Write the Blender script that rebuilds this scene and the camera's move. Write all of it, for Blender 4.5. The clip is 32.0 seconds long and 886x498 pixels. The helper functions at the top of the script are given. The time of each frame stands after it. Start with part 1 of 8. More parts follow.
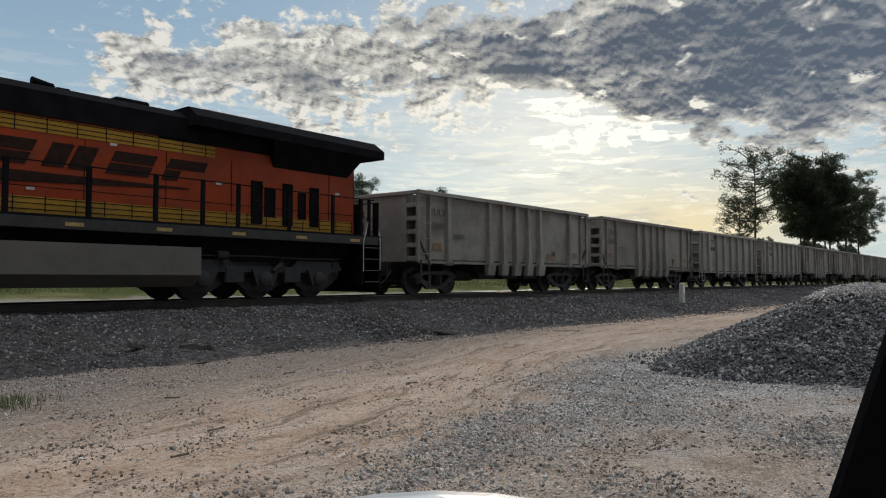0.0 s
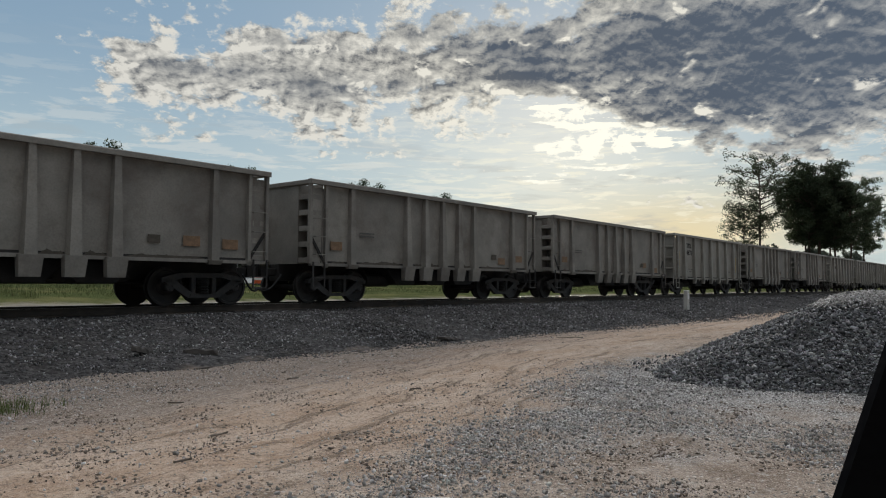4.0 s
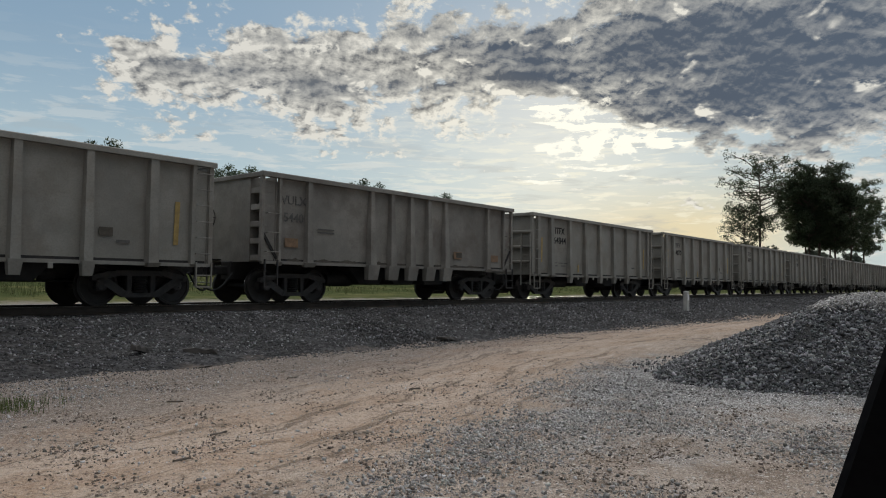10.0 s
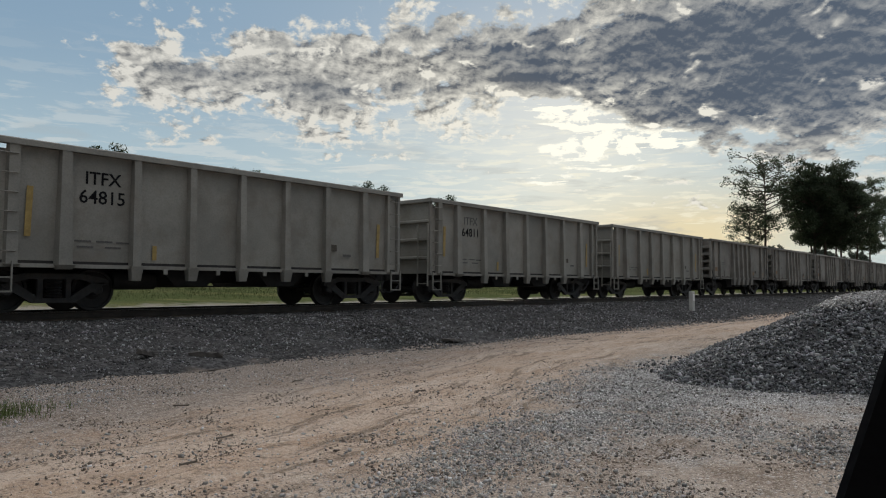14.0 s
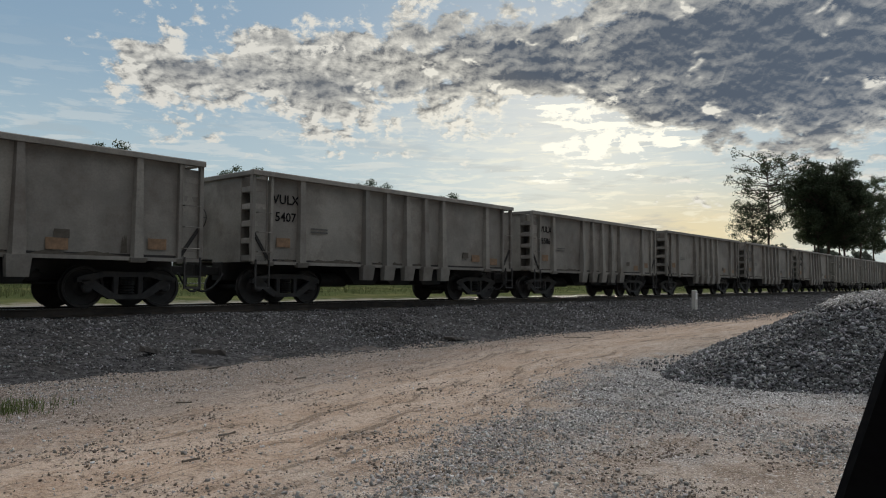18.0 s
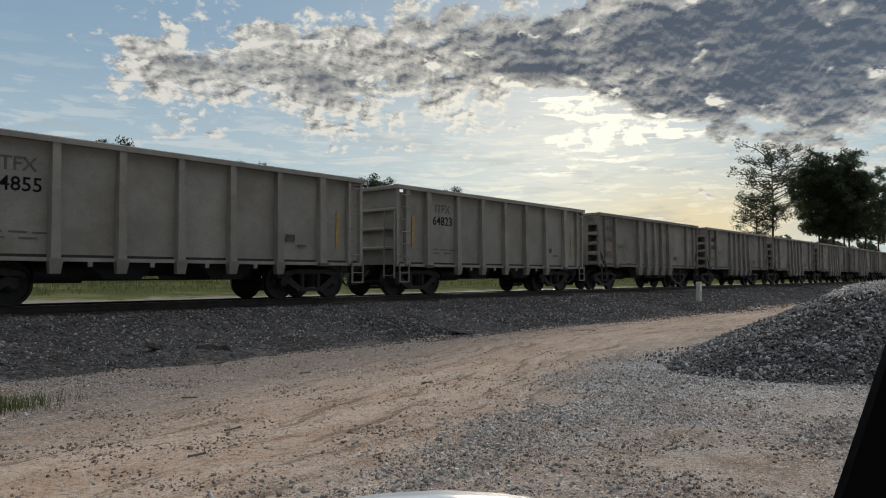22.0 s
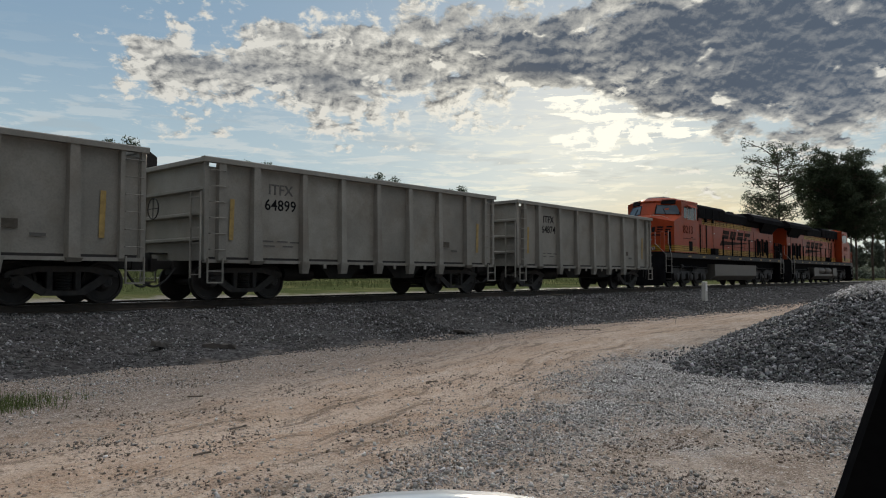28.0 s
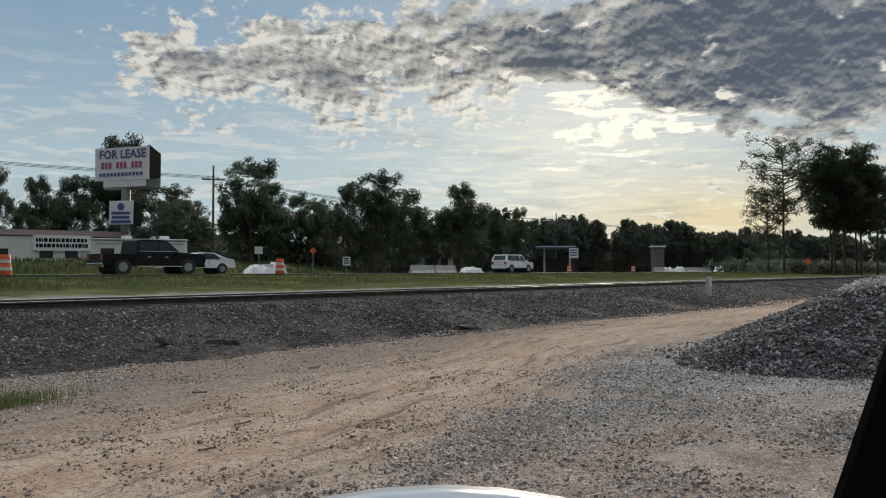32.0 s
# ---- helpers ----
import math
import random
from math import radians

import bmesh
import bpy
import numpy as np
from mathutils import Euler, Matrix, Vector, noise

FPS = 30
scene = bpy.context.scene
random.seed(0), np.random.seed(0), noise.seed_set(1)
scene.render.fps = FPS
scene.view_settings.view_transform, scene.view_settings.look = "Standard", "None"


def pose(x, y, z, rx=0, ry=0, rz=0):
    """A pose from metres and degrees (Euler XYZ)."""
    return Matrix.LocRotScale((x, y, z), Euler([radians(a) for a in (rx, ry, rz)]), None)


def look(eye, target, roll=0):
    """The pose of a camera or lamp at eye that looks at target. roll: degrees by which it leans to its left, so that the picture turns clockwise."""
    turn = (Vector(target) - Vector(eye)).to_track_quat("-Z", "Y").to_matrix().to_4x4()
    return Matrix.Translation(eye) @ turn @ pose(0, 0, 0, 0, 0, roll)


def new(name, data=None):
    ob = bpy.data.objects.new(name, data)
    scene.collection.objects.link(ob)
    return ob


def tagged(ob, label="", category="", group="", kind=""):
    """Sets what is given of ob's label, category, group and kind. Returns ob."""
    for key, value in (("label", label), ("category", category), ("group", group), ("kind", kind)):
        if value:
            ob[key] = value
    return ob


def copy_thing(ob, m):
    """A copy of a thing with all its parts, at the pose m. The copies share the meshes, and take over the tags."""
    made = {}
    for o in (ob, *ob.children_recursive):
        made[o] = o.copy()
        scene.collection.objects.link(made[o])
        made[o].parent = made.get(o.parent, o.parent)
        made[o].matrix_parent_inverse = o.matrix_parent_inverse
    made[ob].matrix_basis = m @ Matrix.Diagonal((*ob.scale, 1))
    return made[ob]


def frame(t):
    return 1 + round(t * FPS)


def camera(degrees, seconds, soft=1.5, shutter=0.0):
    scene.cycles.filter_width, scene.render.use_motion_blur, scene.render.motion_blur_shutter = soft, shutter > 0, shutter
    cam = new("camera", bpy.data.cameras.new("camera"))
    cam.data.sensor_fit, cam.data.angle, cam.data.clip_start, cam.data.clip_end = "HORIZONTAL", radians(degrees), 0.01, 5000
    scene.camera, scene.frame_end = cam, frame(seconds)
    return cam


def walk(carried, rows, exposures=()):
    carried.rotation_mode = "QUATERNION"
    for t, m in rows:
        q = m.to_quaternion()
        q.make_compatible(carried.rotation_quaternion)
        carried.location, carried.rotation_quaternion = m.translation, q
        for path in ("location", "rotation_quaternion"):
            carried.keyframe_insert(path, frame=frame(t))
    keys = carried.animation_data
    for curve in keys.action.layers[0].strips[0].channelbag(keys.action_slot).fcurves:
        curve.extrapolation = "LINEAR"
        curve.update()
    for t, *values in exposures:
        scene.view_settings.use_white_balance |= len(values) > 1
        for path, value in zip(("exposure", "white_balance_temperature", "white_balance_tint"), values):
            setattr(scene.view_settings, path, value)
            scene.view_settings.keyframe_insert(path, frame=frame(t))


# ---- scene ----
# world: x along the track, y across it, z up; the lot in front of the track is z = 0
cam = camera(63.36, 32.0, soft=1.1)
PATH = [
    (0, pose(0.0000, 0.0000, 1.45, 92.263, -0.166, -50.702)),
    (0.5, pose(0.0004, -0.0005, 1.45, 92.446, -0.146, -50.535)),
    (1, pose(0.0007, -0.0008, 1.45, 92.513, -0.110, -50.456)),
    (1.5, pose(0.0008, -0.0009, 1.45, 92.518, -0.135, -50.414)),
    (2, pose(0.0008, -0.0009, 1.45, 92.523, -0.186, -50.409)),
    (2.5, pose(0.0009, -0.0010, 1.45, 92.586, -0.282, -50.386)),
    (3, pose(0.0009, -0.0010, 1.45, 92.684, -0.313, -50.389)),
    (3.5, pose(0.0009, -0.0011, 1.45, 92.745, -0.365, -50.378)),
    (5.5, pose(0.0007, -0.0008, 1.45, 92.587, -0.425, -50.465)),
    (6, pose(0.0005, -0.0005, 1.45, 92.563, -0.505, -50.548)),
    (6.5, pose(0.0003, -0.0004, 1.45, 92.580, -0.553, -50.597)),
    (7, pose(0.0003, -0.0004, 1.45, 92.607, -0.597, -50.596)),
    (7.5, pose(0.0005, -0.0006, 1.45, 92.656, -0.536, -50.522)),
    (8, pose(0.0008, -0.0009, 1.45, 92.722, -0.500, -50.436)),
    (8.5, pose(0.0009, -0.0011, 1.45, 92.762, -0.436, -50.376)),
    (9, pose(0.0010, -0.0012, 1.45, 92.781, -0.488, -50.361)),
    (9.5, pose(0.0009, -0.0011, 1.45, 92.791, -0.516, -50.374)),
    (10, pose(0.0009, -0.0010, 1.45, 92.739, -0.619, -50.404)),
    (10.5, pose(0.0009, -0.0011, 1.45, 92.730, -0.641, -50.387)),
    (11, pose(0.0010, -0.0012, 1.45, 92.720, -0.638, -50.356)),
    (11.5, pose(0.0012, -0.0014, 1.45, 92.741, -0.588, -50.292)),
    (12, pose(0.0013, -0.0016, 1.45, 92.770, -0.452, -50.225)),
    (12.5, pose(0.0015, -0.0018, 1.45, 92.809, -0.277, -50.137)),
    (13, pose(0.0017, -0.0020, 1.45, 92.826, -0.195, -50.083)),
    (13.5, pose(0.0018, -0.0021, 1.45, 92.828, -0.188, -50.042)),
    (14, pose(0.0019, -0.0022, 1.45, 92.891, -0.189, -50.019)),
    (14.5, pose(0.0020, -0.0024, 1.45, 92.894, -0.205, -49.957)),
    (16.5, pose(0.0026, -0.0031, 1.45, 92.803, -0.349, -49.762)),
    (17, pose(0.0025, -0.0030, 1.45, 92.782, -0.350, -49.781)),
    (17.5, pose(0.0024, -0.0029, 1.45, 92.758, -0.360, -49.813)),
    (18, pose(0.0024, -0.0029, 1.45, 92.735, -0.345, -49.818)),
    (18.5, pose(0.0024, -0.0029, 1.45, 92.680, -0.335, -49.818)),
    (19, pose(0.0024, -0.0029, 1.45, 92.601, -0.294, -49.807)),
    (19.5, pose(0.0025, -0.0030, 1.45, 92.480, -0.329, -49.772)),
    (20, pose(0.0027, -0.0032, 1.45, 92.397, -0.241, -49.725)),
    (20.5, pose(0.0028, -0.0034, 1.45, 92.335, -0.171, -49.661)),
    (21, pose(0.0030, -0.0035, 1.45, 92.294, -0.059, -49.605)),
    (21.5, pose(0.0031, -0.0037, 1.45, 92.260, -0.002, -49.560)),
    (22, pose(0.0032, -0.0038, 1.45, 92.233, 0.083, -49.511)),
    (22.5, pose(0.0033, -0.0039, 1.45, 92.217, 0.143, -49.486)),
    (23, pose(0.0034, -0.0041, 1.45, 92.188, 0.148, -49.417)),
    (23.5, pose(0.0036, -0.0043, 1.45, 92.150, 0.181, -49.344)),
    (24, pose(0.0038, -0.0046, 1.45, 92.097, 0.146, -49.268)),
    (24.5, pose(0.0041, -0.0048, 1.45, 92.088, 0.148, -49.190)),
    (25, pose(0.0042, -0.0050, 1.45, 92.130, 0.188, -49.134)),
    (25.5, pose(0.0044, -0.0052, 1.45, 92.191, 0.173, -49.078)),
    (27.5, pose(0.0043, -0.0052, 1.45, 92.238, 0.068, -49.093)),
    (28, pose(0.0043, -0.0051, 1.45, 92.184, 0.034, -49.102)),
    (28.5, pose(0.0043, -0.0052, 1.45, 92.158, 0.053, -49.084)),
    (29, pose(0.0045, -0.0053, 1.45, 92.131, 0.073, -49.043)),
    (29.5, pose(0.0046, -0.0055, 1.45, 92.101, 0.116, -48.979)),
    (30, pose(0.0047, -0.0057, 1.45, 92.094, 0.126, -48.934)),
    (30.5, pose(0.0048, -0.0058, 1.45, 92.041, 0.140, -48.908)),
    (31, pose(0.0049, -0.0059, 1.45, 91.968, 0.136, -48.870)),
    (31.5, pose(0.0049, -0.0059, 1.45, 91.902, 0.159, -48.858)),
    (32, pose(0.0051, -0.0061, 1.45, 91.839, 0.153, -48.812)),
]
walk(cam, PATH, [(0.0, 0.12), (0.9, 0.10), (1.8, 0.0), (3.0, 0.0), (28.4, 0.0), (29.2, 0.08), (30.0, 0.20), (31.1, 0.18), (31.7, 0.0), (32.0, -0.02)])

EYE_Z = 1.45
RAIL_Z = 0.867          # top of rail
TRACK_Y = 16.84         # centre line of the track
PITCH = 12.78           # length of a wagon over couplers
LOCO = 22.3             # length of a locomotive over couplers
ROAD_Z = 1.37

# ---- sky and sun ----
SUN_AZ, SUN_EL = radians(30.2), radians(10.5)
sun_dir = Vector((math.cos(SUN_AZ) * math.cos(SUN_EL), math.sin(SUN_AZ) * math.cos(SUN_EL), math.sin(SUN_EL)))


def build_sky():
    w = bpy.data.worlds.new("sky")
    w.use_nodes = True
    scene.world = w
    nt = w.node_tree
    nt.nodes.clear()
    N, L = nt.nodes.new, nt.links.new

    def math_(op, a, b=None, c=None, clamp=False):
        n = N("ShaderNodeMath")
        n.operation, n.use_clamp = op, clamp
        for i, v in enumerate((a, b, c)):
            if v is None:
                continue
            if isinstance(v, (int, float)):
                n.inputs[i].default_value = v
            else:
                L(v, n.inputs[i])
        return n.outputs[0]

    def noise_(vec, scale, detail, rough=0.5, dist=0.0):
        n = N("ShaderNodeTexNoise")
        n.inputs["Scale"].default_value, n.inputs["Detail"].default_value = scale, detail
        n.inputs["Roughness"].default_value, n.inputs["Distortion"].default_value = rough, dist
        L(vec, n.inputs["Vector"])
        return n.outputs["Fac"]

    def step_(x, lo, hi):
        n = N("ShaderNodeMapRange")
        n.interpolation_type = "SMOOTHSTEP"
        n.inputs[1].default_value, n.inputs[2].default_value = lo, hi
        L(x, n.inputs[0])
        return n.outputs[0]

    def mix_(f, a, b):
        n = N("ShaderNodeMix")
        n.data_type = "RGBA"
        for sock, v in ((n.inputs[0], f), (n.inputs[6], a), (n.inputs[7], b)):
            if isinstance(v, (int, float)):
                sock.default_value = v
            elif isinstance(v, tuple):
                sock.default_value = (*v, 1)
            else:
                L(v, sock)
        return n.outputs[2]

    tc = N("ShaderNodeTexCoord").outputs["Generated"]
    sky = N("ShaderNodeTexSky")
    sky.sky_type, sky.sun_disc = "NISHITA", False
    sky.sun_elevation, sky.sun_rotation = SUN_EL, radians(90) - SUN_AZ
    sky.air_density, sky.dust_density, sky.ozone_density = 1.0, 1.2, 1.6
    skyc = N("ShaderNodeVectorMath")
    skyc.operation = "SCALE"
    skyc.inputs["Scale"].default_value = SKY_STRENGTH
    L(sky.outputs[0], skyc.inputs[0])
    # turn the dome so that u runs across the view's middle and v along it
    rot = N("ShaderNodeVectorRotate")
    rot.rotation_type = "Z_AXIS"
    rot.inputs["Angle"].default_value = -radians(40.5)
    L(tc, rot.inputs["Vector"])
    sep = N("ShaderNodeSeparateXYZ")
    L(rot.outputs[0], sep.inputs[0])
    dx, dy, dz = sep.outputs
    zc = math_("MAXIMUM", dz, 0.0)
    # the cloud deck, seen on a flat ceiling; far off it is squeezed towards the horizon
    den = math_("ADD", zc, 0.38)
    px, py = math_("DIVIDE", dx, den), math_("DIVIDE", dy, den)
    comb = N("ShaderNodeCombineXYZ")
    L(px, comb.inputs[0]), L(py, comb.inputs[1])
    P = comb.outputs[0]
    az = math_("DIVIDE", dy, math_("MAXIMUM", dx, 0.05))        # tangent of the azimuth, left positive
    el = zc

    def blob(a0, e0, sa, se, amp, tilt=0.0):
        da = math_("SUBTRACT", az, a0)
        de = math_("SUBTRACT", math_("SUBTRACT", el, e0), math_("MULTIPLY", da, tilt))
        qa, qe = math_("MULTIPLY", da, 1 / sa), math_("MULTIPLY", de, 1 / se)
        r2 = math_("ADD", math_("MULTIPLY", qa, qa), math_("MULTIPLY", qe, qe))
        return math_("MULTIPLY", math_("EXPONENT", math_("MULTIPLY", r2, -1.0)), amp)

    def total(items):
        s = items[0]
        for i in items[1:]:
            s = math_("ADD", s, i)
        return s

    front = step_(dx, 0.0, 0.35)
    # the deck's relief: the same puffs looked at a little nearer the sun tell the lit side from the shaded
    shift = N("ShaderNodeVectorMath")
    shift.inputs[1].default_value = (0.013, -0.006, 0.0)
    L(P, shift.inputs[0])
    Q = shift.outputs[0]
    big = noise_(P, 2.2, 3.0, 0.5)

    def puffs(vec):
        """Small heaped cells, broken up by finer noise."""
        wob = N("ShaderNodeTexNoise")
        wob.inputs["Scale"].default_value, wob.inputs["Detail"].default_value = 12.0, 4.0
        L(vec, wob.inputs["Vector"])
        push = N("ShaderNodeVectorMath")
        push.operation = "MULTIPLY_ADD"
        push.inputs[1].default_value = (0.09, 0.09, 0.0)
        L(wob.outputs["Color"], push.inputs[0]), L(vec, push.inputs[2])
        v = N("ShaderNodeTexVoronoi")
        v.feature, v.inputs["Scale"].default_value, v.inputs["Smoothness"].default_value = "SMOOTH_F1", 20.0, 0.7
        L(push.outputs[0], v.inputs["Vector"])
        cell = math_("SUBTRACT", 0.46, v.outputs["Distance"])
        return math_("ADD", math_("MULTIPLY", cell, 0.26), noise_(vec, 20.0, 9.0, 0.66, 0.2))

    puff, puff2 = puffs(P), puffs(Q)
    broad, tear = noise_(P, 6.0, 4.0, 0.5), noise_(P, 13.0, 3.0, 0.5, 0.3)
    cover = math_("MULTIPLY", total([blob(*b) for b in CLOUD_MASSES]), front)
    body = total([math_("MULTIPLY", math_("SUBTRACT", puff, 0.5), 1.7), math_("MULTIPLY", math_("SUBTRACT", big, 0.5), 0.5), math_("MULTIPLY", math_("SUBTRACT", broad, 0.5), 1.0), cover, math_("SUBTRACT", 0.0, 0.12)])
    mask = step_(body, -0.10, 0.16)
    heavy = math_("MULTIPLY", total([blob(*b) for b in HEAVY]), front)
    swell = total([math_("MULTIPLY", math_("SUBTRACT", broad, 0.5), 3.0), math_("MULTIPLY", math_("SUBTRACT", puff, 0.5), 2.6)])
    holes = math_("MULTIPLY", step_(tear, 0.58, 0.74), -2.6)
    depth = math_("MAXIMUM", total([math_("MULTIPLY", math_("MAXIMUM", body, 0.0), 1.15), math_("MULTIPLY", heavy, math_("ADD", swell, 0.95)), holes]), 0.0)
    thick = math_("SUBTRACT", 1.0, math_("EXPONENT", math_("MULTIPLY", depth, -1.25)))
    relief = math_("MULTIPLY", math_("MULTIPLY", math_("SUBTRACT", puff, puff2), 5.6), math_("SUBTRACT", 1.15, thick))
    # how near to the sun
    dot = N("ShaderNodeVectorMath")
    dot.operation = "DOT_PRODUCT"
    dot.inputs[1].default_value = sun_dir
    L(tc, dot.inputs[0])
    sd = math_("MAXIMUM", dot.outputs["Value"], 0.0)
    near = math_("POWER", sd, 30.0)
    lit = mix_(near, (0.70, 0.685, 0.63), (0.92, 0.88, 0.76))
    dark = mix_(near, (0.094, 0.122, 0.165), (0.088, 0.107, 0.138))
    dark = mix_(math_("MULTIPLY", heavy, 1.1, clamp=True), mix_(near, (0.165, 0.175, 0.185), (0.20, 0.190, 0.17)), dark)
    shade = math_("SUBTRACT", thick, relief, clamp=True)
    cloud = mix_(shade, lit, dark)
    # clear sky: the sky model, paled by haze towards the horizon, warm under the sun
    low = step_(el, 0.34, 0.02)
    clear = mix_(0.74, skyc.outputs[0], (0.265, 0.405, 0.55))
    hazed = mix_(math_("MULTIPLY", low, 0.85), clear, (0.51, 0.63, 0.65))
    streak_v = N("ShaderNodeCombineXYZ")
    L(math_("MULTIPLY", az, 6.5), streak_v.inputs[0]), L(math_("MULTIPLY", el, 48.0), streak_v.inputs[1])
    streak = step_(noise_(streak_v.outputs[0], 1.5, 6.0, 0.62, 0.4), 0.50, 0.60)
    hazed = mix_(math_("MULTIPLY", math_("MULTIPLY", streak, low), 0.9), hazed, mix_(near, (0.66, 0.68, 0.66), (0.86, 0.85, 0.74)))
    smoke = step_(noise_(streak_v.outputs[0], 0.9, 5.0, 0.6, 0.5), 0.52, 0.66)
    warm = math_("MULTIPLY", blob(-0.36, 0.066, 0.19, 0.055, 0.72), front)
    hazed = mix_(warm, hazed, (0.88, 0.70, 0.37))
    hazed = mix_(math_("MULTIPLY", math_("MULTIPLY", smoke, low), 0.55), hazed, mix_(near, (0.40, 0.43, 0.44), (0.47, 0.47, 0.44)))
    glint = step_(noise_(streak_v.outputs[0], 2.3, 6.0, 0.62, 0.3), 0.53, 0.63)
    hazed = mix_(math_("MULTIPLY", math_("MULTIPLY", glint, low), math_("MULTIPLY", near, 0.85)), hazed, (0.98, 0.93, 0.74))
    veil = total([blob(*b) for b in SUN_VEIL])
    veil = math_("MULTIPLY", veil, front)
    ragged = total([math_("MULTIPLY", math_("SUBTRACT", streak, 0.5), 0.9), math_("MULTIPLY", math_("SUBTRACT", puff, 0.5), 3.0)])
    veil = step_(math_("MULTIPLY", veil, math_("ADD", ragged, 1.0)), 0.42, 0.78)
    hazed = mix_(veil, hazed, (1.05, 1.02, 0.88))
    col = mix_(mask, hazed, cloud)
    glow = mix_(math_("MULTIPLY", veil, math_("SUBTRACT", 0.55, math_("MULTIPLY", shade, 0.55))), col, (1.05, 1.02, 0.88))
    # away from the sun the sky is duller
    back = math_("ADD", math_("MULTIPLY", step_(dx, -0.5, 0.5), 0.74), 0.26)
    glow = mix_(math_("SUBTRACT", 1.0, back), glow, (0.0, 0.0, 0.0))
    # overhead, out of view, the sky is brightened to add light on the ground
    zen = step_(el, 0.50, 1.0)
    glow = mix_(math_("MULTIPLY", zen, 0.9), glow, ZENITH)
    bg = N("ShaderNodeBackground")
    bg.inputs["Strength"].default_value = 1.0
    L(glow, bg.inputs["Color"])
    out = N("ShaderNodeOutputWorld")
    L(bg.outputs[0], out.inputs[0])


SKY_STRENGTH = 0.07
ZENITH = (1.78, 1.82, 1.88)
SUN_VEIL = [(-0.185, 0.234, 0.070, 0.020, 1.5, 0.10), (-0.26, 0.192, 0.10, 0.021, 1.7, -0.05), (-0.20, 0.148, 0.20, 0.016, 0.55, 0.0)]
# (tangent of azimuth, height, spread, spread, strength, tilt): where the deck is thicker or torn open
CLOUD_MASSES = [
    (0.24, 0.270, 0.20, 0.050, 0.40, -0.04),
    (0.44, 0.285, 0.08, 0.035, 0.24, 0.25),
    (0.02, 0.300, 0.20, 0.055, 0.36, 0.0),
    (-0.46, 0.285, 0.28, 0.080, 1.2, -0.05),
    (-0.80, 0.24, 0.25, 0.10, 0.60, 0.0),
    (0.62, 0.28, 0.11, 0.20, -0.60, 0.0),
    (0.27, 0.375, 0.13, 0.025, -0.40, 0.0),
    (0.34, 0.13, 0.50, 0.060, -0.26, 0.0),
    (-0.23, 0.184, 0.14, 0.028, -0.9, 0.0),
    (-0.175, 0.232, 0.065, 0.018, -1.0, 0.10),
    (0.06, 0.205, 0.14, 0.020, 0.14, 0.0),
    (-0.40, 0.070, 0.55, 0.055, -0.60, 0.0),
    (-0.36, 0.108, 0.075, 0.014, 0.40, 0.10),
]
HEAVY = [(-0.40, 0.292, 0.20, 0.080, 1.6, -0.03), (-0.62, 0.25, 0.25, 0.09, 1.0, 0.0), (-0.14, 0.315, 0.12, 0.050, 0.85, 0.0), (0.0, 0.335, 0.10, 0.025, 0.45, 0.0), (0.10, 0.262, 0.16, 0.018, 0.55, -0.04), (0.33, 0.275, 0.08, 0.014, 0.45, 0.0), (0.20, 0.315, 0.10, 0.012, 0.35, 0.0)]
build_sky()
sun = new("sun", bpy.data.lights.new("sun", "SUN"))
sun.data.energy, sun.data.angle, sun.data.color = 3.0, radians(16), (1.0, 0.88, 0.70)
sun.matrix_world = look(sun_dir * 50, (0, 0, 0))

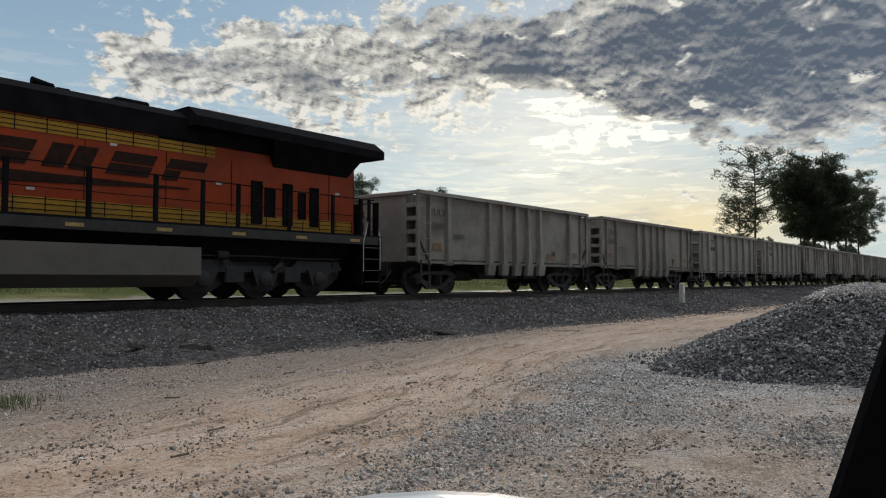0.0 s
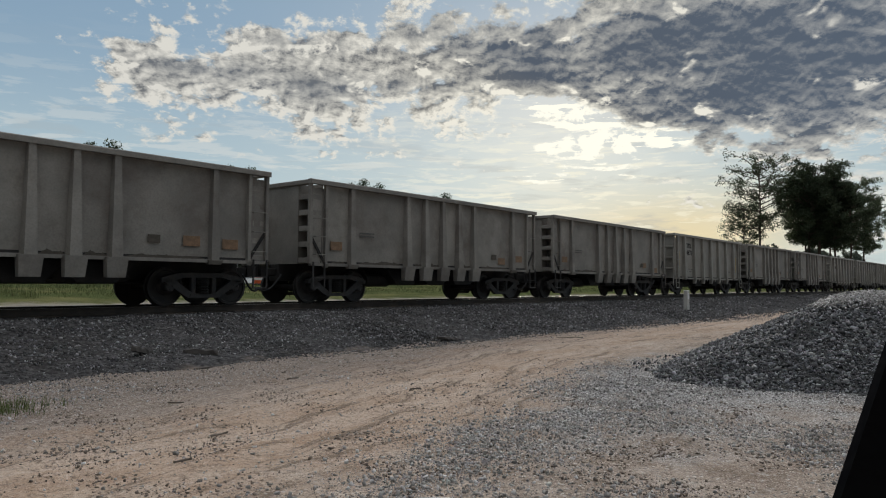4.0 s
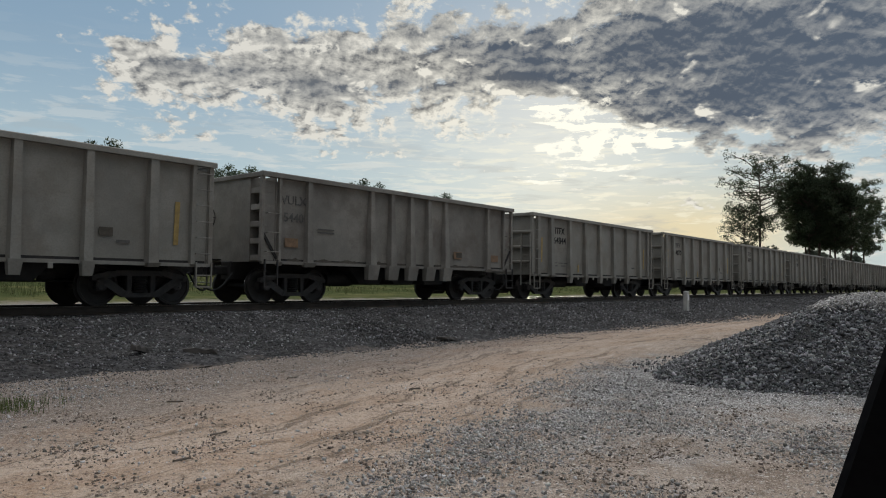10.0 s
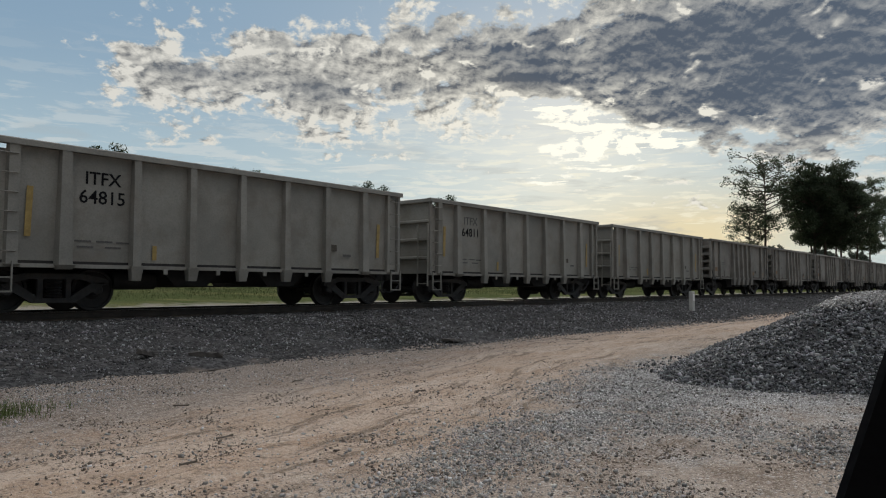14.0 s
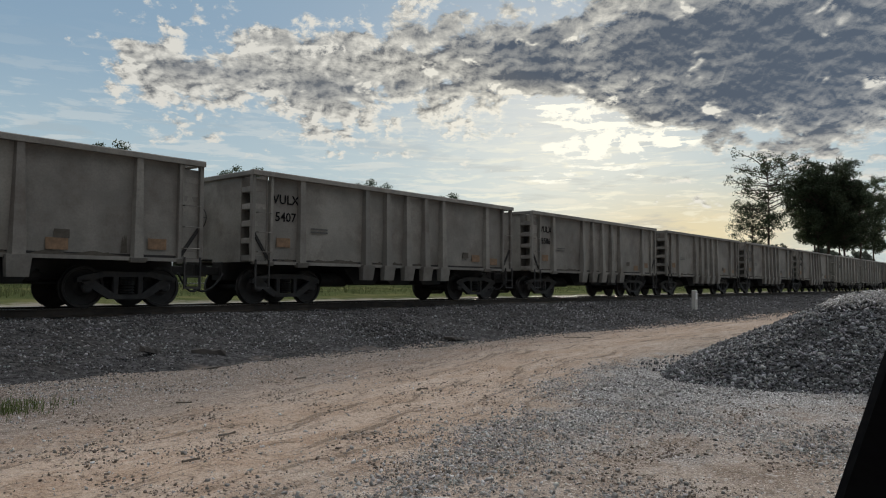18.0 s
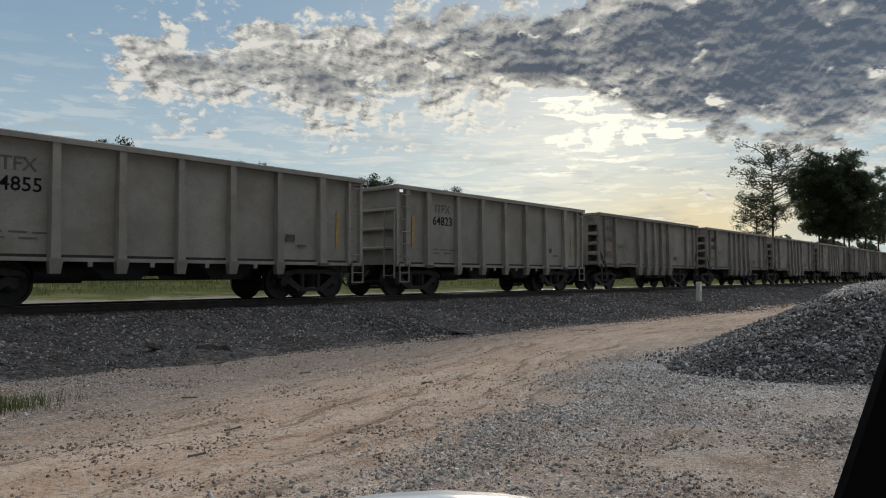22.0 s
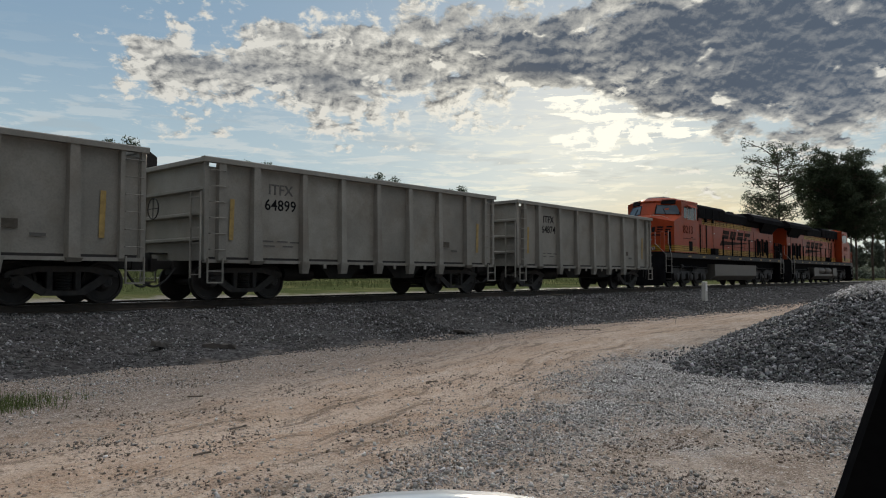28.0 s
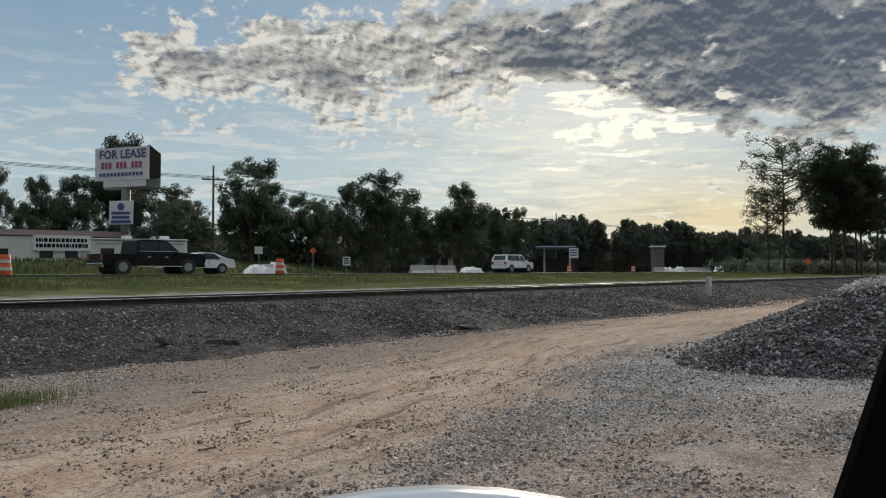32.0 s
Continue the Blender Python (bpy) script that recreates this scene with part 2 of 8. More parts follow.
# ---- mesh helpers ----
class Mesh:
    """Collects corners and faces of one part."""

    def __init__(self):
        self.v, self.f = [], []

    def add(self, verts, faces):
        n = len(self.v)
        self.v += [tuple(p) for p in verts]
        self.f += [tuple(i + n for i in f) for f in faces]
        return self

    def box(self, x0, x1, y0, y1, z0, z1, c=0.0):
        """A block between the given planes, with its edges cut by c."""
        x0, x1 = min(x0, x1), max(x0, x1)
        y0, y1 = min(y0, y1), max(y0, y1)
        z0, z1 = min(z0, z1), max(z0, z1)
        c = min(c, 0.45 * min(x1 - x0, y1 - y0, z1 - z0))
        if c <= 0:
            v = [(x, y, z) for z in (z0, z1) for y in (y0, y1) for x in (x0, x1)]
            return self.add(v, [(0, 2, 3, 1), (4, 5, 7, 6), (0, 1, 5, 4), (2, 6, 7, 3), (0, 4, 6, 2), (1, 3, 7, 5)])
        v, idx = [], {}
        for sx in (0, 1):
            for sy in (0, 1):
                for sz in (0, 1):
                    for a in range(3):
                        p = [(x0, x1)[sx], (y0, y1)[sy], (z0, z1)[sz]]
                        for b, s in enumerate((sx, sy, sz)):
                            if b != a:
                                p[b] += -c if s else c
                        idx[sx, sy, sz, a] = len(v)
                        v.append(p)
        f = []
        for a in range(3):
            b, d = (a + 1) % 3, (a + 2) % 3
            for s in (0, 1):
                q = []
                for u, w in ((0, 0), (1, 0), (1, 1), (0, 1)):
                    k = [0, 0, 0]
                    k[a], k[b], k[d] = s, u, w
                    q.append(idx[k[0], k[1], k[2], a])
                f.append(q if s else q[::-1])
            for u in (0, 1):
                for w in (0, 1):
                    k0, k1 = [0, 0, 0], [0, 0, 0]
                    k0[a], k1[a] = 0, 1
                    k0[b] = k1[b] = u
                    k0[d] = k1[d] = w
                    q = [idx[k0[0], k0[1], k0[2], b], idx[k1[0], k1[1], k1[2], b], idx[k1[0], k1[1], k1[2], d], idx[k0[0], k0[1], k0[2], d]]
                    f.append(q if u == w else q[::-1])
        for sx in (0, 1):
            for sy in (0, 1):
                for sz in (0, 1):
                    q = [idx[sx, sy, sz, a] for a in range(3)]
                    f.append(q if (sx + sy + sz) % 2 else q[::-1])
        return self.add(v, f)

    def tube(self, p0, p1, r0, r1=None, n=10, caps=True):
        """A round bar from p0 to p1."""
        r1 = r0 if r1 is None else r1
        p0, p1 = Vector(p0), Vector(p1)
        d = (p1 - p0).normalized()
        a = d.orthogonal().normalized()
        b = d.cross(a)
        v = []
        for p, r in ((p0, r0), (p1, r1)):
            for i in range(n):
                t = 2 * math.pi * i / n
                v.append(p + (a * math.cos(t) + b * math.sin(t)) * r)
        f = [(i, (i + 1) % n, n + (i + 1) % n, n + i) for i in range(n)]
        if caps:
            f += [tuple(range(n))[::-1], tuple(range(n, 2 * n))]
        return self.add(v, f)

    def sweep(self, pts, r, n=6):
        """A bent round bar in one piece."""
        pts = [Vector(p) for p in pts]
        v, f = [], []
        a = None
        for i, p in enumerate(pts):
            d = (pts[min(i + 1, len(pts) - 1)] - pts[max(i - 1, 0)]).normalized()
            a = d.orthogonal().normalized() if a is None else (a - d * a.dot(d)).normalized()
            b = d.cross(a)
            v += [p + (a * math.cos(2 * math.pi * k / n) + b * math.sin(2 * math.pi * k / n)) * r for k in range(n)]
        for i in range(len(pts) - 1):
            f += [(i * n + k, i * n + (k + 1) % n, (i + 1) * n + (k + 1) % n, (i + 1) * n + k) for k in range(n)]
        f += [tuple(range(n))[::-1], tuple(range((len(pts) - 1) * n, len(pts) * n))]
        return self.add(v, f)

    def pipe(self, pts, r, n=6):
        return self.sweep(pts, r, n)

    def turned(self, c, axis, prof, n=24):
        """A turned body round the line through c: prof holds (radius, along)."""
        d = Vector(axis).normalized()
        a = d.orthogonal().normalized()
        b = d.cross(a)
        c = Vector(c)
        v, f = [], []
        for r, h in prof:
            for i in range(n):
                t = 2 * math.pi * i / n
                v.append(c + d * h + (a * math.cos(t) + b * math.sin(t)) * r)
        for k in range(len(prof) - 1):
            for i in range(n):
                j = (i + 1) % n
                f.append((k * n + i, k * n + j, (k + 1) * n + j, (k + 1) * n + i))
        f += [tuple(range(n))[::-1], tuple(range((len(prof) - 1) * n, len(prof) * n))]
        return self.add(v, f)

    def prism(self, outline, h0, h1, plane="xz"):
        """An outline pulled from h0 to h1 along the third axis."""
        n = len(outline)

        def put(p, h):
            return {"xz": (p[0], h, p[1]), "yz": (h, p[0], p[1]), "xy": (p[0], p[1], h)}[plane]

        v = [put(p, h0) for p in outline] + [put(p, h1) for p in outline]
        f = [tuple(range(n)), tuple(range(n, 2 * n))[::-1]]
        f += [(i, n + i, n + (i + 1) % n, (i + 1) % n) for i in range(n)]
        return self.add(v, f)

    def data(self, name, material, smooth=False):
        me = bpy.data.meshes.new(name)
        me.from_pydata(self.v, [], self.f)
        bm = bmesh.new()
        bm.from_mesh(me)
        if len(bm.faces) < 20000:
            bmesh.ops.recalc_face_normals(bm, faces=bm.faces)
        bm.to_mesh(me)
        bm.free()
        if smooth:
            me.shade_smooth()
            me.set_sharp_from_angle(angle=radians(40))
        if material:
            me.materials.append(material)
        return me


def part(name, m, material, parent, label="", at=None, smooth=False):
    """One mesh object under a thing or a part. m: a Mesh, or mesh data to share."""
    me = m.data(name, material, smooth) if isinstance(m, Mesh) else m
    ob = new(name, me)
    ob.parent = parent
    if at is not None:
        ob.matrix_basis = at
    return tagged(ob, label)


def thing(name, m, material, label, category, group="", kind="", at=None, smooth=False):
    ob = new(name, m.data(name, material, smooth) if isinstance(m, Mesh) else m)
    if at is not None:
        ob.matrix_basis = at
    return tagged(ob, label, category, group, kind)


def base(name, label, category, group="", kind="", at=None):
    ob = new(name)
    ob.empty_display_size = 0.3
    if at is not None:
        ob.matrix_basis = at
    return tagged(ob, label, category, group, kind)


# ---- materials ----
def mat(name, color, rough=0.7, metal=0.0, var=0.25, scale=3.0, fine=40.0, bump=0.15, dirt=None, dirt_amt=0.5, dirt_scale=1.2, rand=0.0, stretch=None, spec=0.5, emit=None):
    m = bpy.data.materials.new(name)
    m.use_nodes = True
    nt = m.node_tree
    N, L = nt.nodes.new, nt.links.new
    b = nt.nodes["Principled BSDF"]
    b.inputs["Metallic"].default_value = metal
    b.inputs["Specular IOR Level"].default_value = spec
    tc = N("ShaderNodeTexCoord").outputs["Object"]
    if stretch:
        mp = N("ShaderNodeMapping")
        mp.inputs["Scale"].default_value = stretch
        L(tc, mp.inputs["Vector"])
        tc = mp.outputs[0]
    if rand:
        oi = N("ShaderNodeObjectInfo")
        ad = N("ShaderNodeVectorMath")
        sc = N("ShaderNodeMath")
        sc.operation = "MULTIPLY"
        sc.inputs[1].default_value = 57.0
        L(oi.outputs["Random"], sc.inputs[0])
        L(tc, ad.inputs[0]), L(sc.outputs[0], ad.inputs[1])
        tc = ad.outputs[0]

    def noise_(s, d, r=0.6):
        n = N("ShaderNodeTexNoise")
        n.inputs["Scale"].default_value, n.inputs["Detail"].default_value, n.inputs["Roughness"].default_value = s, d, r
        L(tc, n.inputs["Vector"])
        return n.outputs["Fac"]

    def ramp(f, a, c):
        n = N("ShaderNodeMapRange")
        n.interpolation_type = "SMOOTHSTEP"
        n.inputs[1].default_value, n.inputs[2].default_value = a, c
        L(f, n.inputs[0])
        return n.outputs[0]

    def mix_(f, a, c):
        n = N("ShaderNodeMix")
        n.data_type = "RGBA"
        for s, v in ((n.inputs[0], f), (n.inputs[6], a), (n.inputs[7], c)):
            if isinstance(v, (int, float)):
                s.default_value = v
            elif isinstance(v, tuple):
                s.default_value = (*v[:3], 1)
            else:
                L(v, s)
        return n.outputs[2]

    n1, n2 = noise_(scale, 4.0), noise_(fine, 3.0)
    lo = tuple(c * (1 - var) for c in color)
    hi = tuple(min(1, c * (1 + var)) for c in color)
    col = mix_(ramp(n1, 0.3, 0.7), lo, hi)
    col = mix_(ramp(n2, 0.35, 0.75), col, mix_(0.35, col, tuple(c * 0.55 for c in color)))
    if rand:
        hsv = N("ShaderNodeHueSaturation")
        mr = N("ShaderNodeMapRange")
        mr.inputs[3].default_value, mr.inputs[4].default_value = 1 - rand, 1 + rand
        L(oi.outputs["Random"], mr.inputs[0])
        L(mr.outputs[0], hsv.inputs["Value"])
        L(col, hsv.inputs["Color"])
        col = hsv.outputs[0]
    if dirt:
        n3 = noise_(dirt_scale, 6.0, 0.7)
        f = N("ShaderNodeMath")
        f.operation = "MULTIPLY"
        f.inputs[1].default_value = dirt_amt
        L(ramp(n3, 0.45, 0.72), f.inputs[0])
        col = mix_(f.outputs[0], col, dirt)
    L(col, b.inputs["Base Color"])
    rr = N("ShaderNodeMapRange")
    rr.inputs[3].default_value, rr.inputs[4].default_value = max(0.02, rough - 0.12), min(1, rough + 0.12)
    L(n1, rr.inputs[0])
    L(rr.outputs[0], b.inputs["Roughness"])
    if bump:
        bp = N("ShaderNodeBump")
        bp.inputs["Strength"].default_value, bp.inputs["Distance"].default_value = bump, 0.02
        L(n2, bp.inputs["Height"])
        L(bp.outputs[0], b.inputs["Normal"])
    if emit:
        b.inputs["Emission Color"].default_value = (*emit[0], 1)
        b.inputs["Emission Strength"].default_value = emit[1]
    return m


def glass(name, color=(0.02, 0.025, 0.03), rough=0.06):
    m = bpy.data.materials.new(name)
    m.use_nodes = True
    b = m.node_tree.nodes["Principled BSDF"]
    b.inputs["Base Color"].default_value = (*color, 1)
    b.inputs["Roughness"].default_value = rough
    b.inputs["Specular IOR Level"].default_value = 0.4
    return m


M_STEEL_I = mat("pale grey wagon paint", (0.248, 0.238, 0.213), 0.62, 0.0, 0.14, 1.1, 26, 0.12, (0.15, 0.12, 0.09), 0.5, 0.9, 0.10)
M_STEEL_V = mat("weathered grey wagon paint", (0.225, 0.212, 0.190), 0.7, 0.0, 0.2, 0.9, 22, 0.16, (0.09, 0.068, 0.055), 0.6, 0.7, 0.14)
M_UNDER = mat("grimy underframe steel", (0.022, 0.021, 0.021), 0.75, 0.2, 0.35, 4, 50, 0.2, (0.06, 0.047, 0.037), 0.35, 3.0)
M_TRUCK = mat("dusty cast truck steel", (0.05, 0.048, 0.048), 0.7, 0.2, 0.3, 5, 60, 0.2, (0.10, 0.08, 0.065), 0.4, 4.0)
M_GRIME = mat("oily truck steel", (0.030, 0.029, 0.030), 0.7, 0.2, 0.3, 5, 60, 0.2, (0.06, 0.05, 0.043), 0.4, 4.0)
M_WHEEL = mat("rolled wheel steel", (0.034, 0.031, 0.030), 0.65, 0.3, 0.3, 6, 60, 0.1)
M_TREAD = mat("polished wheel tread", (0.45, 0.44, 0.43), 0.3, 1.0, 0.1, 6, 60, 0.02)
M_RUBBER = mat("black rubber", (0.025, 0.025, 0.027), 0.8, 0, 0.2)
M_ORANGE = mat("orange locomotive paint", (0.285, 0.044, 0.013), 0.42, 0, 0.12, 1.5, 30, 0.05, (0.12, 0.05, 0.03), 0.55, 1.1, spec=0.15)
M_YELLOW = mat("yellow stripe paint", (0.36, 0.20, 0.026), 0.5, 0, 0.12, 2, 30, 0.05, (0.16, 0.10, 0.04), 0.5, 1.5, spec=0.15)
M_BLACK = mat("dark locomotive paint", (0.010, 0.010, 0.012), 0.85, 0, 0.3, 2, 30, 0.08, (0.024, 0.022, 0.021), 0.4, 1.5, spec=0.03)
M_TANK = mat("grey fuel tank paint", (0.105, 0.095, 0.083), 0.6, 0, 0.15, 1.5, 30, 0.06, (0.12, 0.10, 0.09), 0.5, 1.3)
M_CABROOF = mat("silvery cab roof", (0.45, 0.45, 0.46), 0.45, 0.2, 0.1)
M_RAILW = mat("pale handrail paint", (0.46, 0.45, 0.42), 0.5, 0, 0.1)
M_INK = mat("black stencil paint", (0.014, 0.014, 0.016), 0.8, 0, 0.3, 8, 60, 0.0, spec=0.05)
M_EMBLEM = mat("faded dark emblem paint", (0.030, 0.017, 0.014), 0.7, 0, 0.25, 6, 60, 0.0, spec=0.05)
M_NUMBER = mat("faded road number paint", (0.12, 0.024, 0.011), 0.7, 0, 0.2, 8, 60, 0.0, spec=0.1)
M_FADED = mat("faded stencil paint", (0.105, 0.102, 0.098), 0.8, 0, 0.3, 8, 60, 0.0)
M_AMBER = mat("yellow reflective strip", (0.34, 0.235, 0.075), 0.5, 0, 0.25, 6, 60, 0.0)
M_RUST = mat("faded orange decal paint", (0.21, 0.13, 0.075), 0.7, 0, 0.3, 8, 60, 0.0)
M_SOOT = mat("dark rust streak", (0.080, 0.069, 0.055), 0.85, 0, 0.3, 8, 60, 0.05)
M_GLASS = glass("dark window glass", (0.03, 0.038, 0.045))
M_GLASS_SKY = glass("windscreen glass", (0.05, 0.07, 0.09), 0.03)
M_RAIL = mat("rusty rail web", (0.07, 0.055, 0.045), 0.7, 0.3, 0.3, 3, 50, 0.15)
M_RAILTOP = mat("polished rail head", (0.55, 0.54, 0.53), 0.45, 1.0, 0.06, 2, 30, 0.01)
M_TIE = mat("weathered timber tie", (0.048, 0.041, 0.036), 0.85, 0, 0.35, 5, 30, 0.3, rand=0.25)
M_CONC = mat("pale concrete", (0.50, 0.49, 0.46), 0.8, 0, 0.12, 2, 30, 0.15, (0.25, 0.22, 0.19), 0.4, 1.0)
M_WHITE = mat("white painted metal", (0.74, 0.74, 0.74), 0.45, 0, 0.06, 2, 30, 0.02, (0.4, 0.38, 0.34), 0.3, 1.0)
M_BOARD = mat("white printed vinyl", (0.78, 0.79, 0.82), 0.5, 0, 0.04, 1, 30, 0.0)
M_BLUE = mat("blue lettering", (0.08, 0.11, 0.28), 0.6, 0, 0.1)
M_PINK = mat("magenta lettering", (0.42, 0.10, 0.26), 0.6, 0, 0.1)
M_POLE = mat("galvanised pole", (0.30, 0.31, 0.32), 0.5, 0.4, 0.15)
M_TIMBER = mat("weathered pole timber", (0.13, 0.105, 0.085), 0.85, 0, 0.3, 3, 30, 0.2)
M_SAFETY = mat("safety orange plastic", (0.75, 0.13, 0.04), 0.5, 0, 0.1)
M_CARBLK = mat("black car paint", (0.005, 0.006, 0.009), 0.45, 0, 0.2, 2, 30, 0.0, spec=0.25)
M_CARWHT = mat("white car paint", (0.78, 0.78, 0.79), 0.25, 0, 0.04, 2, 30, 0.0)
M_CHROME = mat("chrome", (0.7, 0.7, 0.72), 0.15, 1.0, 0.05, 2, 30, 0.0)
M_REDLAMP = mat("red lamp plastic", (0.40, 0.02, 0.02), 0.3, 0, 0.1)
M_BARK = mat("grey brown bark", (0.095, 0.075, 0.06), 0.9, 0, 0.35, 3, 20, 0.4)
M_BARKP = mat("dark pine bark", (0.075, 0.055, 0.043), 0.9, 0, 0.35, 3, 20, 0.4)
M_DASH = mat("black trim", (0.004, 0.004, 0.0045), 0.9, 0, 0.2, spec=0.05)
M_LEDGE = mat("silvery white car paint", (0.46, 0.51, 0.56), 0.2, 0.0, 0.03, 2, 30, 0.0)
M_ASPH = mat("asphalt", (0.09, 0.088, 0.085), 0.85, 0, 0.2, 0.5, 30, 0.2)
M_LINE = mat("white road paint", (0.68, 0.68, 0.66), 0.7, 0, 0.15, 1, 20, 0.0)
M_BACK = mat("dull dark board", (0.02, 0.02, 0.022), 0.95, 0, 0.2, spec=0.0)
M_SIDING = mat("beige siding", (0.42, 0.40, 0.37), 0.7, 0, 0.1, 1, 20, 0.05)
M_RUSTROOF = mat("rusty roof sheet", (0.060, 0.032, 0.027), 0.7, 0.1, 0.3, 1.5, 20, 0.1)
M_BLOCK = mat("grey block wall", (0.15, 0.15, 0.145), 0.85, 0, 0.15, 1, 20, 0.1)
M_BLUEC = mat("blue canopy paint", (0.10, 0.17, 0.34), 0.5, 0, 0.1)
M_ROOF = mat("dark roof shingle", (0.07, 0.06, 0.06), 0.85, 0, 0.3, 3, 20, 0.2)


def foliage(name, color, island=True):
    m = bpy.data.materials.new(name)
    m.use_nodes = True
    nt = m.node_tree
    N, L = nt.nodes.new, nt.links.new
    b = nt.nodes["Principled BSDF"]
    geo, oi = N("ShaderNodeNewGeometry"), N("ShaderNodeObjectInfo")
    mr = N("ShaderNodeMapRange")
    mr.inputs[3].default_value, mr.inputs[4].default_value = 0.55, 1.5
    L(geo.outputs["Random Per Island"], mr.inputs[0])
    mo = N("ShaderNodeMapRange")
    mo.inputs[3].default_value, mo.inputs[4].default_value = 0.8, 1.2
    L(oi.outputs["Random"], mo.inputs[0])
    mu = N("ShaderNodeMath")
    mu.operation = "MULTIPLY"
    L(mr.outputs[0], mu.inputs[0]), L(mo.outputs[0], mu.inputs[1])
    h = N("ShaderNodeHueSaturation")
    h.inputs["Color"].default_value = (*color, 1)
    L(mu.outputs[0], h.inputs["Value"])
    L(h.outputs[0], b.inputs["Base Color"])
    b.inputs["Roughness"].default_value = 0.65
    b.inputs["Specular IOR Level"].default_value = 0.08
    tr = N("ShaderNodeBsdfTranslucent")
    L(h.outputs[0], tr.inputs["Color"])
    mx = N("ShaderNodeMixShader")
    mx.inputs[0].default_value = 0.42
    L(b.outputs[0], mx.inputs[1]), L(tr.outputs[0], mx.inputs[2])
    L(mx.outputs[0], nt.nodes["Material Output"].inputs["Surface"])
    return m


M_LEAF = foliage("oak leaves", (0.085, 0.110, 0.078))
M_NEEDLE = foliage("pine needles", (0.062, 0.080, 0.050))
# distant haze is put into this leaf colour by paling it
M_HAZELEAF = foliage("far leaves paled for haze", (0.110, 0.128, 0.102))
M_TUFT = foliage("fresh grass", (0.115, 0.150, 0.050))
M_BLADE = foliage("roadside grass", (0.066, 0.080, 0.034))


def stones(name, colors, rough=0.85):
    """Broken stone: each piece has its own shade."""
    m = bpy.data.materials.new(name)
    m.use_nodes = True
    nt = m.node_tree
    N, L = nt.nodes.new, nt.links.new
    b = nt.nodes["Principled BSDF"]
    geo = N("ShaderNodeNewGeometry")
    cr = N("ShaderNodeValToRGB")
    cr.color_ramp.elements[0].color = (*colors[0], 1)
    cr.color_ramp.elements[1].color = (*colors[-1], 1)
    for i, c in enumerate(colors[1:-1]):
        e = cr.color_ramp.elements.new((i + 1) / (len(colors) - 1))
        e.color = (*c, 1)
    L(geo.outputs["Random Per Island"], cr.inputs[0])
    n = N("ShaderNodeTexNoise")
    n.inputs["Scale"].default_value, n.inputs["Detail"].default_value = 60.0, 3.0
    mx = N("ShaderNodeMix")
    mx.data_type, mx.blend_type = "RGBA", "MULTIPLY"
    mx.inputs[0].default_value = 0.35
    L(cr.outputs[0], mx.inputs[6]), L(n.outputs["Color"], mx.inputs[7])
    L(mx.outputs[2], b.inputs["Base Color"])
    b.inputs["Roughness"].default_value = rough
    bp = N("ShaderNodeBump")
    bp.inputs["Strength"].default_value, bp.inputs["Distance"].default_value = 0.4, 0.01
    L(n.outputs["Fac"], bp.inputs["Height"]), L(bp.outputs[0], b.inputs["Normal"])
    return m


M_BALLAST_STONE = stones("ballast stone", [(0.030, 0.029, 0.030), (0.080, 0.078, 0.080), (0.046, 0.042, 0.040), (0.085, 0.079, 0.076), (0.31, 0.307, 0.31)])
M_PILE_STONE = stones("crushed grey stone", [(0.040, 0.040, 0.043), (0.105, 0.105, 0.109), (0.055, 0.054, 0.056), (0.17, 0.17, 0.173), (0.36, 0.358, 0.36)])
M_CRUMB = stones("earth crumb", [(0.075, 0.058, 0.046), (0.19, 0.145, 0.115), (0.12, 0.092, 0.074), (0.32, 0.26, 0.21)])
M_GRAVEL = stones("pale lot gravel", [(0.085, 0.08, 0.075), (0.40, 0.385, 0.37), (0.16, 0.145, 0.132), (0.66, 0.645, 0.63)])


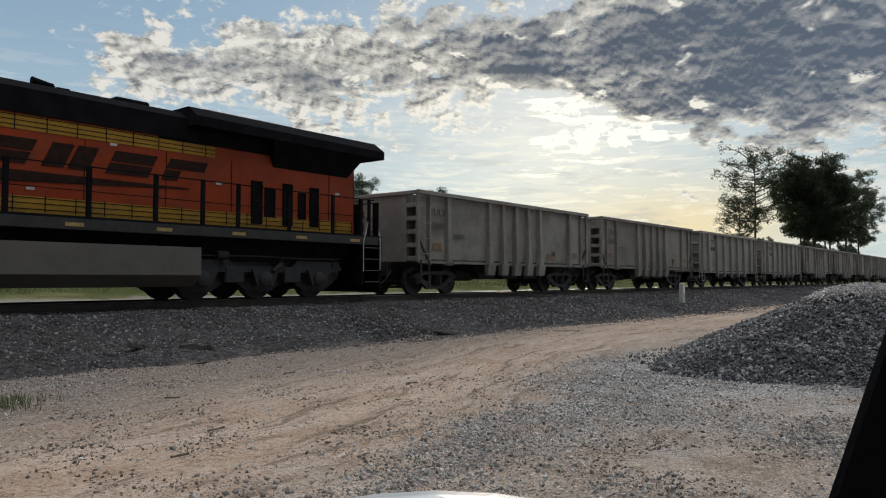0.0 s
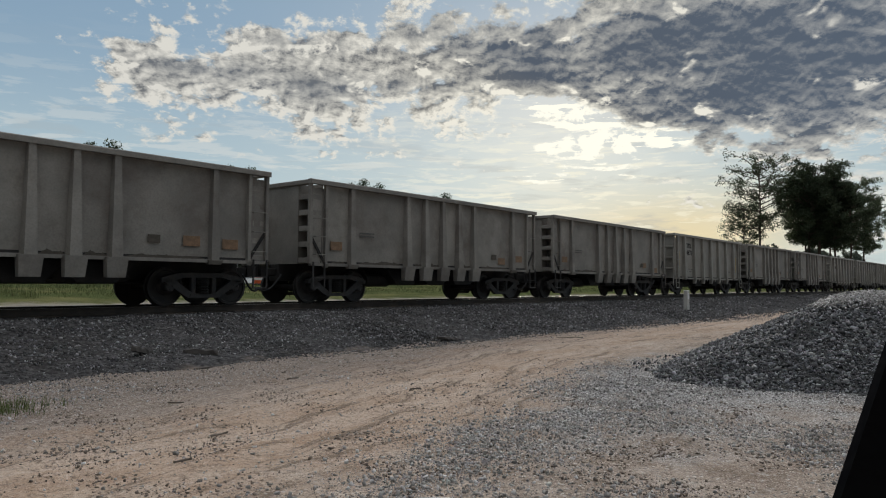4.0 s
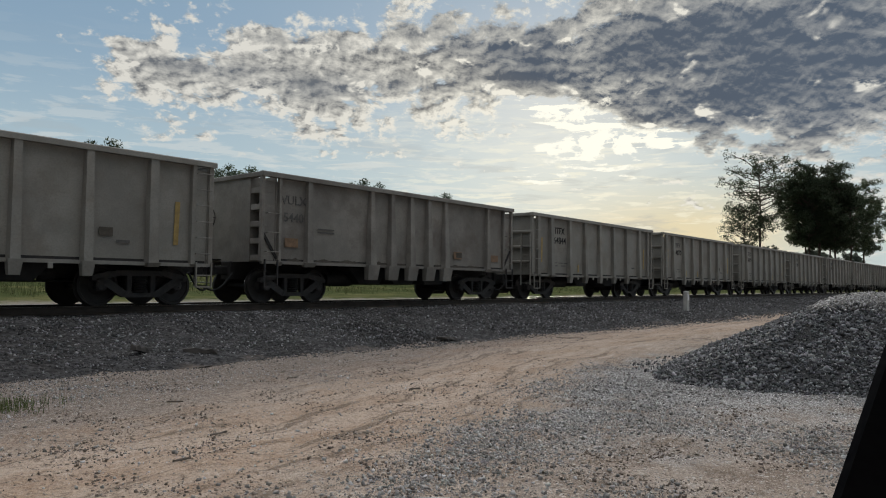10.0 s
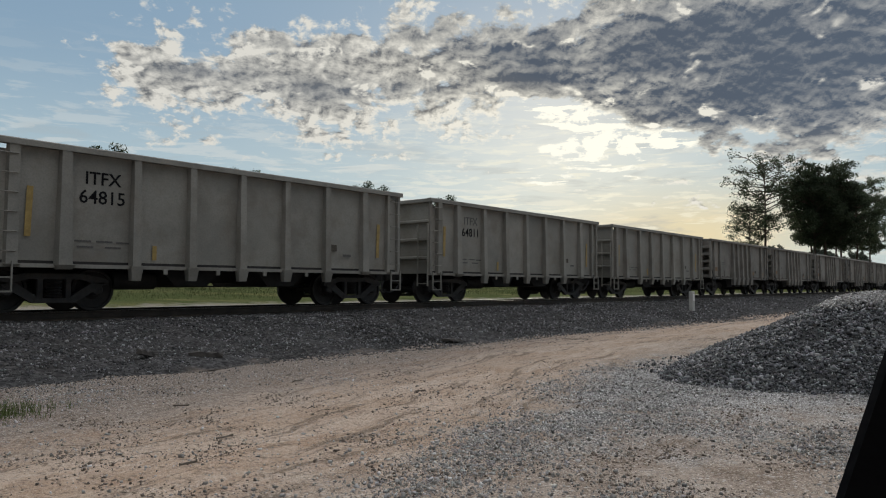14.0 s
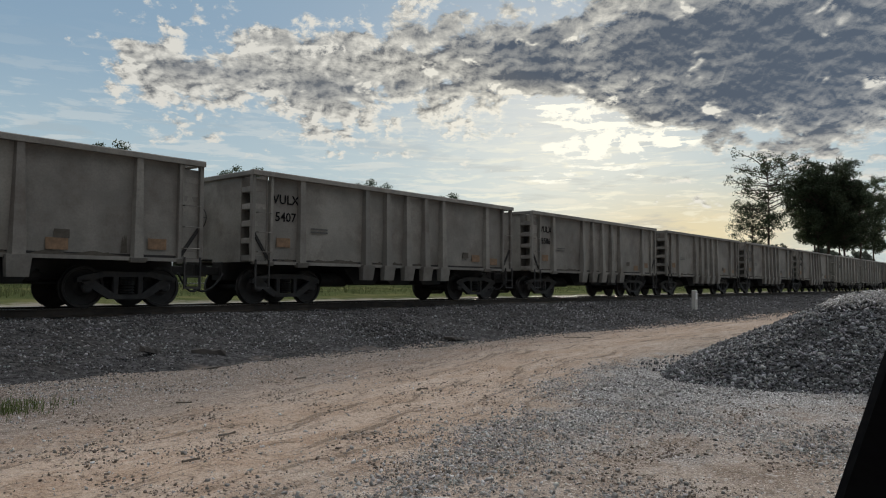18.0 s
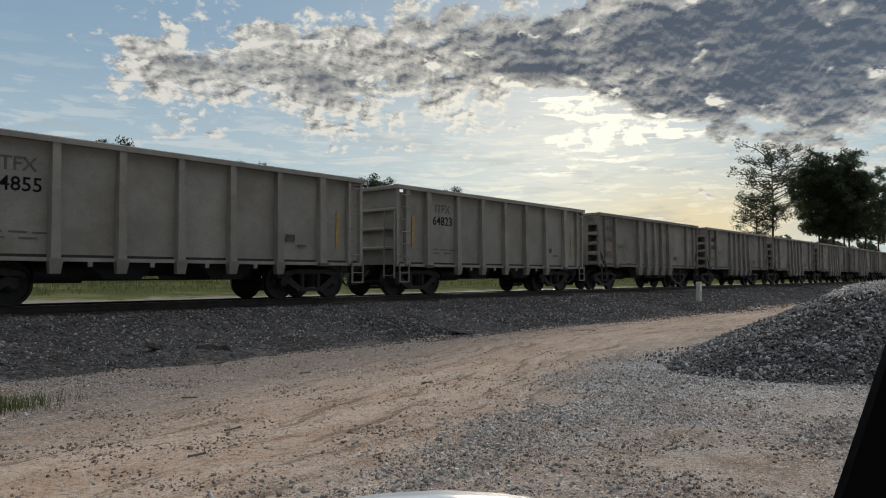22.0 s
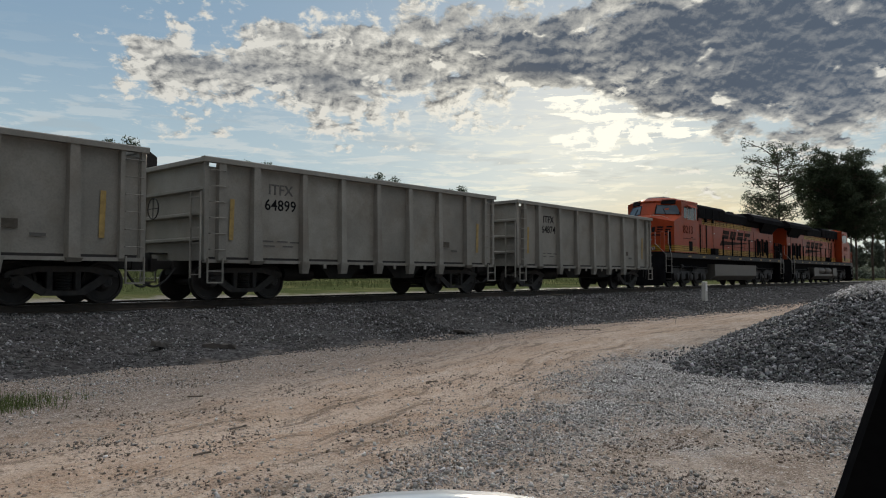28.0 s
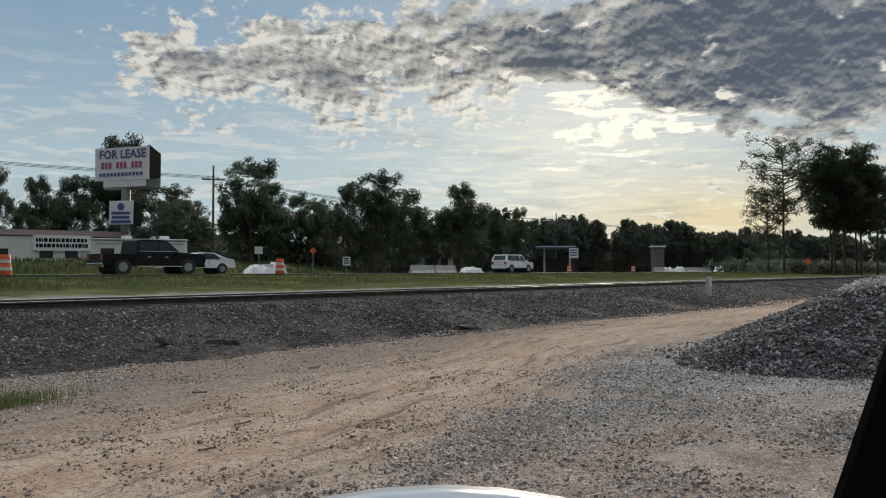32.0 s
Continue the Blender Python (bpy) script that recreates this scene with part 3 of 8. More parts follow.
def ground_material():
    """Sandy lot with grey gravel spread over it, ballast dust at the track, grass beyond."""
    m = bpy.data.materials.new("ground")
    m.use_nodes = True
    nt = m.node_tree
    N, L = nt.nodes.new, nt.links.new
    b = nt.nodes["Principled BSDF"]
    tc = N("ShaderNodeTexCoord").outputs["Object"]
    sep = N("ShaderNodeSeparateXYZ")
    L(tc, sep.inputs[0])

    def noise_(s, d, r=0.6, stretch=None):
        n = N("ShaderNodeTexNoise")
        n.inputs["Scale"].default_value, n.inputs["Detail"].default_value, n.inputs["Roughness"].default_value = s, d, r
        v = tc
        if stretch:
            mp = N("ShaderNodeMapping")
            mp.inputs["Scale"].default_value, mp.inputs["Rotation"].default_value = stretch[0], (0, 0, stretch[1])
            L(tc, mp.inputs["Vector"])
            v = mp.outputs[0]
        L(v, n.inputs["Vector"])
        return n.outputs["Fac"]

    def ramp(f, a, c):
        n = N("ShaderNodeMapRange")
        n.interpolation_type = "SMOOTHSTEP"
        n.inputs[1].default_value, n.inputs[2].default_value = a, c
        L(f, n.inputs[0])
        return n.outputs[0]

    def mth(op, a, c):
        n = N("ShaderNodeMath")
        n.operation = op
        for s, v in zip(n.inputs, (a, c)):
            if isinstance(v, (int, float)):
                s.default_value = v
            else:
                L(v, s)
        return n.outputs[0]

    def mix_(f, a, c):
        n = N("ShaderNodeMix")
        n.data_type = "RGBA"
        for s, v in ((n.inputs[0], f), (n.inputs[6], a), (n.inputs[7], c)):
            if isinstance(v, (int, float)):
                s.default_value = v
            elif isinstance(v, tuple):
                s.default_value = (*v, 1)
            else:
                L(v, s)
        return n.outputs[2]

    def pebbles(scale, seed):
        """Random shade of each little stone, and its dome."""
        mp = N("ShaderNodeMapping")
        mp.inputs["Location"].default_value = (seed, seed * 0.7, 0)
        L(tc, mp.inputs["Vector"])
        a = N("ShaderNodeTexVoronoi")
        a.inputs["Scale"].default_value = scale
        L(mp.outputs[0], a.inputs["Vector"])
        c = N("ShaderNodeSeparateColor")
        L(a.outputs["Color"], c.inputs[0])
        return c.outputs[0], c.outputs[1], a.outputs["Distance"]

    big, mid, fine, grit = noise_(0.35, 5), noise_(1.6, 6, 0.65), noise_(14, 5, 0.7), noise_(70, 3, 0.7)
    rut = noise_(1.0, 5, 0.6, ((0.12, 1.5, 1.0), radians(-8)))
    p1, q1, d1 = pebbles(26, 0.0)
    p2, q2, d2 = pebbles(58, 5.3)
    dirt = mix_(ramp(mid, 0.3, 0.7), (0.23, 0.180, 0.145), (0.42, 0.350, 0.295))
    sand = mix_(ramp(mid, 0.3, 0.7), (0.36, 0.250, 0.178), (0.52, 0.40, 0.308))
    sand = mix_(ramp(rut, 0.42, 0.62), sand, (0.50, 0.39, 0.308))
    # the worn sandy way runs beside the track; gravel lies thicker off it and round the heap
    across = mth("SUBTRACT", sep.outputs[1], mth("ADD", 5.4, mth("MULTIPLY", ramp(sep.outputs[0], 1.0, 17.0), 3.6)))
    off = mth("ABSOLUTE", mth("ADD", across, mth("MULTIPLY", mth("SUBTRACT", big, 0.5), 1.6)), 0)
    way = ramp(mth("ADD", off, mth("MULTIPLY", mth("SUBTRACT", mid, 0.5), 3.6)), 3.3, 0.3)
    # tyre tracks: long thin streaks that follow the way
    tv = N("ShaderNodeCombineXYZ")
    L(mth("MULTIPLY", sep.outputs[0], 0.28), tv.inputs[0]), L(mth("MULTIPLY", mth("ADD", across, mth("MULTIPLY", big, 1.2)), 4.2), tv.inputs[1])
    tn = N("ShaderNodeTexNoise")
    tn.inputs["Scale"].default_value, tn.inputs["Detail"].default_value, tn.inputs["Roughness"].default_value = 1.0, 7.0, 0.68
    L(tv.outputs[0], tn.inputs["Vector"])
    track = tn.outputs["Fac"]
    wide_way = ramp(off, 4.6, 1.8)
    earth = mix_(way, dirt, sand)
    earth = mix_(mth("MULTIPLY", mth("MULTIPLY", ramp(track, 0.53, 0.61), wide_way), 0.75), earth, (0.155, 0.118, 0.092))
    earth = mix_(mth("MULTIPLY", mth("MULTIPLY", ramp(track, 0.46, 0.38), wide_way), 0.55), earth, (0.57, 0.465, 0.385))
    fines = mth("MULTIPLY", ramp(mth("ADD", sep.outputs[1], mth("ADD", mth("MULTIPLY", mth("SUBTRACT", mid, 0.5), 3.0), mth("MULTIPLY", sep.outputs[0], -0.16))), 5.3, 8.8), 0.72)
    earth = mix_(fines, earth, mix_(ramp(fine, 0.35, 0.65), (0.20, 0.165, 0.142), (0.12, 0.10, 0.088)))
    earth = mix_(mth("MULTIPLY", ramp(fine, 0.52, 0.66), 0.75), earth, (0.13, 0.098, 0.078))
    earth = mix_(mth("MULTIPLY", ramp(grit, 0.56, 0.66), 0.5), earth, (0.58, 0.49, 0.41))
    clod = noise_(5.5, 7, 0.74)
    earth = mix_(mth("MULTIPLY", ramp(clod, 0.53, 0.63), mth("SUBTRACT", 0.60, mth("MULTIPLY", way, 0.35))), earth, (0.15, 0.118, 0.095))
    speck = noise_(34, 5, 0.78)
    earth = mix_(mth("MULTIPLY", ramp(speck, 0.54, 0.62), 0.55), earth, (0.11, 0.086, 0.068))
    earth = mix_(mth("MULTIPLY", ramp(speck, 0.45, 0.37), 0.50), earth, (0.60, 0.51, 0.44))
    # single stones and crumbs pressed into the earth
    bare = mth("SUBTRACT", 0.85, mth("MULTIPLY", way, 0.70))
    earth = mix_(mth("MULTIPLY", mth("MULTIPLY", ramp(p1, 0.72, 0.75), ramp(d1, 0.50, 0.34)), bare), earth, mix_(q1, (0.10, 0.085, 0.072), (0.58, 0.535, 0.495)))
    earth = mix_(mth("MULTIPLY", mth("MULTIPLY", ramp(p2, 0.50, 0.53), ramp(d2, 0.50, 0.34)), bare), earth, mix_(q2, (0.085, 0.066, 0.052), (0.66, 0.58, 0.505)))
    grey = mix_(p2, (0.10, 0.094, 0.089), (0.76, 0.742, 0.725))
    grey = mix_(mth("MULTIPLY", ramp(d2, 0.38, 0.60), 0.65), grey, (0.075, 0.063, 0.053))
    heap = mth("ADD", mth("MULTIPLY", mth("ABSOLUTE", mth("SUBTRACT", sep.outputs[0], 10.8), 0), -0.060), mth("MULTIPLY", mth("ABSOLUTE", mth("SUBTRACT", sep.outputs[1], 4.3), 0), -0.085))
    g = mth("ADD", mth("ADD", mth("MULTIPLY", mid, 0.9), mth("MULTIPLY", big, 0.5)), mth("ADD", heap, 0.26))
    g = mth("ADD", mth("SUBTRACT", g, mth("MULTIPLY", way, 0.34)), mth("MULTIPLY", mth("SUBTRACT", grit, 0.5), 0.9))
    g = mth("ADD", g, mth("MULTIPLY", mth("MULTIPLY", ramp(across, -1.0, -3.0), ramp(sep.outputs[0], 3.0, 7.0)), 0.12))
    lot = mix_(ramp(g, 0.55, 0.95), earth, grey)
    far_side = ramp(sep.outputs[1], 18.6, 18.9)
    lot = mix_(far_side, lot, mix_(ramp(mid, 0.3, 0.7), (0.24, 0.215, 0.185), (0.40, 0.37, 0.33)))
    grass = mix_(ramp(fine, 0.3, 0.7), (0.050, 0.066, 0.026), (0.090, 0.102, 0.044))
    grass = mix_(ramp(big, 0.45, 0.7), grass, (0.145, 0.14, 0.065))
    edge = mth("ADD", sep.outputs[1], mth("MULTIPLY", mid, 2.6))
    col = mix_(ramp(edge, 21.7, 22.7), lot, grass)
    L(col, b.inputs["Base Color"])
    b.inputs["Roughness"].default_value = 0.95
    b.inputs["Specular IOR Level"].default_value = 0.0
    bp = N("ShaderNodeBump")
    bp.inputs["Strength"].default_value, bp.inputs["Distance"].default_value = 0.7, 0.032
    L(mth("ADD", mth("ADD", mth("MULTIPLY", fine, 1.3), mth("MULTIPLY", clod, -2.2)), mth("ADD", mth("MULTIPLY", d2, -0.45), mth("ADD", mth("MULTIPLY", d1, -0.4), mth("ADD", mth("MULTIPLY", rut, 1.0), mth("MULTIPLY", track, -1.6))))), bp.inputs["Height"])
    L(bp.outputs[0], b.inputs["Normal"])
    return m


M_GROUND = ground_material()


def ballast_material():
    """Crushed stone packed in its own dust; at the foot the lot's earth shows through."""
    m = mat("ballast bed", (0.048, 0.046, 0.046), 0.95, 0, 0.3, 2.5, 30, 0.9, (0.036, 0.032, 0.029), 0.6, 0.6, spec=0.05)
    nt = m.node_tree
    N, L = nt.nodes.new, nt.links.new
    b = nt.nodes["Principled BSDF"]
    old = b.inputs["Base Color"].links[0].from_socket
    tc = N("ShaderNodeTexCoord").outputs["Object"]
    vo = N("ShaderNodeTexVoronoi")
    vo.inputs["Scale"].default_value = 17
    L(tc, vo.inputs["Vector"])
    sc = N("ShaderNodeSeparateColor")
    L(vo.outputs["Color"], sc.inputs[0])
    mr = N("ShaderNodeMapRange")
    mr.inputs[3].default_value, mr.inputs[4].default_value = 0.45, 2.0
    L(sc.outputs[0], mr.inputs[0])
    hs = N("ShaderNodeHueSaturation")
    L(old, hs.inputs["Color"]), L(mr.outputs[0], hs.inputs["Value"])
    sep, no, ad, ra, mx = N("ShaderNodeSeparateXYZ"), N("ShaderNodeTexNoise"), N("ShaderNodeMath"), N("ShaderNodeMapRange"), N("ShaderNodeMix")
    no.inputs["Scale"].default_value, no.inputs["Detail"].default_value = 1.1, 6.0
    L(tc, sep.inputs[0]), L(tc, no.inputs["Vector"])
    ad.operation = "MULTIPLY_ADD"
    ad.inputs[1].default_value = 3.2
    L(no.outputs["Fac"], ad.inputs[0]), L(sep.outputs[1], ad.inputs[2])
    ra.interpolation_type = "SMOOTHSTEP"
    ra.inputs[1].default_value, ra.inputs[2].default_value = 12.9, 11.9
    L(ad.outputs[0], ra.inputs[0])
    mx.data_type = "RGBA"
    mx.inputs[7].default_value = (0.17, 0.136, 0.112, 1)
    L(ra.outputs[0], mx.inputs[0]), L(hs.outputs[0], mx.inputs[6])
    L(mx.outputs[2], b.inputs["Base Color"])
    return m


M_BALLAST = ballast_material()

# ---- ground, track bed, road ----
BED_TOE, BED_TOP = 10.9, RAIL_Z - 0.20


def way_y(x):
    """Where the worn way across the lot has its middle."""
    u = min(1.0, max(0.0, (x - 1.0) / 16.0))
    return 5.4 + 3.6 * u * u * (3 - 2 * u)


def lot_z(x, y):
    """Height of the ground sheet."""
    n = noise.noise(Vector((x * 0.25, y * 0.25, 0))) * 0.05 + noise.noise(Vector((x * 1.1, y * 1.1, 3))) * 0.022
    n += noise.noise(Vector((x * 3.1, y * 3.1, 13))) * 0.013 + noise.noise(Vector((x * 6.3, y * 6.3, 19))) * 0.007
    # wheel ruts along the worn way beside the track, and a few crossing it
    u, v = x * 0.97 + y * 0.24, y * 0.97 - x * 0.24
    wander = noise.noise(Vector((u * 0.12, 0.4, 5))) * 0.9
    r = noise.noise(Vector((u * 0.16, (v + wander) * 2.3, 7))) * 0.030 * math.exp(-((v - 5.6) / 2.6) ** 2)
    # narrow tyre tracks that follow the way
    v = y - way_y(x) + 0.5 * noise.noise(Vector((x * 0.2, 3.3, 9)))
    r += (abs(noise.noise(Vector((x * 0.14, v * 3.4, 27)))) - 0.25) * 0.050 * math.exp(-(v / 2.3) ** 4)
    r += noise.noise(Vector((x * 0.9, v * 5.5, 33))) * 0.012 * math.exp(-(v / 3.0) ** 4)
    r += noise.noise(Vector(((x * 0.6 + y * 0.8) * 0.2, (x * 0.8 - y * 0.6) * 2.0, 17))) * 0.014
    if y < 12:
        z = (n + r) * min(1, max(0, (y + 3) / 3 + 0.6))
    elif y < 18.8:
        z = n * 0.5
    elif y < 21:
        z = 0.45 + 0.40 * (y - 18.8) / 2.2 + n * 0.4
    elif y < 37:
        t = (y - 21) / 16
        z = 0.85 + (ROAD_Z - 0.06 - 0.85) * t + n * 0.8
    else:
        z = ROAD_Z - 0.06
        if y > 47.5:
            z += n * 0.6
        # a grassy bank stands between the road and the trailers
        if 49.3 < y < 54.5 and x < 46:
            z += 1.15 * math.sin(math.pi * (y - 49.3) / 5.2) ** 0.8 * min(1.0, max(0.0, (46 - x) / 9)) * (0.85 + 0.3 * noise.noise(Vector((x * 0.3, 7.0, 2.0))))
    return z


def spaced(lo, hi, near, step, grow):
    out, s = [near], step
    a = near
    while a < hi:
        a += s
        s *= grow
        out.append(min(a, hi))
    a, s = near, step
    while a > lo:
        a -= s
        s *= grow
        out.append(max(a, lo))
    return sorted(set(out))


def build_ground():
    xs = spaced(-2500, 4000, 6, 0.085, 1.022)
    ys = sorted(set([round(-3 + 0.3 * i, 3) for i in range(17)] + [round(2.1 + 0.09 * i, 3) for i in range(110)] + [12.2 + 0.4 * i for i in range(17)] + [19 + 0.8 * i for i in range(24)] + [48.6 + 0.5 * i for i in range(14)] + spaced(-2500, 4000, 38, 2.0, 1.25)))
    v = [(x, y, lot_z(x, y)) for y in ys for x in xs]
    n = len(xs)
    f = [(j * n + i, j * n + i + 1, (j + 1) * n + i + 1, (j + 1) * n + i) for j in range(len(ys) - 1) for i in range(n - 1)]
    m = Mesh()
    m.v, m.f = v, f
    thing("ground", m, M_GROUND, "sandy gravel lot running into roadside grass", "ground", kind="structure", smooth=True)


def bed_z(y):
    """Height of the ballast over the lot at y."""
    pts = [(BED_TOE, -0.06), (12.0, 0.16), (13.3, 0.34), (TRACK_Y - 2.35, BED_TOP - 0.02), (TRACK_Y - 1.5, BED_TOP), (TRACK_Y + 1.5, BED_TOP), (TRACK_Y + 2.2, BED_TOP - 0.03), (19.8, 0.50), (23.6, 0.15)]
    for (a, za), (b, zb) in zip(pts[:-1], pts[1:]):
        if a <= y <= b:
            return za + (zb - za) * (y - a) / (b - a)
    return -0.1


def build_bed():
    xs = spaced(-700, 2500, 12, 0.5, 1.03)
    ys = [BED_TOE + 0.3 * i for i in range(43)]
    m = Mesh()
    n = len(xs)
    for y in ys:
        for x in xs:
            w = noise.noise(Vector((x * 0.5, y * 0.5, 11))) * 0.06 + noise.noise(Vector((x * 2.0, y * 2.0, 5))) * 0.03
            e = noise.noise(Vector((x * 0.35, 2.0, 21))) * 0.5
            m.v.append((x, y, bed_z(max(BED_TOE, min(23.5, y + (e if y < 13.5 else 0)))) + (w if abs(y - TRACK_Y) > 1.4 else w * 0.2)))
    m.f = [(j * n + i, j * n + i + 1, (j + 1) * n + i + 1, (j + 1) * n + i) for j in range(len(ys) - 1) for i in range(n - 1)]
    return thing("track_bed", m, M_BALLAST, "grey crushed stone ballast bed under the rails", "track bed", kind="structure", smooth=True)


def build_rails():
    prof = [(-0.07, -0.18), (0.07, -0.18), (0.07, -0.165), (0.012, -0.14), (0.012, -0.045), (0.036, -0.035), (0.036, -0.004), (-0.036, -0.004), (-0.036, -0.035), (-0.012, -0.045), (-0.012, -0.14), (-0.07, -0.165)]
    for s in (-0.755, 0.755):
        m = Mesh().prism([(TRACK_Y + s + a, RAIL_Z + h) for a, h in prof], -600, 2400, "yz")
        rail = thing("rail", m, M_RAIL, "rusty steel rail with a polished running head", "rail", "rails of the track", "structure")
        part("rail_head", Mesh().prism([(TRACK_Y + s - 0.034, RAIL_Z - 0.004), (TRACK_Y + s + 0.034, RAIL_Z - 0.004), (TRACK_Y + s + 0.028, RAIL_Z), (TRACK_Y + s - 0.028, RAIL_Z)], -600, 2400, "yz"), M_RAILTOP, rail, "polished running surface")


build_ground()
bed = build_bed()
build_rails()

road = thing("road", Mesh().box(-900, 2600, 36.9, 47.2, ROAD_Z - 0.3, ROAD_Z), M_ASPH, "grey asphalt highway beside the railway", "road", kind="structure")
for y in (37.25, 46.8):
    part("edge_line", Mesh().box(-900, 2600, y, y + 0.14, ROAD_Z, ROAD_Z + 0.004), M_LINE, road, "white painted edge line")
for i in range(34):
    part("lane_dash", Mesh().box(-40 + 12 * i, -37 + 12 * i, 42.0, 42.12, ROAD_Z, ROAD_Z + 0.004), M_LINE, road)


# ---- broken stone ----
def rock_forms(k=14):
    """A few jittered angular lumps of eight corners."""
    v = np.array([(x, y, z) for z in (-1, 1) for y in (-1, 1) for x in (-1, 1)], float) * 0.62
    f = np.array([(0, 2, 3), (0, 3, 1), (4, 5, 7), (4, 7, 6), (0, 1, 5), (0, 5, 4), (2, 6, 7), (2, 7, 3), (0, 4, 6), (0, 6, 2), (1, 3, 7), (1, 7, 5)])
    r = np.random.RandomState(5)
    return np.array([(v * r.uniform(0.45, 1.35, (8, 1)) + r.uniform(-0.15, 0.15, (8, 3))) * r.uniform((0.9, 0.7, 0.5), (1.4, 1.1, 0.9)) for _ in range(k)]), f


ROCKS, ROCK_F = rock_forms()


def scatter(name, pts, sizes, material, label, category, seed=1):
    """One mesh of many loose stones."""
    r = np.random.RandomState(seed)
    n = len(pts)
    which = r.randint(0, len(ROCKS), n)
    ang = r.uniform(0, 2 * math.pi, (n, 3)) * np.array([0.5, 0.5, 1])
    c, s = np.cos(ang), np.sin(ang)
    (cx, cy, cz), (sx, sy, sz) = c.T, s.T
    R = np.stack([cz * cy, cz * sy * sx - sz * cx, cz * sy * cx + sz * sx, sz * cy, sz * sy * sx + cz * cx, sz * sy * cx - cz * sx, -sy, cy * sx, cy * cx], 1).reshape(n, 3, 3)
    V = np.einsum("nij,nvj->nvi", R, ROCKS[which] * np.asarray(sizes)[:, None, None]) + np.asarray(pts)[:, None, :]
    F = (ROCK_F[None] + 8 * np.arange(n)[:, None, None]).reshape(-1)
    me = bpy.data.meshes.new(name)
    me.vertices.add(8 * n)
    me.vertices.foreach_set("co", V.reshape(-1))
    me.loops.add(len(F))
    me.loops.foreach_set("vertex_index", F.astype(np.int32))
    me.polygons.add(len(F) // 3)
    me.polygons.foreach_set("loop_start", np.arange(0, len(F), 3, dtype=np.int32))
    me.update(calc_edges=True)
    me.materials.append(material)
    ob = new(name, me)
    return tagged(ob, label, category, kind="stuff")


def bed_foot(x):
    """Where the ballast runs out on the lot."""
    return 10.95 + 0.45 * noise.noise(Vector((x * 0.35, 2.0, 21))) - 0.045 * max(0.0, x - 6) + 0.12 * noise.noise(Vector((x * 1.7, 1.0, 4)))


def build_stones():
    r = np.random.RandomState(11)
    # ballast shoulder, thick near the view and thinner far off; small stuff at its foot
    pts, size = [], []
    for x0, x1, n, s0 in ((-3, 14, 30000, 0.033), (14, 34, 16000, 0.042), (34, 75, 7000, 0.058)):
        xs, ys = r.uniform(x0, x1, n), r.uniform(9.0, TRACK_Y - 0.95, n)
        for x, y in zip(xs, ys):
            d = y - bed_foot(x)
            if d < 0 and r.rand() > 0.45 * math.exp(d * 1.9):
                continue
            w = noise.noise(Vector((x * 0.5, y * 0.5, 11))) * 0.06 + noise.noise(Vector((x * 2.0, y * 2.0, 5))) * 0.03
            pts.append((x, y, max(bed_z(y) + w, lot_z(x, y) + 0.003)))
            size.append(s0 * r.uniform(0.5, 1.25) * (0.42 if d < 0 else min(1, 0.5 + 0.4 * d)))
    scatter("ballast_stone", np.array(pts), size, M_BALLAST_STONE, "loose crushed ballast stones on the track shoulder", "ballast", 2)
    # gravel strewn over the lot, in patches, and crumbs of earth between
    pts, size, crumbs, csize = [], [], [], []
    while len(pts) < 56000:
        d = 3.2 + 12 * r.beta(1.0, 1.6)
        a = radians(40.5) + r.uniform(-0.62, 0.62)
        x, y = d * math.cos(a), d * math.sin(a)
        if y > 11.5:
            continue
        k = 0.40 + noise.noise(Vector((x * 0.6, y * 0.6, 2))) * 1.0 + noise.noise(Vector((x * 1.9, y * 1.9, 6))) * 0.45
        k += 0.55 * math.exp(-((x - 10.5) ** 2 / 12 + (y - 4.6) ** 2 / 4)) + 0.3 * math.exp(-((x - 4.6) ** 2 / 3 + (y - 3.9) ** 2 / 1.2))
        worn = math.exp(-((y - way_y(x)) / 1.7) ** 4)
        k = k * (1 - 0.8 * worn) + (0.10 if y < way_y(x) - 1.6 and x > 5 else 0)
        if y > way_y(x) + 1.6:
            k *= 0.55
        z = lot_z(x, y)
        if k > 0 and r.rand() < k * k * 1.0 + 0.015:
            pts.append((x, y, z + 0.002))
            size.append(min(0.026, 0.0054 * math.exp(r.exponential(0.44))))
        elif r.rand() < 0.34 * (0.12 + 1.4 * noise.noise(Vector((x * 1.3, y * 1.3, 40)))) and len(crumbs) < 12000:
            crumbs.append((x, y, z))
            csize.append(min(0.020, 0.0055 * math.exp(r.exponential(0.5))))
    scatter("lot_gravel", np.array(pts), size, M_GRAVEL, "pale loose gravel strewn over the sandy lot", "gravel", 3)
    scatter("earth_crumb", np.array(crumbs), csize, M_CRUMB, "brown clods and crumbs of sandy earth", "earth", 6)


# the heap of crushed stone: a round cone drawn out into a low spur towards the lot
HEAP = (15.58, 2.40)
SPUR = (11.7, 3.45)


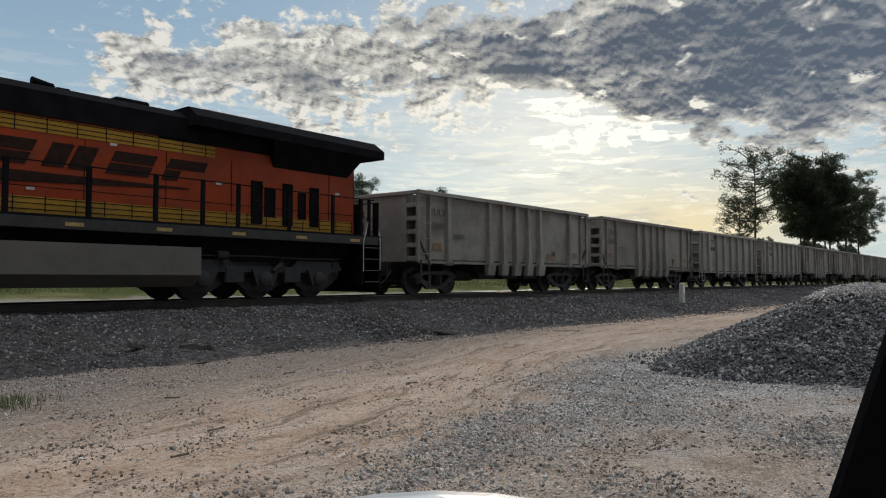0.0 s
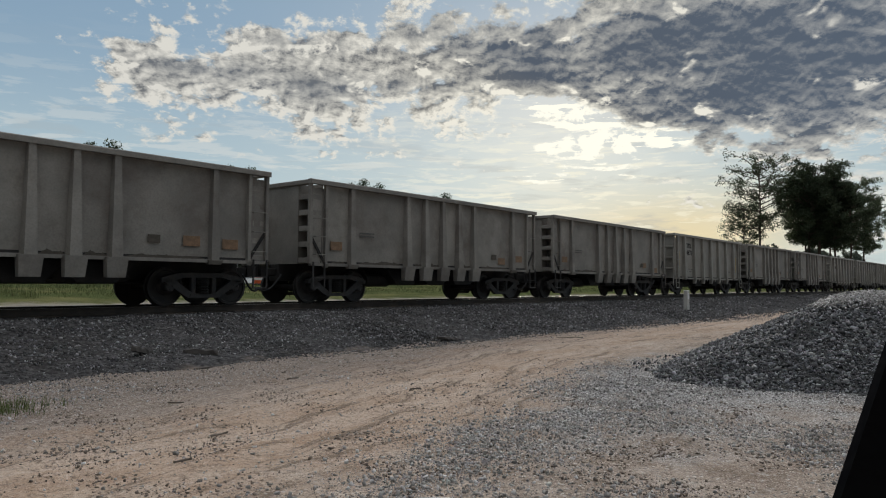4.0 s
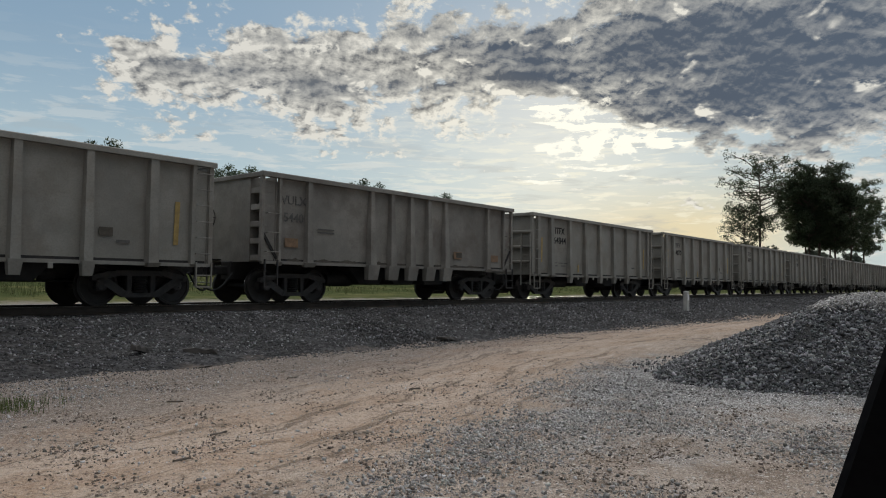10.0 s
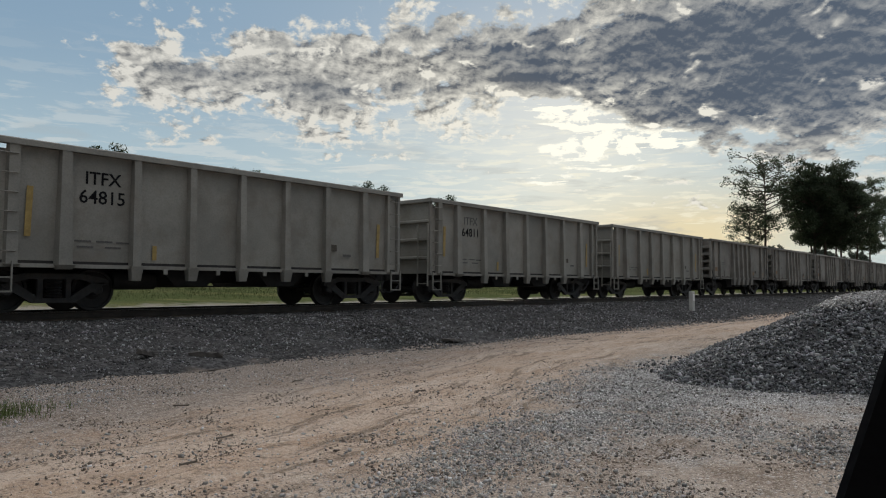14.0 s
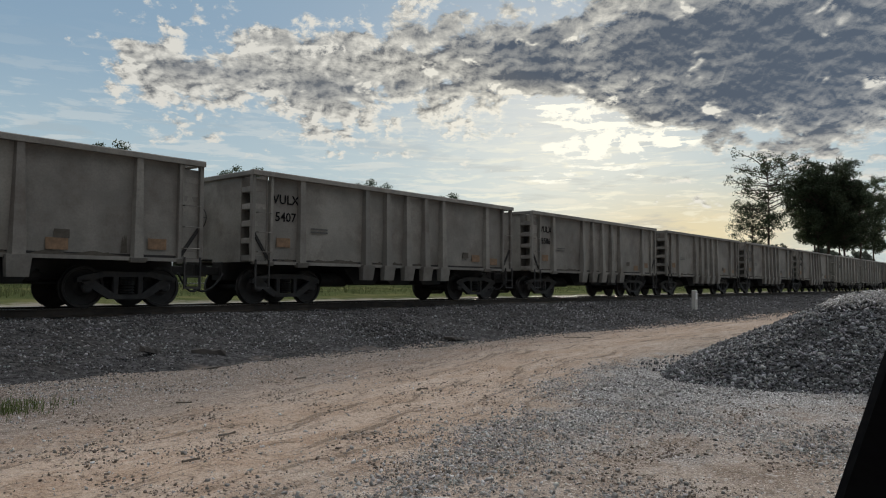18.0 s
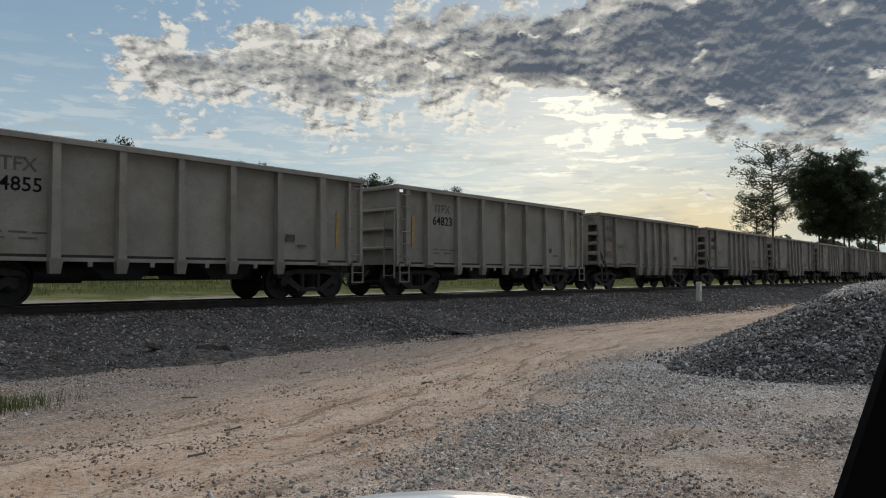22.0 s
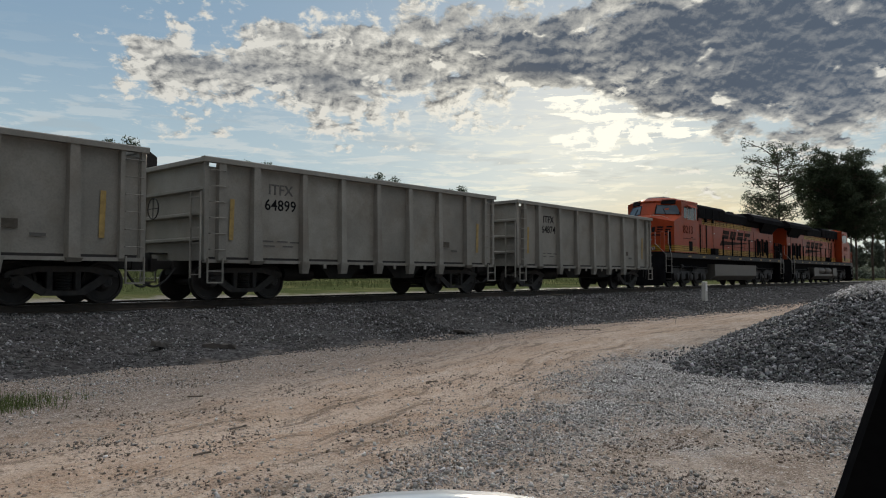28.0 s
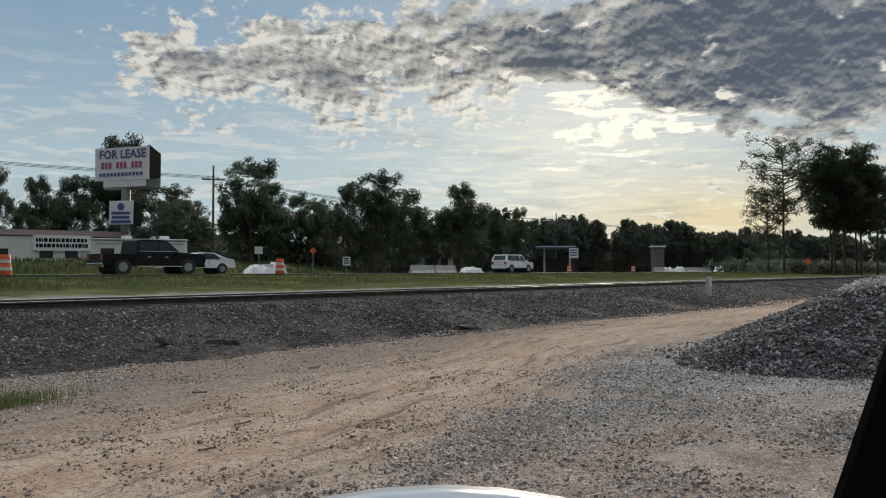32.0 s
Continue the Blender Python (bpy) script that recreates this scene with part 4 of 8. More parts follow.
def heap_z(x, y):
    n = noise.noise(Vector((x * 0.7, y * 0.7, 31))) * 0.10 + noise.noise(Vector((x * 2.2, y * 2.2, 9))) * 0.05
    z = -1.0
    for i in range(6):
        t = i / 5
        d = math.hypot(x - HEAP[0] - (SPUR[0] - HEAP[0]) * t, y - HEAP[1] - (SPUR[1] - HEAP[1]) * t)
        z = max(z, (1.55 - 1.13 * t) * (1 - d / (3.35 - 1.75 * t)))
    z += n * min(1, 0.3 + 2 * z) if z > -0.02 else 0
    if z > 1.12:
        z = 1.12 + 0.26 * (1 - math.exp(-(z - 1.12) / 0.26))      # tipped flat on top
    return max(-0.06, z)


def build_heap():
    heap = base("gravel_heap", "heap of crushed grey stone dumped on the lot", "gravel heap", at=pose(HEAP[0], HEAP[1], 0))
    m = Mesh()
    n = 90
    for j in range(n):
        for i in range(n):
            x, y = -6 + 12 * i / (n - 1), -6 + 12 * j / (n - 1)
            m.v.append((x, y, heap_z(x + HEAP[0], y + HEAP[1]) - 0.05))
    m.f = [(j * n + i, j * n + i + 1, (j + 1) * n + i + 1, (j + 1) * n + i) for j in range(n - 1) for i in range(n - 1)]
    # mound coloured very dark to paint the shade in gaps between the stones
    part("mound", m, mat("stone mass with gap shade", (0.045, 0.044, 0.043), 0.95, 0, 0.3, 4, 30, 0.9), heap, smooth=True)
    r = np.random.RandomState(21)
    pts, size = [], []
    while len(pts) < 38000:
        x, y = HEAP[0] + r.uniform(-6.2, 3.4), HEAP[1] + r.uniform(-3.5, 3.5)
        z = heap_z(x, y)
        if z < 0.015:
            dx, dy = x - HEAP[0], y - HEAP[1]
            if r.rand() > 0.05 or math.hypot(dx, dy) > 4.9:
                continue
            z = 0.01
        pts.append((x - HEAP[0], y - HEAP[1], z))
        size.append(0.0195 * math.exp(r.normal(0, 0.40)) + (0.015 if r.rand() < 0.04 else 0))
    ob = scatter("crushed_stone", np.array(pts), size, M_PILE_STONE, "angular crushed grey stones of the heap", "", 4)
    ob.parent = heap
    # paler fines on the flat top, also standing for light on the crest
    pts, size = [], []
    while len(pts) < 9000:
        x, y = HEAP[0] + r.uniform(-2.2, 2.2), HEAP[1] + r.uniform(-2.2, 2.2)
        z = heap_z(x, y)
        if r.rand() < (z - 1.02) * 5:
            pts.append((x - HEAP[0], y - HEAP[1], z + 0.022))
            size.append(0.018 * math.exp(r.normal(0, 0.35)))
    scatter("lit_crest_gravel", np.array(pts), size, M_GRAVEL, "pale gravel fines on the flat crest, also standing for its light", "", 8).parent = heap


build_stones()
build_heap()

# ---- lettering ----
TEXTS = {}


def text_data(s, size, material, depth=0.004):
    """The built-in font as mesh data, standing in the xz plane and facing -y, centred."""
    key = (s, size, material.name)
    if key not in TEXTS:
        cu = bpy.data.curves.new("lettering", "FONT")
        cu.body, cu.size, cu.align_x, cu.align_y, cu.extrude, cu.resolution_u = s, size, "CENTER", "CENTER", depth, 2
        cu.offset = size * (0.028 if size > 1 else 0.010)
        ob = bpy.data.objects.new("lettering", cu)
        me = bpy.data.meshes.new_from_object(ob)
        bpy.data.objects.remove(ob)
        me.transform(Matrix.Rotation(radians(90), 4, "X"))
        me.name = "lettering"
        me.materials.clear()
        me.materials.append(material)
        TEXTS[key] = me
    return TEXTS[key]


# ---- wheels and trucks, shared by all wagons ----
def wheel_mesh(r, w=0.13):
    return [(r + 0.028, 0.0), (r + 0.028, 0.03), (r, 0.035), (r - 0.004, w), (r - 0.06, w), (r - 0.075, w - 0.03), (r * 0.45, w - 0.055), (r * 0.32, w - 0.01), (0.11, w), (0.11, w + 0.03), (0.0, w + 0.03)]


def wheelset_data(r):
    m = Mesh()
    m.tube((0, -0.74, 0), (0, 0.74, 0), 0.085, n=12)
    for s in (-1, 1):
        m.turned((0, s * 0.70, 0), (0, s, 0), [(0.1, -0.02)] + wheel_mesh(r), 28)
    return m.data("wheelset", M_WHEEL, True)


def bearing_data(s):
    m = Mesh()
    for s in (s,):
        m.turned((0, s * 0.98, 0), (0, s, 0), [(0.13, -0.12), (0.13, 0.04), (0.10, 0.07), (0.0, 0.07)], 14)
        for k in range(3):
            a = 2 * math.pi * k / 3
            m.tube((0.06 * math.cos(a), s * 1.05, 0.06 * math.sin(a)), (0.06 * math.cos(a), s * 1.075, 0.06 * math.sin(a)), 0.018, n=6)
    return m.data("axle_box", M_TRUCK, True)


R_WAGON, R_LOCO = 0.457, 0.53
D_WHEELSET, D_BEARING, D_WHEELSET_L = wheelset_data(R_WAGON), [bearing_data(-1), bearing_data(1)], wheelset_data(R_LOCO)


def side_frame_data():
    """The cast side frame of a freight truck, with its openings and spring nest, centred on the bolster."""
    m = Mesh()
    y0, y1 = -0.07, 0.07
    m.prism([(-1.12, 0.56), (-1.12, 0.66), (-0.98, 0.72), (-0.55, 0.80), (0.55, 0.80), (0.98, 0.72), (1.12, 0.66), (1.12, 0.56), (0.80, 0.60), (0.52, 0.68), (-0.52, 0.68), (-0.80, 0.60)], y0, y1)
    for s in (-1, 1):
        q = [(s * 1.02, 0.62), (s * 0.74, 0.60), (s * 0.30, 0.30), (s * 0.28, 0.19), (s * 0.42, 0.19), (s * 1.02, 0.56)]
        m.prism(q if s > 0 else q[::-1], y0, y1)
        m.box(s * 0.22, s * 0.34, y0 * 0.9, y1 * 0.9, 0.28, 0.70, 0.015)
    m.prism([(-0.42, 0.19), (0.42, 0.19), (0.36, 0.29), (-0.36, 0.29)], y0 - 0.02, y1 + 0.02)
    return m.data("side_frame", M_TRUCK)


def spring_data():
    prof = []
    for k in range(6):
        prof += [(0.13, 0.30 + k * 0.06), (0.165, 0.315 + k * 0.06), (0.165, 0.33 + k * 0.06), (0.13, 0.345 + k * 0.06)]
    m = Mesh().turned((0, 0, 0), (0, 0, 1), prof, 12)
    return m.data("spring", M_UNDER)


D_SIDE, D_SPRING = side_frame_data(), spring_data()
D_BOLSTER = Mesh().box(-0.19, 0.19, -1.0, 1.0, 0.48, 0.70, 0.03).data("bolster", M_UNDER)

D_BEAM = Mesh().box(-0.42, -0.30, -0.72, 0.72, 0.34, 0.50, 0.02).box(0.30, 0.42, -0.72, 0.72, 0.34, 0.50, 0.02).box(-0.42, 0.42, -0.08, 0.08, 0.36, 0.48).data("brake_beam", M_UNDER)


def add_truck(wagon, x, spin):
    for s in (-1, 1):
        part("side_frame", D_SIDE, None, wagon, at=pose(x, s * 0.99, 0))
        part("spring", D_SPRING, None, wagon, at=pose(x, s * 0.99, 0))
    part("bolster", D_BOLSTER, None, wagon, at=pose(x, 0, 0))
    part("brake_beam", D_BEAM, None, wagon, at=pose(x, 0, 0))
    for a in (-0.89, 0.89):
        w = part("wheelset", D_WHEELSET, None, wagon, "dark steel wheels on their axle", at=pose(x + a, 0, R_WAGON))
        for d in D_BEARING:
            part("bearing_cap", d, None, w)
        spin.append((w, x + a, R_WAGON))


def coupler_data():
    m = Mesh()
    m.box(5.55, 6.12, -0.09, 0.09, 0.76, 0.98, 0.02)
    m.prism([(6.08, -0.14), (6.30, -0.16), (6.42, -0.05), (6.36, 0.03), (6.25, 0.02), (6.24, 0.14), (6.08, 0.13)], 0.72, 1.02, "xy")
    return m.data("coupler", M_UNDER)


def hose_data():
    m = Mesh()
    pts = [(5.75 + 0.66 * t, -0.42 + 0.2 * t, 0.86 - 0.52 * math.sin(math.pi * (0.04 + 0.62 * t))) for t in [i / 9 for i in range(10)]]
    m.pipe(pts, 0.028, 7)
    m.box(6.36, 6.46, -0.27, -0.17, 0.36, 0.45, 0.01)
    return m.data("brake_hose", M_RUBBER, True)


D_COUPLER, D_HOSE = coupler_data(), hose_data()


def tapered_rib(z0, z1, w0, w1, d0, d1):
    """An upright hat-shaped rib standing off a side sheet at y = 0 towards -y."""
    return Mesh().add(
        [(-w0, 0, z0), (w0, 0, z0), (w0 * 0.8, -d0, z0), (-w0 * 0.8, -d0, z0), (-w1, 0, z1), (w1, 0, z1), (w1 * 0.8, -d1, z1), (-w1 * 0.8, -d1, z1)],
        [(0, 1, 2, 3), (4, 7, 6, 5), (0, 4, 5, 1), (1, 5, 6, 2), (2, 6, 7, 3), (3, 7, 4, 0)])


def panel_mesh(x0, x1, z0, z1, dish, nx=6, nz=5, seed=0):
    """A steel sheet between two ribs, a little dished by years of loading."""
    m = Mesh()
    for j in range(nz + 1):
        for i in range(nx + 1):
            u, w = i / nx, j / nz
            b = math.sin(math.pi * u) * math.sin(math.pi * w) * dish + noise.noise(Vector((u * 3 + seed, w * 2, seed))) * 0.008 * math.sin(math.pi * u)
            m.v.append((x0 + (x1 - x0) * u, -b, z0 + (z1 - z0) * w))
    k = nx + 1
    m.f = [(j * k + i, j * k + i + 1, (j + 1) * k + i + 1, (j + 1) * k + i) for j in range(nz) for i in range(nx)]
    n = len(m.v)
    m.v += [(x, 0.012, z) for x, y, z in m.v]
    m.f += [tuple(q + n for q in f[::-1]) for f in m.f[:nx * nz]]
    return m


HALF_L, HALF_W, TOP = 5.72, 1.62, 3.43
KINDS = {
    # ribs: (place, foot width, top width, foot depth, top depth, bottom)
    "I": dict(ribs=[(-5.22, .13, .12, .15, .12, .92), (-4.25, .17, .12, .22, .13, .88)] + [(x, .12, .095, .20, .12, .66) for x in (-2.75, -1.4, -0.03, 1.33, 2.72)] + [(4.15, .15, .12, .20, .12, .88), (5.15, .07, .06, .13, .11, .92)], sill=.97, paint=M_STEEL_I, foot=(1.15, .85)),
    "V": dict(ribs=[(-5.12, .05, .05, .12, .10, 1.0), (-4.13, .13, .10, .18, .11, .98)] + [(x, .155, .085, .22, .11, .66) for x in (-1.75, -.88, 0, .86, 1.72)] + [(4.13, .13, .09, .17, .11, 1.0), (5.12, .05, .05, .12, .10, 1.0)], sill=1.10, paint=M_STEEL_V, foot=(1.5, 1.3)),
}
PROTO = {}


def gondola_proto(kind):
    """Mesh data of one kind of wagon: (name, data, pose, label)."""
    k = KINDS[kind]
    paint, sill = k["paint"], k["sill"]
    out = []
    f0, f1 = k["foot"]
    bounds = [-HALF_L + 0.05] + [r[0] for r in k["ribs"]] + [HALF_L - 0.05]
    flip = pose(0, 0, 0, 0, 0, 180)
    for n, (a, b) in enumerate(zip(bounds[:-1], bounds[1:])):
        z1 = TOP - 0.13 - (0.09 if n in (0, len(bounds) - 2) else 0)
        d = panel_mesh(a, b, sill, z1, 0.012, seed=n + (20 if kind == "V" else 0)).data("side_panel", paint, True)
        out += [("side_panel", d, pose(0, -HALF_W + 0.125, 0), ""), ("side_panel", d, flip @ pose(0, -HALF_W + 0.125, 0), "")]
    for x, w0, w1, d0, d1, zb in k["ribs"]:
        m = tapered_rib(sill, TOP - 0.13, w0, w1, d0 - 0.03, d1)
        m.add([(-w0 * f0, 0, sill), (w0 * f0, 0, sill), (w0 * f1, 0, zb), (-w0 * f1, 0, zb), (-w0 * f0, -d0, sill), (w0 * f0, -d0, sill), (w0 * f1, -d0 * 0.7, zb), (-w0 * f1, -d0 * 0.7, zb)],
              [(0, 1, 2, 3), (7, 6, 5, 4), (0, 4, 5, 1), (1, 5, 6, 2), (2, 6, 7, 3), (3, 7, 4, 0)])
        d = m.data("side_rib", paint)
        out += [("side_rib", d, pose(x, -HALF_W + 0.122, 0), ""), ("side_rib", d, flip @ pose(-x, -HALF_W + 0.122, 0), "")]
    # top chord, four bars round the rim
    d = Mesh().prism([(-0.10, -0.13), (0.07, -0.13), (0.07, -0.02), (0.05, 0), (-0.08, 0), (-0.10, -0.02)], -HALF_L, HALF_L, "yz").data("top_chord", paint)
    out += [("top_chord", d, pose(0, -HALF_W + 0.08, TOP), ""), ("top_chord", d, flip @ pose(0, -HALF_W + 0.08, TOP), "")]
    d = Mesh().box(-0.09, 0.09, -HALF_W + 0.15, HALF_W - 0.15, TOP - 0.13, TOP - 0.004, 0.015).data("end_chord", paint)
    out += [("end_chord", d, pose(s * (HALF_L - 0.12), 0, 0), "") for s in (-1, 1)]
    # side sill
    d = Mesh().prism([(-0.05, -0.06), (0.06, -0.06), (0.06, 0.02), (-0.05, 0.02)], -HALF_L + 0.05, HALF_L - 0.05, "yz").data("side_sill", paint)
    out += [("side_sill", d, pose(0, s * (HALF_W - 0.08), sill), "") for s in (-1, 1)]
    # ends
    setback, inset = (0.10, 0.64) if kind == "V" else (0.16, 0.09)
    d = Mesh().box(-0.02, 0.02, -HALF_W + inset, HALF_W - inset, sill, TOP - 0.1).data("end_wall", paint)
    out += [("end_wall", d, pose(s * (HALF_L - setback), 0, 0), "") for s in (-1, 1)]
    if kind == "V":
        # open pockets with climbing plates at the corners of the end
        back = Mesh().box(-0.015, 0.015, -0.27, 0.27, sill, TOP - 0.1).data("pocket_back", paint)
        cheek = Mesh().box(-0.19, 0.19, -0.015, 0.015, sill, TOP - 0.1).data("pocket_cheek", paint)
        for sx in (-1, 1):
            for sy in (-1, 1):
                out += [("pocket_back", back, pose(sx * (HALF_L - 0.50), sy * (HALF_W - 0.37), 0), ""), ("pocket_cheek", cheek, pose(sx * (HALF_L - 0.30), sy * (HALF_W - 0.655), 0), "")]
        for z in (1.12, 1.56, 2.00, 2.44, 2.88):
            d = Mesh().box(-0.19, 0.19, -0.26, 0.26, z, z + 0.15, 0.012).data("step_plate", paint)
            out += [("step_plate", d, pose(sx * (HALF_L - 0.28), sy * (HALF_W - 0.375), 0), "") for sx in (-1, 1) for sy in (-1, 1)]
        d = Mesh().prism([(-0.26, 0.62), (-0.19, 0.66), (0.26, 0.0), (0.19, -0.04)], -0.02, 0.0).data("corner_brace", M_UNDER)
        out += [("corner_brace", d, pose(-5.40, -HALF_W + 0.105, 1.2), "dark corner brace"), ("corner_brace", d, pose(5.40, -HALF_W + 0.105, 1.2) @ Matrix.Diagonal((-1, 1, 1, 1)), "")]
        d = Mesh().box(-0.05, 0.05, -0.06, 0.06, sill, TOP - 0.12, 0.01).data("corner_post", paint)
        out += [("corner_post", d, pose(sx * (HALF_L - 0.06), sy * (HALF_W - 0.1), 0), "") for sx in (-1, 1) for sy in (-1, 1)]
    else:
        for z in (1.42, 2.02, 2.62):
            d = Mesh().prism([(0.0, z), (0.11, z + 0.03), (0.11, z + 0.09), (0.0, z + 0.12)], -HALF_W + 0.12, HALF_W - 0.12, "xz").data("end_rib", paint)
            out += [("end_rib", d, pose(HALF_L - setback + 0.02, 0, 0), ""), ("end_rib", d, flip @ pose(HALF_L - setback + 0.02, 0, 0), "")]
        d = Mesh().box(-0.06, 0.06, -0.05, 0.05, sill, TOP - 0.12, 0.01).data("corner_post", paint)
        out += [("corner_post", d, pose(sx * (HALF_L - 0.10), sy * (HALF_W - 0.1), 0), "") for sx in (-1, 1) for sy in (-1, 1)]
        d = Mesh().box(-0.05, 0.05, -0.02, 0.02, -0.12, 0.0, 0.008).data("sill_clip", paint)
        out += [("sill_clip", d, pose(x, -HALF_W + 0.03, sill - 0.05), "") for x in (-2.05, -0.7, 0.65, 2.0)]
    # ladders at the corners: on the side and on the end
    m = Mesh()
    for x in (-0.20, 0.20):
        m.box(x - 0.013, x + 0.013, -0.025, 0.025, 0.42, sill + 0.05)
    m.box(-0.2, 0.2, -0.025, 0.025, 0.42, 0.455)
    m.box(-0.2, 0.2, -0.02, 0.02, 0.70, 0.725)
    d = m.data("step_iron", paint if kind == "I" else M_TRUCK)
    out += [("step_iron", d, pose(sx * (HALF_L - 0.3), sy * (HALF_W + 0.01), 0), "corner step iron") for sx in (-1, 1) for sy in (-1, 1)]
    for i in range(6 if kind == "I" else 3):
        z = sill + 0.25 + i * (0.38 if kind == "I" else 0.5)
        d = Mesh().pipe([(-0.2, 0.05, z), (-0.2, -0.05, z), (0.2, -0.05, z), (0.2, 0.05, z)], 0.013, 6).data("grab_iron", paint)
        out += [("grab_iron", d, pose(-5.36, -HALF_W + 0.03, 0), ""), ("grab_iron", d, pose(5.40, -HALF_W + 0.03, 0), "")]
    m = Mesh()
    for y in (-0.22, 0.22):
        m.box(-0.02, 0.02, y - 0.02, y + 0.02, 0.55, 2.6)
    for i in range(6):
        m.box(-0.015, 0.015, -0.22, 0.22, 0.62 + 0.37 * i, 0.645 + 0.37 * i)
    d = m.data("end_ladder", paint)
    if kind == "I":
        out += [("end_ladder", d, pose(-HALF_L - 0.03, -HALF_W + 0.32, 0), "end ladder"), ("end_ladder", d, flip @ pose(-HALF_L - 0.03, -HALF_W + 0.32, 0), "")]
    # floor, hoppers and underframe
    out.append(("floor_plate", Mesh().box(-HALF_L + 0.2, HALF_L - 0.2, -HALF_W + 0.12, HALF_W - 0.12, sill + 0.02, sill + 0.08).data("floor_plate", M_UNDER), pose(0, 0, 0), ""))
    out.append(("centre_sill", Mesh().box(-5.7, 5.7, -0.22, 0.22, 0.62, sill + 0.01, 0.02).data("centre_sill", M_UNDER), pose(0, 0, 0), ""))
    d = Mesh().prism([(-0.85, 1.0), (0.85, 1.0), (0.42, 0.55), (-0.42, 0.55)], -1.25, 1.25, "xz").data("hopper_chute", M_UNDER)
    out += [("hopper_chute", d, pose(x, 0, 0), "") for x in ((-1.5, 0.0, 1.5) if kind == "V" else (-1.2, 1.4))]
    m = Mesh().tube((-0.5, 0, 0), (0.5, 0, 0), 0.2, n=14)
    out.append(("air_tank", m.data("air_tank", M_UNDER, True), pose(-2.4, -0.75, 0.66), "brake air reservoir"))
    m = Mesh().tube((-0.16, 0, 0), (0.16, 0, 0), 0.14, n=12).box(-0.3, 0.3, -0.05, 0.05, 0.08, 0.3)
    out.append(("brake_cylinder", m.data("brake_cylinder", M_UNDER), pose(2.3, -0.6, 0.70), ""))
    m = Mesh().tube((-4.0, -0.5, 0.52), (4.0, -0.5, 0.55), 0.022, n=6)
    out.append(("brake_rod", m.data("brake_rod", M_UNDER), pose(0, 0, 0), ""))
    m = Mesh().pipe([(0.01, 0.27 * math.cos(0.4489 * i), 0.27 * math.sin(0.4489 * i)) for i in range(15)], 0.016, 5)
    for a in range(4):
        m.tube((0.01, 0, 0), (0.01, 0.26 * math.cos(a * 1.571), 0.26 * math.sin(a * 1.571)), 0.012, n=5)
    out.append(("brake_wheel", m.data("brake_wheel", M_UNDER), pose(-HALF_L - 0.12, 0.6, 2.3), "hand brake wheel"))
    m = Mesh().box(-0.25, 0.25, -0.3, 0.3, 0, 0.03).box(-0.22, -0.18, -0.3, 0.3, -0.25, 0)
    out.append(("end_platform", m.data("end_platform", M_UNDER), pose(-HALF_L - 0.1, 0.6, 1.15), ""))
    return out


# stencils that many wagons share
D_LINE = {"I": Mesh().box(-0.17, 0.17, -0.004, 0.002, -0.018, 0.018).data("stencil_line", M_FADED), "V": Mesh().box(-0.3, 0.3, -0.004, 0.002, -0.02, 0.02).data("stencil_line", M_FADED)}
D_DATA = Mesh().box(-0.15, 0.15, -0.004, 0.002, -0.09, 0.09).data("data_plate", M_SOOT)
D_DATA_L = Mesh().box(-0.15, 0.15, -0.004, 0.002, -0.03, 0.03).data("data_lines", M_FADED)
D_STRIPE = Mesh().prism([(-0.07, -0.5), (0.05, -0.5), (0.08, 0.5), (-0.04, 0.5)], -0.004, 0.002).data("reflector_strip", M_AMBER)
D_STRIPE_S = Mesh().box(-0.05, 0.05, -0.004, 0.002, -0.16, 0.16).data("reflector_strip", M_AMBER)
D_DECAL = Mesh().box(-0.22, 0.22, -0.004, 0.002, -0.12, 0.12).data("decal", M_RUST)


def streak_data(seed, w, h):
    """A ragged stain of dirt along a panel's lower edge, with thin runs going up."""
    n = 44
    top = []
    for i in range(n + 1):
        u = i / n
        t = 0.42 + 0.5 * noise.noise(Vector((u * 4.0, seed, 1))) + 0.55 * max(0.0, noise.noise(Vector((u * 19.0, seed, 2)))) ** 1.5
        top.append(max(0.012, h * t * min(1, 5 * u, 5 * (1 - u))))
    m = Mesh()
    m.v = [(-w / 2 + w * i / n, -0.003, 0) for i in range(n + 1)] + [(-w / 2 + w * i / n, -0.003, t) for i, t in enumerate(top)]
    m.f = [(i, i + 1, n + 2 + i, n + 1 + i) for i in range(n)]
    return m.data("rust_streak", M_SOOT)


D_STREAK = [streak_data(s * 3.7, 0.62, 0.15) for s in range(5)]
D_RUN = [streak_data(s * 2.9 + 70, 0.15, 0.75) for s in range(3)]
D_STREAK_L = [streak_data(s * 5.1 + 40, 2.1, 0.16) for s in range(4)]

TRAIN, SPIN = [], []


def side_z():
    return -HALF_W + 0.120


